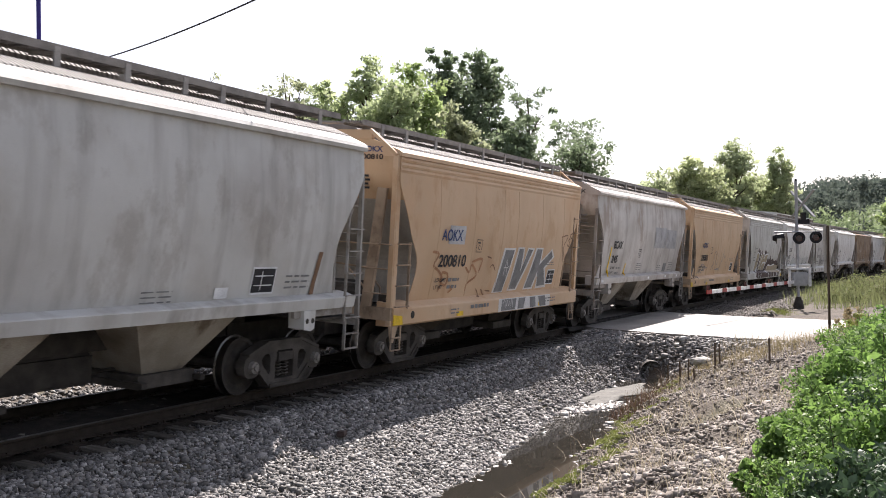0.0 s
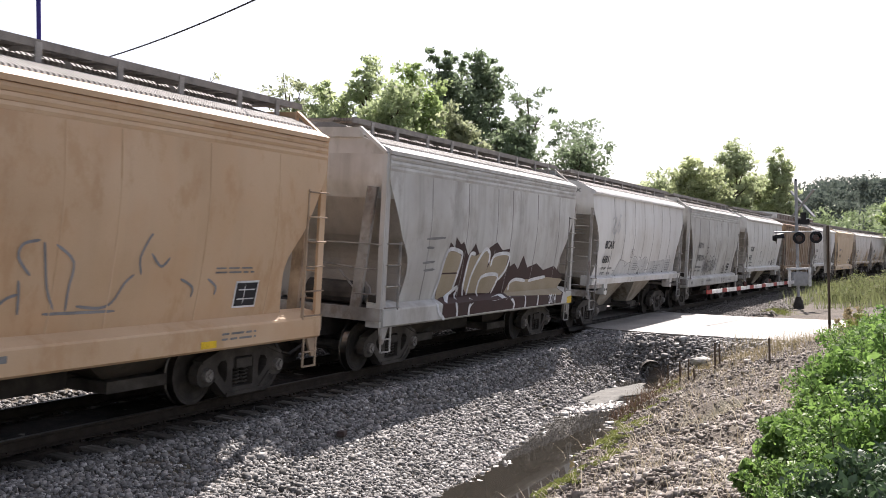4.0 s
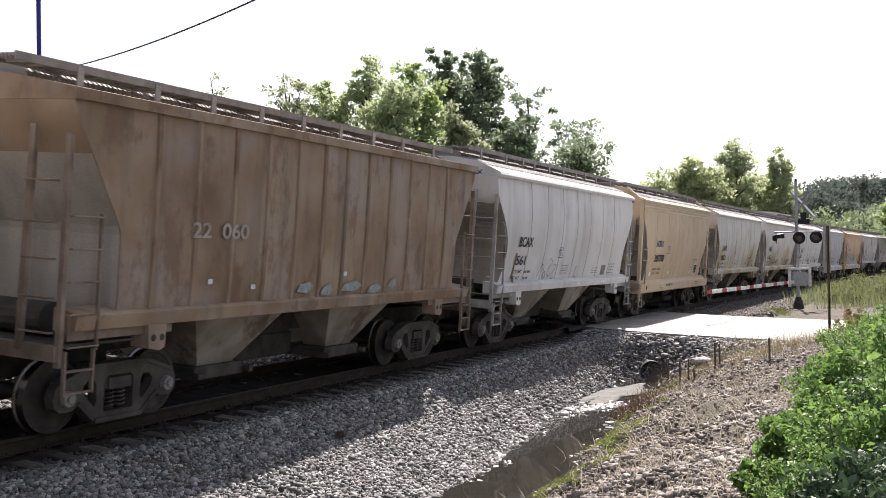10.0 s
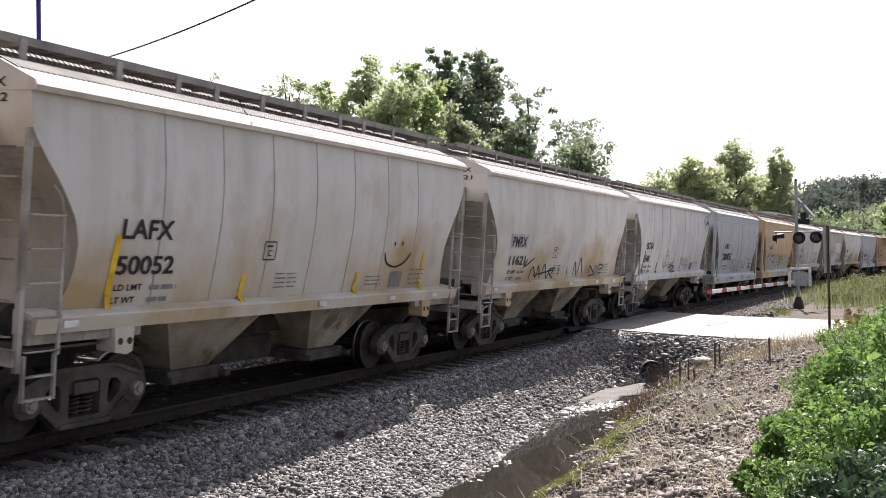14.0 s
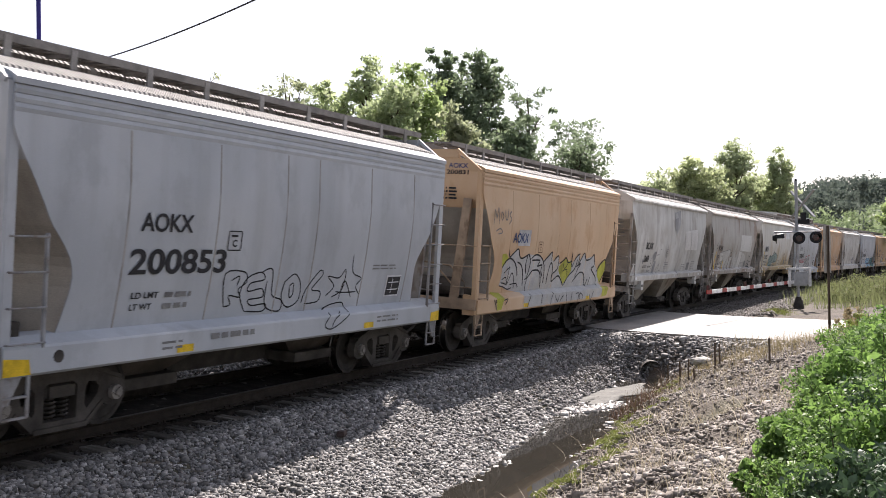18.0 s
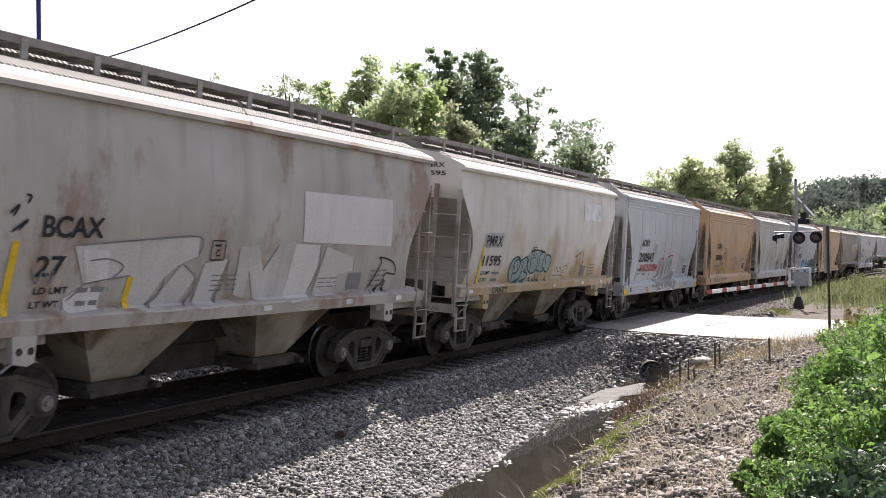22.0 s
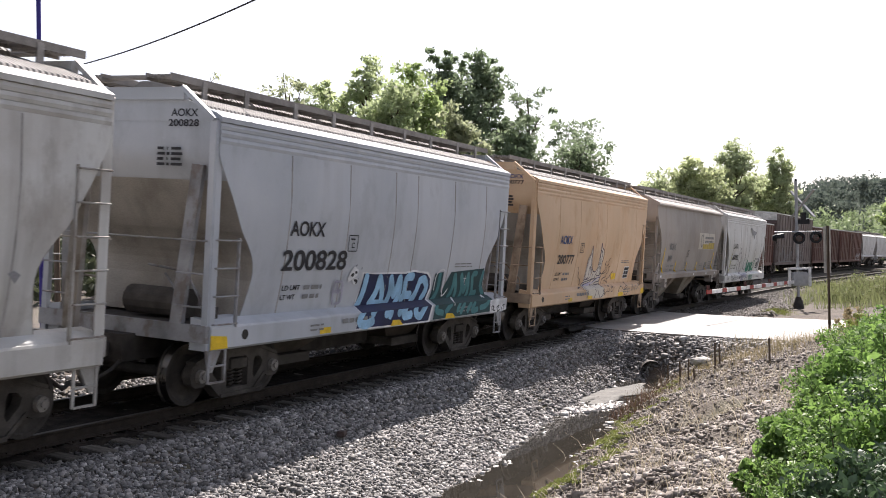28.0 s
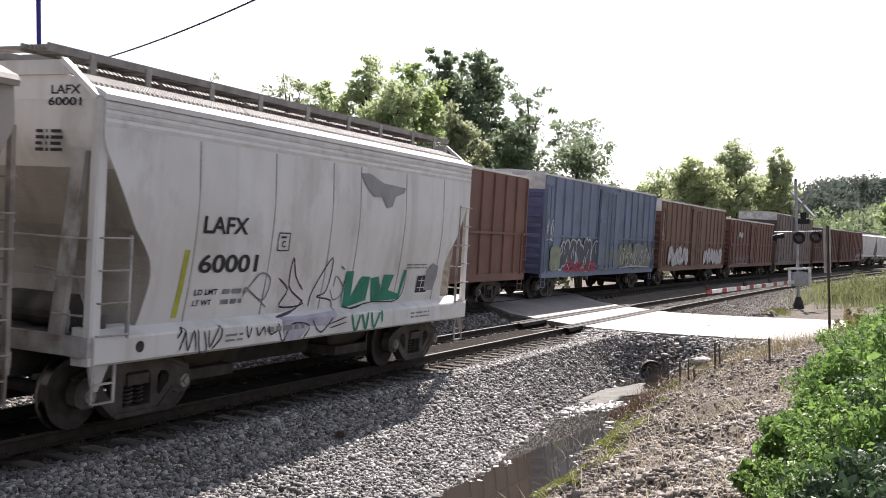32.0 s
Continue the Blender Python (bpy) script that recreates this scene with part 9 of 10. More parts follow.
strokes(C[18], "B", [[(-2.34, 2.12), (-2.32, 1.99), (-2.29, 1.86)], [(-2.19, 2.09), (-2.14, 1.98), (-2.09, 1.9)], [(-1.26, 1.65), (-1.11, 1.67), (-1.27, 1.57)], [(-0.95, 1.69), (-0.91, 1.62), (-1.05, 1.56)], [(-0.8, 1.71), (-0.73, 1.63), (-0.81, 1.57)], [(-0.57, 1.77), (-0.56, 1.63), (-0.89, 1.52)], [(-0.04, 1.76), (-0.01, 1.63), (-0.3, 1.54)]], 0.030, INKDEEP, off=0.0090)
strokes(C[18], "B", [[(0.64, 1.79), (0.68, 1.94), (0.99, 1.78), (1.02, 1.93), (1.31, 1.75), (1.33, 1.93), (1.64, 1.95)], [(0.54, 1.69), (1.02, 1.7), (1.45, 1.66)]], 0.024, INKBROWN, off=0.0100)
strokes(C[18], "B", [[(2.4, 1.97), (2.39, 2.08), (2.37, 2.19)], [(2.65, 1.94), (2.6, 2.13), (2.54, 2.33)], [(2.82, 2.38), (2.94, 1.96), (2.76, 1.96)], [(2.14, 2.19), (2.45, 2.27), (2.75, 2.4)]], 0.024, INK, off=0.0110)
area(C[17], "B", [(-3.49, 2.36), (-1.29, 2.5), (-1.26, 2.24), (-1.64, 2.11), (-1.87, 1.95), (-2.22, 1.54), (-2.65, 1.54), (-2.5, 1.99), (-3.27, 1.9)], INKDUST, "pale dusty sprayed block letter", 0.0060)
area(C[17], "B", [(-1.83, 1.84), (-1.55, 2.13), (-1.25, 1.94), (-1.59, 1.51), (-2.21, 1.52)], INKDUST, "pale dusty sprayed block letter", 0.0070)
area(C[17], "B", [(-1.09, 2.13), (-0.58, 2.2), (-0.87, 1.52), (-1.24, 1.51)], INKDUST, "pale dusty sprayed block letter", 0.0080)
area(C[17], "B", [(-0.35, 2.37), (0.09, 2.4), (0.3, 2.01), (0.62, 2.4), (1.06, 2.46), (0.99, 1.54), (0.18, 1.58), (-0.04, 2.02), (-0.07, 1.61), (-0.33, 1.67)], INKDUST, "pale dusty sprayed block letter", 0.0090)
area(C[17], "B", [(1.98, 2.39), (2.92, 2.21), (2.96, 1.98), (2.47, 1.92), (2.41, 1.53), (1.76, 1.53)], INKDUST, "pale dusty sprayed block letter", 0.0100)
area(C[17], "B", [(-3.55, 1.73), (-3.27, 1.88), (-2.98, 1.81), (-2.98, 1.59), (-3.5, 1.57)], INKOFF, "off-white sprayed shape", 0.0110)
area(C[17], "B", [(1.07, 2.43), (1.77, 2.41), (1.79, 2.05), (1.57, 1.56), (0.93, 1.51)], INKOFF, "off-white sprayed shape", 0.0120)
area(C[17], "B", [(-3.37, 2.32), (-2.93, 2.31), (-2.9, 1.93), (-3.23, 1.91)], INKOFF, "off-white sprayed shape", 0.0130)
strokes(C[17], "B", [[(-3.49, 2.36), (-2.55, 2.43), (-1.29, 2.5), (-1.26, 2.24)], [(-1.87, 1.95), (-1.93, 1.73), (-2.22, 1.54)], [(-3.27, 1.9), (-2.9, 1.95), (-2.5, 1.99)], [(-1.55, 2.13), (-1.25, 1.94), (-1.28, 1.71), (-1.59, 1.51)], [(-3.49, 1.71), (-3.27, 1.88)], [(-0.58, 2.2), (-0.6, 1.88), (-0.87, 1.52)], [(1.77, 2.41), (1.84, 2.05), (1.57, 1.56)], [(2.92, 2.21), (2.96, 1.98)], [(-4.08, 2.11), (-3.99, 1.92), (-3.92, 2.07)], [(-3.88, 2.07), (-3.79, 1.91), (-3.75, 2.07)], [(-3.23, 2.18), (-2.91, 2.2), (-2.65, 2.1), (-2.84, 1.95)]], 0.022, INKGREY, off=0.0140)
strokes(C[17], "B", [[(3.52, 1.55), (3.94, 2.09), (3.83, 2.21), (4.39, 2.12), (4.55, 1.89), (4.15, 1.9), (4.19, 1.53)], [(3.68, 1.55), (4.21, 1.77), (4.02, 1.54)], [(-4.28, 2.91), (-4.21, 2.9), (-4.25, 2.82)], [(-4.48, 2.7), (-4.36, 2.8), (-4.43, 2.67)], [(-4.43, 2.5), (-4.22, 2.64), (-4.34, 2.52)]], 0.030, INK, off=0.0150)
strokes(C[13], "B", [[(-0.57, 1.92), (-0.53, 1.76), (-0.48, 1.62)], [(-0.51, 1.75), (-0.36, 1.81), (-0.35, 1.92), (-0.3, 1.64)], [(-0.27, 1.94), (-0.22, 1.66), (-0.03, 1.65), (-0.06, 1.85), (-0.23, 1.83)], [(0.18, 1.85), (0.01, 1.8), (0.23, 1.7), (0.12, 1.62)], [(0.37, 1.84), (0.25, 1.79), (0.26, 1.61), (0.46, 1.64)], [(-0.44, 1.59), (-0.05, 1.6), (0.42, 1.6)], [(-0.38, 1.86), (-0.13, 1.94), (0.04, 1.99)]], 0.040, INK, off=0.0060)
strokes(C[13], "B", [[(-1.61, 2.17), (-1.7, 1.95), (-1.51, 1.81)], [(-1.51, 2.1), (-1.4, 1.83), (-1.24, 1.83), (-1.26, 2.04)], [(-1.24, 2.09), (-1.13, 1.85), (-0.85, 1.87)], [(-1.43, 1.81), (-1.36, 1.77), (-1.3, 1.75)], [(1.03, 1.98), (1.13, 2.13), (1.19, 1.82)], [(1.26, 2.07), (1.52, 2.1), (1.38, 1.88), (1.74, 1.81)], [(1.67, 2.16), (1.76, 2.0), (1.85, 1.81)], [(1.78, 2.0), (1.94, 2.03), (2.11, 2.06)], [(2.06, 2.19), (2.33, 1.8), (2.41, 2.06)], [(0.86, 1.71), (1.33, 1.73), (1.37, 1.58)]], 0.032, INKGREY, off=0.0070)
strokes(C[13], "B", [[(4.77, 3.77), (4.94, 3.46), (5.18, 3.25)], [(5.05, 3.9), (5.1, 3.58), (5.62, 3.84)], [(4.86, 3.49), (5.61, 3.69), (5.26, 3.33)], [(5.21, 3.88), (5.54, 3.94), (5.7, 3.77), (5.34, 3.52)], [(4.97, 3.93), (4.88, 3.78), (4.82, 3.67)]], 0.045, INK, off=0.0080)
strokes(C[14], "A", [[(-1.45, 1.5), (-1.53, 1.98), (-1.08, 2.0), (-1.0, 1.85), (-1.17, 1.75), (-1.1, 1.63), (-1.37, 1.66), (-1.3, 1.53), (-1.45, 1.5)], [(-1.37, 1.88), (-1.19, 1.94), (-1.22, 1.8)], [(-0.93, 1.41), (-1.11, 1.67), (-0.99, 1.91), (-0.66, 1.99), (-0.56, 1.88), (-0.89, 1.83), (-0.92, 1.71), (-0.59, 1.74), (-0.54, 1.61), (-0.88, 1.58), (-0.78, 1.49), (-0.43, 1.5), (-0.47, 1.39), (-0.93, 1.41)], [(-0.66, 1.99), (-0.39, 2.03), (-0.3, 1.64), (-0.01, 1.54), (-0.03, 1.37), (-0.43, 1.47), (-0.49, 1.86)], [(-0.03, 1.81), (0.23, 1.95), (0.44, 1.79), (0.46, 1.52), (0.18, 1.42), (-0.03, 1.59), (-0.01, 1.85)], [(0.14, 1.76), (0.24, 1.8), (0.27, 1.62), (0.19, 1.58), (0.14, 1.76)]], 0.022, INK, off=0.0060)
strokes(C[14], "A", [[(0.56, 1.47), (0.64, 1.7), (0.95, 1.99), (1.06, 1.92), (0.8, 1.69), (1.07, 1.64), (1.05, 1.48), (0.65, 1.45)], [(1.27, 1.56), (1.48, 1.72), (1.24, 1.89), (1.6, 1.86), (1.78, 2.0), (1.77, 1.66), (1.46, 1.53)], [(1.71, 1.47), (1.8, 1.81), (2.11, 1.51)], [(1.97, 2.26), (2.03, 1.95), (2.35, 1.84), (2.22, 1.7), (2.38, 1.55)], [(1.56, 1.62), (1.88, 1.6), (2.26, 1.6)], [(1.19, 1.33), (1.51, 1.41), (1.86, 1.42), (1.89, 1.28), (1.59, 1.12), (1.24, 1.02), (1.06, 1.1), (1.28, 1.29)], [(1.28, 1.04), (1.38, 1.18), (1.64, 1.29)]], 0.022, INK, off=0.0070)
area(C[25], "A", [(-1.51, 1.29), (-0.83, 1.28), (0.22, 1.31), (-0.12, 1.08), (-0.74, 1.12), (-1.01, 0.92), (-1.44, 0.92)], INKHAZE, "pale lilac sprayed ground", 0.0060)
strokes(C[25], "A", [[(-1.51, 1.89), (-1.22, 1.7), (-1.36, 1.44), (-0.7, 1.46), (-1.19, 1.75), (-1.19, 2.21), (-1.05, 1.91), (-0.78, 1.68)], [(-1.55, 1.29), (-0.96, 1.36), (-0.72, 1.52)], [(-0.53, 1.4), (-0.48, 1.68), (-0.03, 2.21), (-0.06, 1.66), (-0.33, 1.56), (0.12, 1.48), (0.22, 1.31)], [(-1.61, 1.25), (-1.48, 0.92), (-1.23, 1.18), (-0.74, 1.12), (-0.92, 0.92)], [(-0.65, 1.2), (-0.38, 0.99), (0.05, 1.27)]], 0.030, INKPLUM, off=0.0070)
area(C[25], "A", [(0.49, 1.97), (0.74, 1.97), (0.78, 1.52), (1.04, 1.87), (1.35, 1.86), (1.34, 1.43), (0.71, 1.34), (0.56, 1.35)], INKGREEN, "green sprayed block letter", 0.0080)
area(C[25], "A", [(1.38, 1.83), (1.66, 1.86), (1.83, 1.6), (1.84, 1.89), (2.24, 1.88), (2.12, 1.59), (2.54, 1.51), (2.61, 1.97), (2.73, 1.96), (2.61, 1.41), (1.54, 1.39)], INKGREEN, "green sprayed block letter", 0.0090)
strokes(C[25], "A", [[(0.59, 1.24), (0.72, 0.94), (0.92, 1.23), (1.07, 0.95), (1.17, 1.24)], [(1.28, 1.24), (1.38, 0.96), (1.63, 1.25), (1.68, 1.03)]], 0.060, INKGREEN, off=0.0100)
strokes(C[25], "A", [[(0.49, 1.97), (0.56, 1.35), (1.54, 1.39), (2.61, 1.41), (2.73, 1.96)], [(-0.13, 1.11), (0.41, 1.2)], [(-0.12, 1.04), (0.42, 1.11)], [(0.29, 2.06), (0.42, 2.0)]], 0.022, INK, off=0.0110)
strokes(C[25], "A", [[(-2.37, 1.63), (-2.19, 1.83), (-1.98, 1.98), (-1.73, 1.87), (-1.84, 1.56), (-2.24, 1.73)], [(-2.34, 1.78), (-2.04, 1.62), (-1.72, 1.45)], [(0.14, 1.71), (0.18, 1.89), (0.5, 1.64), (0.23, 1.48), (0.05, 1.66)]], 0.025, INKGREY, off=0.0120)
area(C[25], "A", [(0.64, 3.67), (0.99, 3.69), (1.49, 3.55), (2.35, 3.51), (2.28, 3.41), (1.95, 3.33), (1.83, 3.14), (1.63, 3.11), (1.44, 3.3), (1.13, 3.29), (0.88, 3.45)], INKASH, "grey bare patch where paint has peeled", 0.0130)
strokes(C[25], "A", [[(-3.93, 1.15), (-3.81, 1.27), (-3.76, 1.24), (-3.88, 0.98)], [(-3.76, 1.24), (-3.71, 0.97), (-3.59, 1.23), (-3.54, 0.95)], [(-3.5, 1.25), (-3.46, 0.92), (-3.32, 0.94), (-3.38, 1.22)], [(-3.27, 1.26), (-3.25, 0.98), (-3.03, 1.26), (-3.0, 1.1), (-3.21, 0.95)], [(-2.42, 1.23), (-2.36, 1.05), (-2.29, 1.2)], [(-2.17, 1.19), (-2.11, 1.06), (-1.99, 1.18), (-1.94, 1.05)], [(-1.87, 1.19), (-1.81, 1.06), (-1.64, 1.1)]], 0.025, INK, off=0.0140)
area(C[25], "A", [(3.6, 1.55), (3.57, 1.92), (3.81, 2.09), (4.08, 2.02), (4.09, 1.81), (3.99, 1.53)], INKASH, "dark worn patch", 0.0150)
strokes(C[25], "A", [[(4.67, 2.37), (4.71, 1.87), (4.79, 1.36)]], 0.030, INKBROWN, off=0.0160)
area(C[20], "A", [(-1.91, 1.59), (-1.57, 1.69), (-1.06, 1.61), (-1.03, 1.54), (-1.59, 1.55), (-1.88, 1.5)], INKLIME, "yellow sprayed accent", 0.0060)
strokes(C[20], "A", [[(-2.58, 1.31), (-2.41, 1.57), (-2.38, 1.77), (-2.23, 1.97), (-2.04, 1.84), (-2.09, 1.76), (-1.96, 1.92), (-1.94, 2.21), (-1.77, 2.04), (-1.63, 2.35), (-1.45, 2.0), (-1.21, 2.42), (-1.07, 1.95), (-1.08, 1.65), (-1.0, 1.86), (-0.99, 2.21), (-0.88, 2.14), (-0.89, 1.91), (-0.75, 1.77), (-0.75, 1.55), (-0.99, 1.43)], [(-2.61, 1.31), (-2.5, 1.27), (-2.61, 1.09), (-2.45, 0.94), (-2.24, 0.98), (-2.27, 1.22), (-2.19, 1.36), (-2.2, 1.56), (-2.01, 1.35), (-1.84, 1.59), (-1.58, 1.73), (-1.22, 1.61)], [(-2.01, 1.35), (-1.59, 1.54), (-1.19, 1.53), (-0.89, 1.38)], [(-2.05, 1.32), (-2.11, 1.13), (-2.17, 1.0), (-1.95, 0.96), (-1.65, 1.06)], [(-1.81, 2.17), (-1.79, 1.88), (-1.48, 1.87), (-1.41, 2.12), (-1.3, 2.04)]], 0.028, INK, off=0.0070)
strokes(C[20], "A", [[(-1.96, 1.72), (-1.7, 1.84), (-1.37, 1.79)]], 0.028, INK, off=0.0080)
strokes(C[20], "A", [[(0.15, 1.61), (0.06, 1.93), (0.25, 2.07), (0.39, 1.93), (0.48, 1.6), (0.6, 2.02), (0.84, 2.16), (0.96, 1.97), (0.86, 1.73)], [(0.91, 1.4), (0.73, 1.69), (0.96, 1.73), (1.08, 1.58), (1.0, 1.42)], [(1.4, 1.43), (1.18, 2.06), (1.32, 2.11), (1.47, 1.72), (1.56, 2.15), (1.74, 1.96), (1.7, 1.81), (1.48, 1.81)], [(1.88, 1.76), (1.82, 1.91), (2.01, 1.95), (2.02, 1.8), (1.85, 1.71)], [(0.06, 1.61), (0.34, 1.61), (0.63, 1.6)], [(0.18, 1.54), (0.37, 1.54), (0.56, 1.53)], [(1.38, 1.48), (1.63, 1.61), (1.84, 1.61)]], 0.026, INKBROWN, off=0.0090)
strokes(C[20], "A", [[(-3.93, 1.25), (-3.84, 1.19), (-3.86, 1.08)], [(-3.76, 1.2), (-3.77, 1.05), (-3.66, 1.17), (-3.62, 1.04)], [(-3.6, 1.19), (-3.52, 1.02), (-3.44, 1.1), (-3.53, 1.13)], [(-3.25, 1.24), (-3.01, 1.26), (-3.21, 1.09), (-3.02, 1.15), (-3.13, 0.95), (-2.92, 1.18)]], 0.025, INK, off=0.0100)
strokes(C[12], "B", [[(-2.62, 1.57), (-2.4, 1.95), (-2.08, 1.65), (-2.03, 1.98), (-1.75, 1.61)], [(-1.72, 1.71), (-1.56, 2.01), (-1.27, 1.63), (-1.14, 1.83)], [(-0.99, 1.73), (-0.75, 1.9), (-1.23, 1.83), (-0.76, 1.62)], [(-2.28, 1.72), (-1.53, 1.79), (-0.73, 1.86)], [(-0.36, 1.68), (-0.39, 1.82), (-0.45, 2.0)], [(0.36, 1.7), (0.31, 1.81), (0.28, 1.92)], [(0.89, 1.61), (0.91, 2.06), (1.26, 1.64), (1.35, 2.17), (1.76, 1.67)], [(2.4, 1.66), (2.33, 1.93), (3.07, 1.64), (3.2, 1.96), (3.72, 1.88), (2.99, 1.76)], [(2.32, 1.62), (2.94, 1.67), (3.6, 1.71)], [(-3.11, 1.9), (-2.87, 2.15), (-2.99, 1.96), (-2.43, 2.18)]], 0.045, INK, off=0.0060)
area(C[16], "B", [(-2.5, 1.86), (-2.37, 2.02), (-2.17, 2.02), (-2.19, 1.62), (-2.52, 1.57)], INKASH, "grey sprayed shape", 0.0060)
area(C[16], "B", [(-2.73, 2.17), (-2.52, 2.36), (-2.29, 2.35), (-2.33, 2.09), (-2.57, 2.03)], INKASH, "grey sprayed shape", 0.0070)
strokes(C[16], "B", [[(-2.97, 2.01), (-2.8, 2.19), (-2.55, 2.35), (-2.29, 2.33), (-2.38, 2.05), (-2.56, 2.0)], [(-2.94, 1.99), (-2.68, 1.82), (-2.83, 1.57)], [(-2.23, 2.23), (-1.99, 2.26), (-1.74, 2.26)], [(-2.08, 1.57), (-1.65, 1.94), (-1.67, 1.74)], [(-1.79, 2.47), (-1.57, 2.45)], [(-2.65, 1.82), (-2.61, 2.05)], [(-1.58, 1.69), (-1.27, 1.65)]], 0.024, INKGREY, off=0.0080)
area(C[16], "B", [(0.06, 3.87), (1.03, 4.0), (0.96, 3.48), (0.61, 3.18), (0.38, 3.03), (0.23, 3.16), (0.09, 3.21)], INKSLATE, "slate-grey worn patch", 0.0090)
area(C[16], "B", [(0.09, 3.63), (0.62, 3.71), (0.56, 3.4), (0.37, 3.11), (0.24, 3.27)], INKASH, "slate-grey worn patch", 0.0100)
area(C[16], "B", [(1.87, 3.19), (2.82, 3.26), (2.97, 2.47), (2.03, 2.44)], INKOFF, "pale paint-out panel", 0.0110)
area(C[16], "B", [(2.92, 3.27), (4.01, 3.31), (4.16, 2.45), (3.05, 2.46)], INKOFF, "pale paint-out panel", 0.0120)
area(C[16], "B", [(-4.09, 2.05), (-4.03, 2.1), (-3.92, 2.09), (-3.88, 2.03), (-3.92, 1.94), (-4.03, 1.96)], INKASH, "round grey paint-out spot", 0.0130)
strokes(C[16], "B", [[(-4.32, 2.83), (-4.3, 2.44), (-4.27, 1.71)], [(-0.77, 2.7), (-0.73, 2.23), (-0.9, 1.57)], [(1.12, 2.58), (1.15, 2.0), (0.76, 1.45)]], 0.040, INKSLATE, off=0.0140)
area(C[21], "A", [(1.3, 1.86), (1.55, 2.06), (1.9, 1.93), (1.99, 1.58), (1.73, 1.38), (1.42, 1.44)], INKHAZE, "faint lilac sprayed haze", 0.0060)
strokes(C[21], "A", [[(1.11, 2.07), (1.15, 1.78), (1.07, 1.63), (1.36, 1.65), (1.15, 1.91), (1.49, 1.61), (1.36, 1.98)], [(1.47, 1.9), (1.49, 1.73), (1.63, 1.64), (1.63, 1.85), (1.53, 1.9), (1.7, 1.51)], [(1.73, 1.95), (1.95, 1.97), (1.81, 1.76), (1.95, 1.42), (1.97, 1.76), (2.12, 1.8)], [(1.39, 1.53), (1.49, 1.38), (1.67, 1.51), (1.73, 1.33), (1.89, 1.4)], [(1.83, 1.93), (2.08, 1.97), (1.97, 1.67)], [(2.2, 1.75), (2.43, 1.76), (2.49, 1.56), (2.31, 1.37), (2.04, 1.41)], [(2.19, 1.92), (2.2, 2.04), (2.23, 2.16)], [(1.51, 2.1), (1.47, 2.19), (1.61, 2.21), (1.62, 2.06), (1.51, 2.1)], [(1.73, 1.18), (1.83, 1.24), (1.96, 1.17)]], 0.032, INK, off=0.0070)
area(C[21], "A", [(4.0, 2.05), (4.08, 2.08), (4.18, 2.03), (4.11, 1.93)], INKASH, "round grey paint-out spot", 0.0080)
area(C[5], "B", [(-2.59, 2.08), (-1.88, 2.03), (-1.24, 1.98), (-1.24, 1.62), (-1.93, 1.54), (-3.2, 1.57), (-2.75, 1.89)], INKFOG, "faint grey sprayed ground", 0.0060)
area(C[5], "B", [(-1.13, 1.88), (-0.89, 2.2), (-0.44, 2.05), (0.64, 2.14), (0.98, 1.98), (0.78, 1.55), (-1.2, 1.51)], INKFOG, "faint grey sprayed ground", 0.0070)
area(C[5], "B", [(1.13, 1.58), (1.26, 2.03), (3.05, 2.06), (4.38, 2.11), (4.2, 1.57), (1.39, 1.53)], INKFOG, "faint grey sprayed ground", 0.0080)
strokes(C[5], "B", [[(-3.28, 1.59), (-3.0, 1.57), (-2.75, 1.89), (-2.62, 1.98), (-2.59, 2.1), (-1.88, 2.03), (-1.91, 1.95), (-1.81, 1.86), (-1.68, 1.94), (-1.25, 2.0), (-1.28, 1.76), (-1.21, 1.62), (-1.62, 1.37)], [(-1.88, 2.03), (-2.0, 1.82), (-2.05, 1.62)], [(-1.13, 1.88), (-0.89, 2.21), (-0.44, 2.05), (-0.67, 1.55)], [(-0.31, 1.72), (-0.25, 1.86), (-0.08, 1.76), (-0.34, 1.55), (0.06, 1.81), (-0.15, 1.54)], [(-0.38, 2.19), (-0.09, 2.16), (0.13, 2.07), (0.55, 2.19), (0.98, 1.98), (0.74, 1.55)], [(0.27, 1.85), (0.47, 1.82), (0.35, 1.7), (0.11, 1.53)], [(0.57, 2.14), (0.54, 1.6), (0.64, 1.55)], [(0.77, 1.74), (0.94, 1.73), (1.11, 1.73)], [(1.49, 1.61), (1.52, 1.76), (1.71, 1.73), (1.58, 1.58), (1.36, 1.57)]], 0.020, INKGREY, off=0.0090)
strokes(C[5], "B", [[(1.8, 2.0), (1.99, 1.97), (1.84, 1.55), (2.35, 1.91)], [(2.45, 1.58), (2.51, 1.85), (2.81, 1.87), (2.81, 1.57), (2.42, 1.56)], [(2.86, 2.01), (3.21, 2.06), (3.3, 1.6), (3.37, 2.06)], [(3.46, 2.12), (3.76, 1.64), (3.92, 2.23), (4.19, 1.99), (4.1, 1.63), (4.46, 2.05)], [(-3.31, 1.57), (-3.35, 1.48), (-3.3, 1.38)], [(-3.17, 1.75), (-3.05, 1.75), (-2.95, 1.73)]], 0.020, INKGREY, off=0.0100)
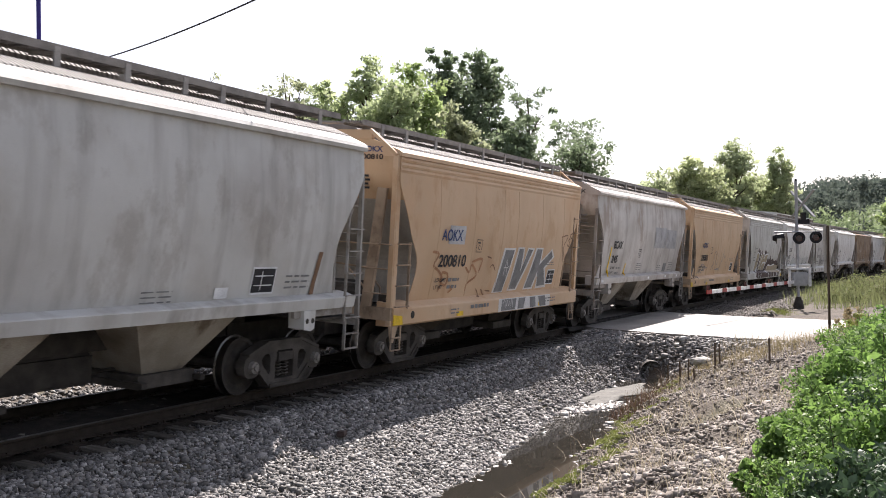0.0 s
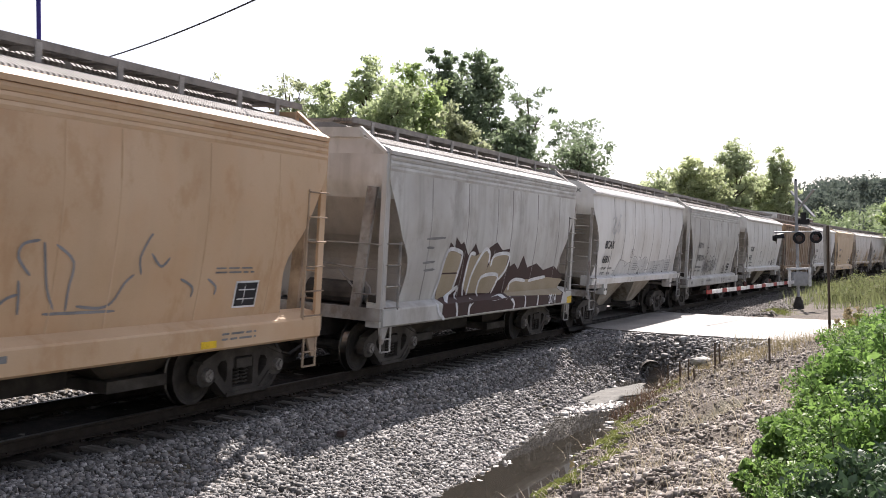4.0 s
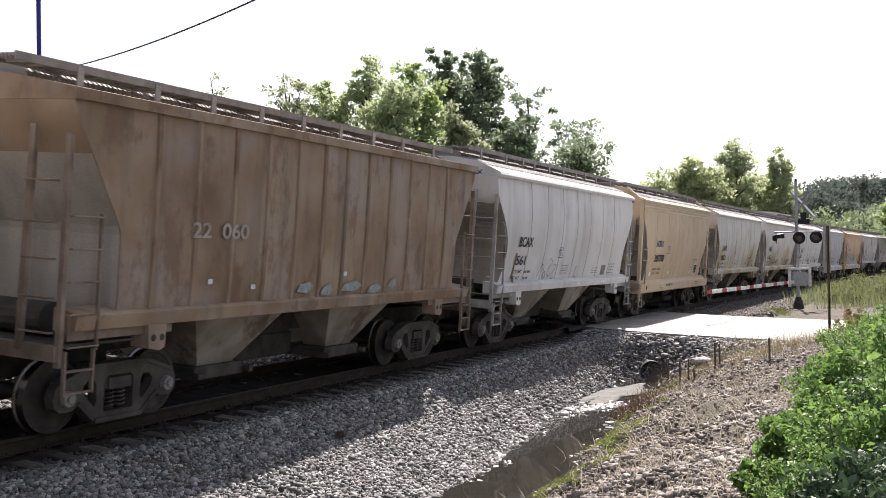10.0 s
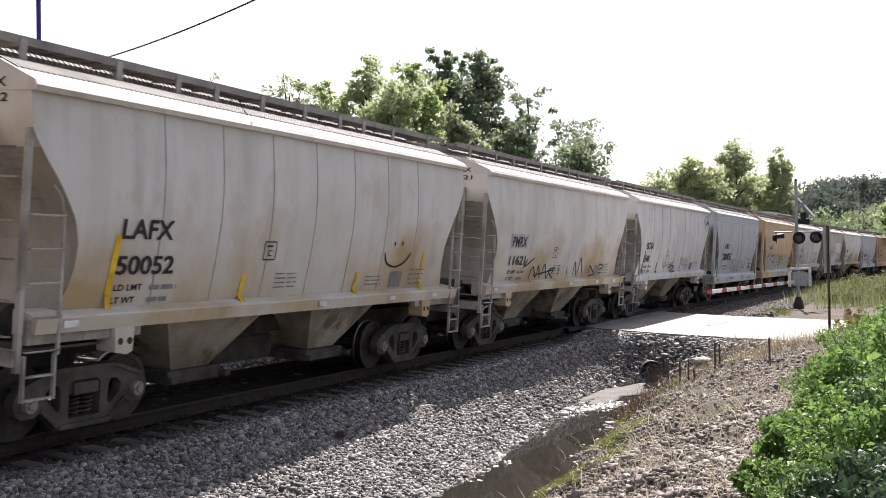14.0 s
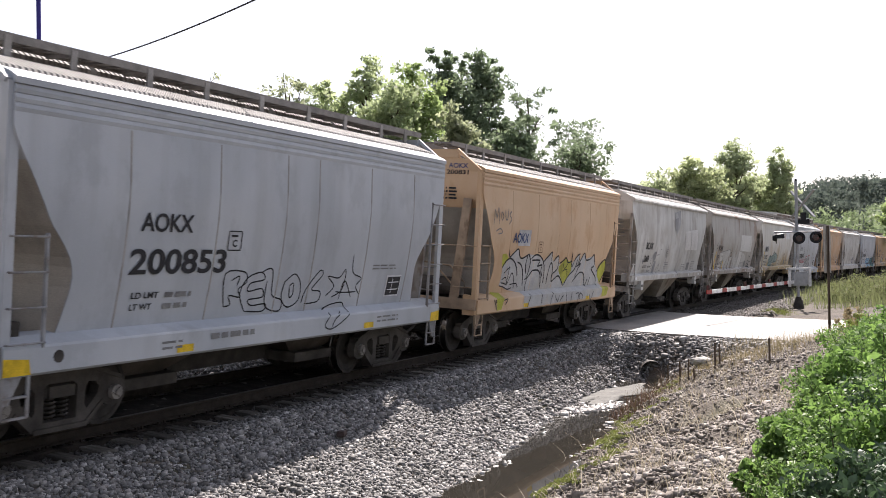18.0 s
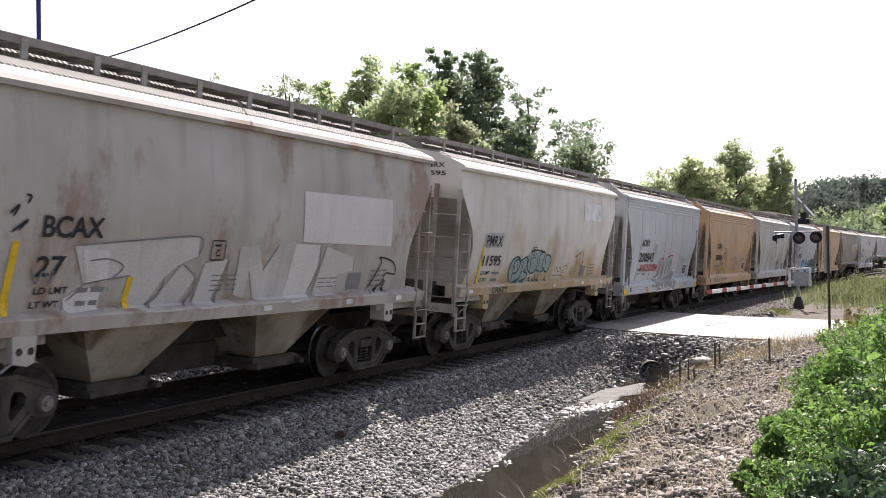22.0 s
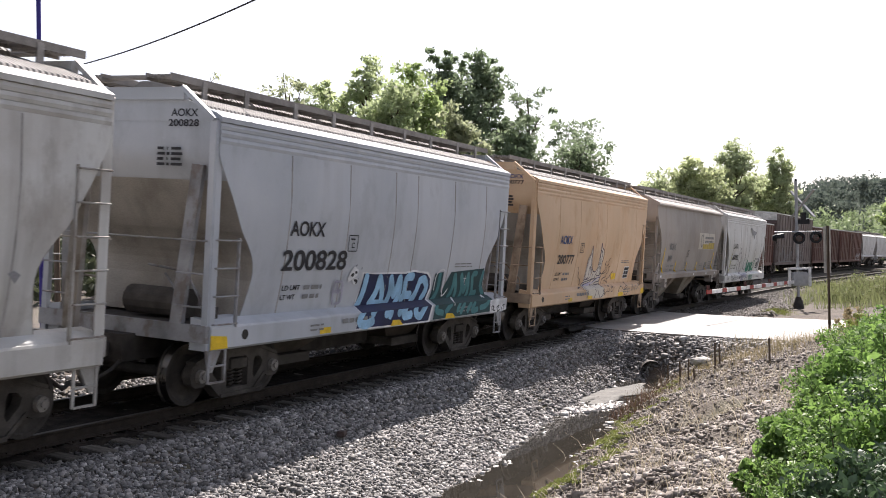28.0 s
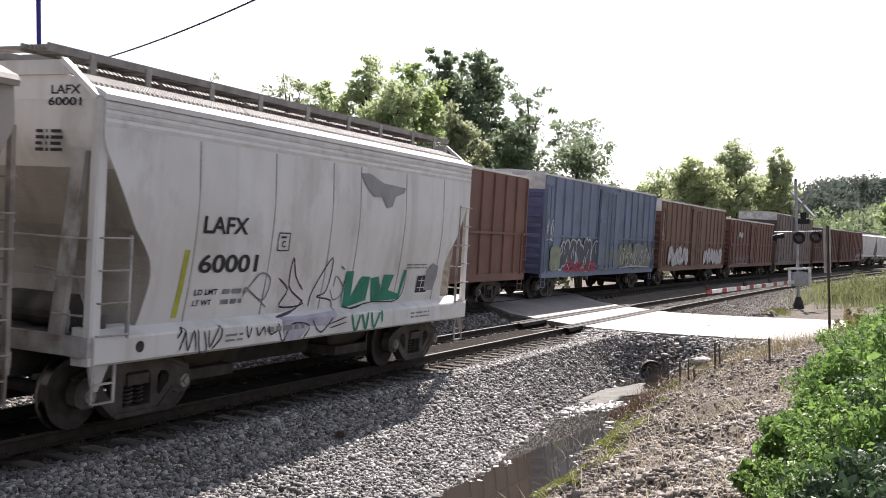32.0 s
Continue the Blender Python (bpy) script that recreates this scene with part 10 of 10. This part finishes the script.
area(C[4], "A", [(-2.96, 1.61), (-2.72, 2.18), (-2.63, 2.53), (-2.38, 2.4), (-2.38, 2.64), (-2.1, 2.48), (-1.96, 2.54), (-1.65, 2.24), (-1.33, 2.51), (-1.02, 2.24), (-0.63, 2.39), (-0.13, 2.55), (0.25, 2.37), (0.7, 2.4), (0.88, 1.98), (1.15, 2.05), (1.44, 1.91), (1.67, 2.24), (2.07, 1.94), (2.68, 2.04), (3.26, 1.86), (4.03, 1.96), (4.85, 1.7), (4.53, 0.96), (-0.11, 0.97), (-2.94, 0.95), (-2.88, 1.28)], SOOT, "dark maroon sprayed flames", 0.0060)
area(C[4], "A", [(-2.71, 2.33), (-2.13, 2.33), (-1.96, 2.18), (-2.18, 1.42), (-2.88, 1.32), (-2.92, 1.67)], INKTANS, "dusty tan sprayed letter", 0.0070)
area(C[4], "A", [(-1.56, 2.24), (-1.2, 2.24), (-0.8, 2.36), (-0.49, 2.3), (-0.48, 2.12), (-0.56, 1.38), (-1.39, 1.4), (-1.69, 1.59)], INKTANS, "dusty tan sprayed letter", 0.0080)
area(C[4], "A", [(-0.27, 2.24), (0.7, 2.27), (0.61, 1.92), (0.29, 1.67), (-0.08, 1.36), (-0.56, 1.38), (-0.63, 1.75)], INKTANS, "dusty tan sprayed letter", 0.0090)
area(C[4], "A", [(0.99, 1.53), (1.42, 1.65), (2.75, 1.63), (3.4, 1.68), (4.94, 1.59), (4.48, 1.18), (0.77, 1.28)], INKTANS, "dusty tan sprayed letter", 0.0100)
strokes(C[4], "A", [[(-3.05, 1.28), (-2.92, 1.67), (-2.71, 2.33), (-2.13, 2.33), (-1.96, 2.18), (-2.18, 1.42)], [(-1.55, 1.34), (-1.64, 1.65), (-1.56, 2.24), (-1.27, 2.27)], [(-1.37, 1.37), (-1.27, 1.88), (-0.8, 2.36), (-0.49, 2.3), (-0.45, 2.06)], [(-0.31, 1.99), (-0.17, 2.24), (0.7, 2.27), (0.65, 1.92), (0.29, 1.67)], [(-0.84, 1.32), (-0.73, 1.75), (0.22, 1.77), (0.02, 1.36)], [(1.09, 1.39), (1.07, 1.56), (1.42, 1.65), (2.1, 1.6)], [(2.32, 1.6), (2.85, 1.64), (3.52, 1.68)]], 0.085, INKWHITE, off=0.0110)
strokes(C[4], "A", [[(-3.13, 1.28), (-3.09, 1.1), (-2.8, 0.92)], [(-2.66, 1.27), (-1.93, 1.56), (-2.04, 1.31)], [(-2.27, 1.25), (-2.2, 1.09), (-2.21, 0.96)], [(-1.32, 1.29), (-1.58, 1.12), (-1.58, 0.93)], [(-0.35, 1.23), (0.51, 1.29), (0.53, 1.22)], [(0.81, 1.25), (1.07, 1.09), (0.99, 0.96)], [(1.78, 1.26), (1.81, 1.09), (1.78, 0.96)], [(2.7, 1.26), (2.7, 1.1), (2.66, 0.98)], [(3.67, 1.27), (3.64, 1.1)]], 0.085, INKWHITE, off=0.0120)
strokes(C[4], "A", [[(-3.77, 2.57), (-2.91, 2.61)], [(-3.7, 2.4), (-3.39, 2.4)], [(-3.78, 2.09), (-3.25, 2.12)], [(-3.7, 1.94), (-3.2, 1.96)]], 0.050, INKGREY, off=0.0130)
strokes(C[1], "A", [[(-3.8, 2.32), (-3.49, 2.27), (-3.65, 2.04), (-3.35, 1.91), (-3.14, 1.74), (-3.25, 1.48)], [(-3.21, 1.9), (-2.91, 1.84), (-2.93, 1.62), (-3.2, 1.69), (-3.18, 1.9)], [(-2.08, 1.99), (-1.84, 1.87), (-1.75, 2.04), (-1.42, 1.8), (-1.82, 1.63), (-1.85, 1.46)], [(-1.77, 2.1), (-1.24, 2.16), (-1.35, 1.85)], [(-2.84, 1.57), (-2.53, 1.55), (-2.73, 1.45)]], 0.060, INKRUSTY, off=0.0060)
strokes(C[1], "A", [[(-1.29, 1.49), (-1.11, 1.35), (-1.28, 1.31)], [(-1.0, 1.47), (-0.83, 1.34), (-0.95, 1.47)], [(-0.75, 1.43), (-0.44, 1.41)], [(-0.97, 2.22), (-0.71, 2.18)], [(-0.71, 1.96), (-0.57, 2.03), (-0.38, 1.89)], [(3.97, 2.77), (4.12, 2.37), (4.29, 2.04)], [(3.93, 2.73), (4.44, 2.78), (4.18, 2.45), (4.49, 2.04)], [(4.48, 2.62), (4.63, 2.71), (4.6, 2.5), (4.45, 2.54)], [(4.96, 2.88), (4.61, 2.79), (5.02, 2.63)], [(5.12, 3.01), (5.27, 2.72), (5.37, 2.98)]], 0.032, INKBROWN, off=0.0070)


def box_side(style, x, z, off):
    return (x, -(1.58 + 0.062 + off), z)


surf_hopper = on_side


def boxcar_paint(i, x0, x1, z0, z1, n, fill, line, seed, lw=0.06):
    """Sprayed lettering on a boxcar's flat side, laid on the posts."""
    global on_side
    on_side = box_side
    bubble(box_things[i], "", x0, x1, z0, z1, n, fill, line, seed, lw, 2, "sprayed lettering on the lower side")
    on_side = surf_hopper


INKNIGHT = mat("ink_dark_blue_grey", (0.07, 0.08, 0.10), rough=0.6, bump=0)
INKMOSS = mat("ink_grey_green", (0.22, 0.25, 0.18), rough=0.6, bump=0)


def boxcar_tag(i, x0, x1, z0, z1, ink, seed, lw, n, lift=0.0):
    global on_side
    on_side = lambda style, x, z, off: box_side(style, x, z, off + lift)
    tag(box_things[i], "", x0, x1, z0, z1, ink, seed, lw, n)
    on_side = surf_hopper


boxcar_paint(1, -7.3, -6.2, 1.1, 2.2, 1, INKMOSS, None, 251)
boxcar_paint(1, -6.3, -1.4, 1.1, 2.35, 5, INKNIGHT, INKPATCH, 252, 0.07)
boxcar_paint(1, 1.5, 4.6, 1.1, 2.3, 4, INKMOSS, INKNIGHT, 253, 0.06)
boxcar_paint(1, 4.3, 7.5, 1.1, 2.2, 4, INKGREY, INKMOSS, 254, 0.06)
boxcar_tag(1, -1.2, 1.2, 1.15, 2.2, INKMOSS, 262, 0.13, 6, 0.06)
boxcar_tag(1, -5.8, -1.6, 1.1, 1.5, INKRED, 263, 0.08, 8, 0.03)
boxcar_tag(1, 1.8, 7.2, 1.15, 2.2, INKPATCH, 264, 0.06, 10, 0.03)
boxcar_tag(1, -7.75, -6.9, 2.3, 3.4, INKPATCH, 239, 0.07, 3)
boxcar_paint(2, -6.4, -1.9, 1.1, 2.2, 6, INKPATCH, INKBROWN, 281, 0.05)
boxcar_paint(2, 1.9, 7.0, 1.1, 2.1, 6, INKPATCH, INKBROWN, 282, 0.05)
boxcar_tag(2, -7.9, -7.3, 1.9, 4.2, INKPATCH, 216, 0.05, 3)
boxcar_tag(3, -6.6, -1.8, 1.1, 1.8, INKGREY, 206, 0.06, 12)
boxcar_paint(3, -5.6, -4.2, 2.9, 3.4, 2, INKPATCH, None, 207, 0.08)
boxcar_tag(4, -7.6, 4.0, 1.1, 2.2, INKGREY, 208, 0.08, 20)
boxcar_tag(6, 3.6, 6.8, 1.1, 2.0, INKPATCH, 209, 0.08, 8)
motions()
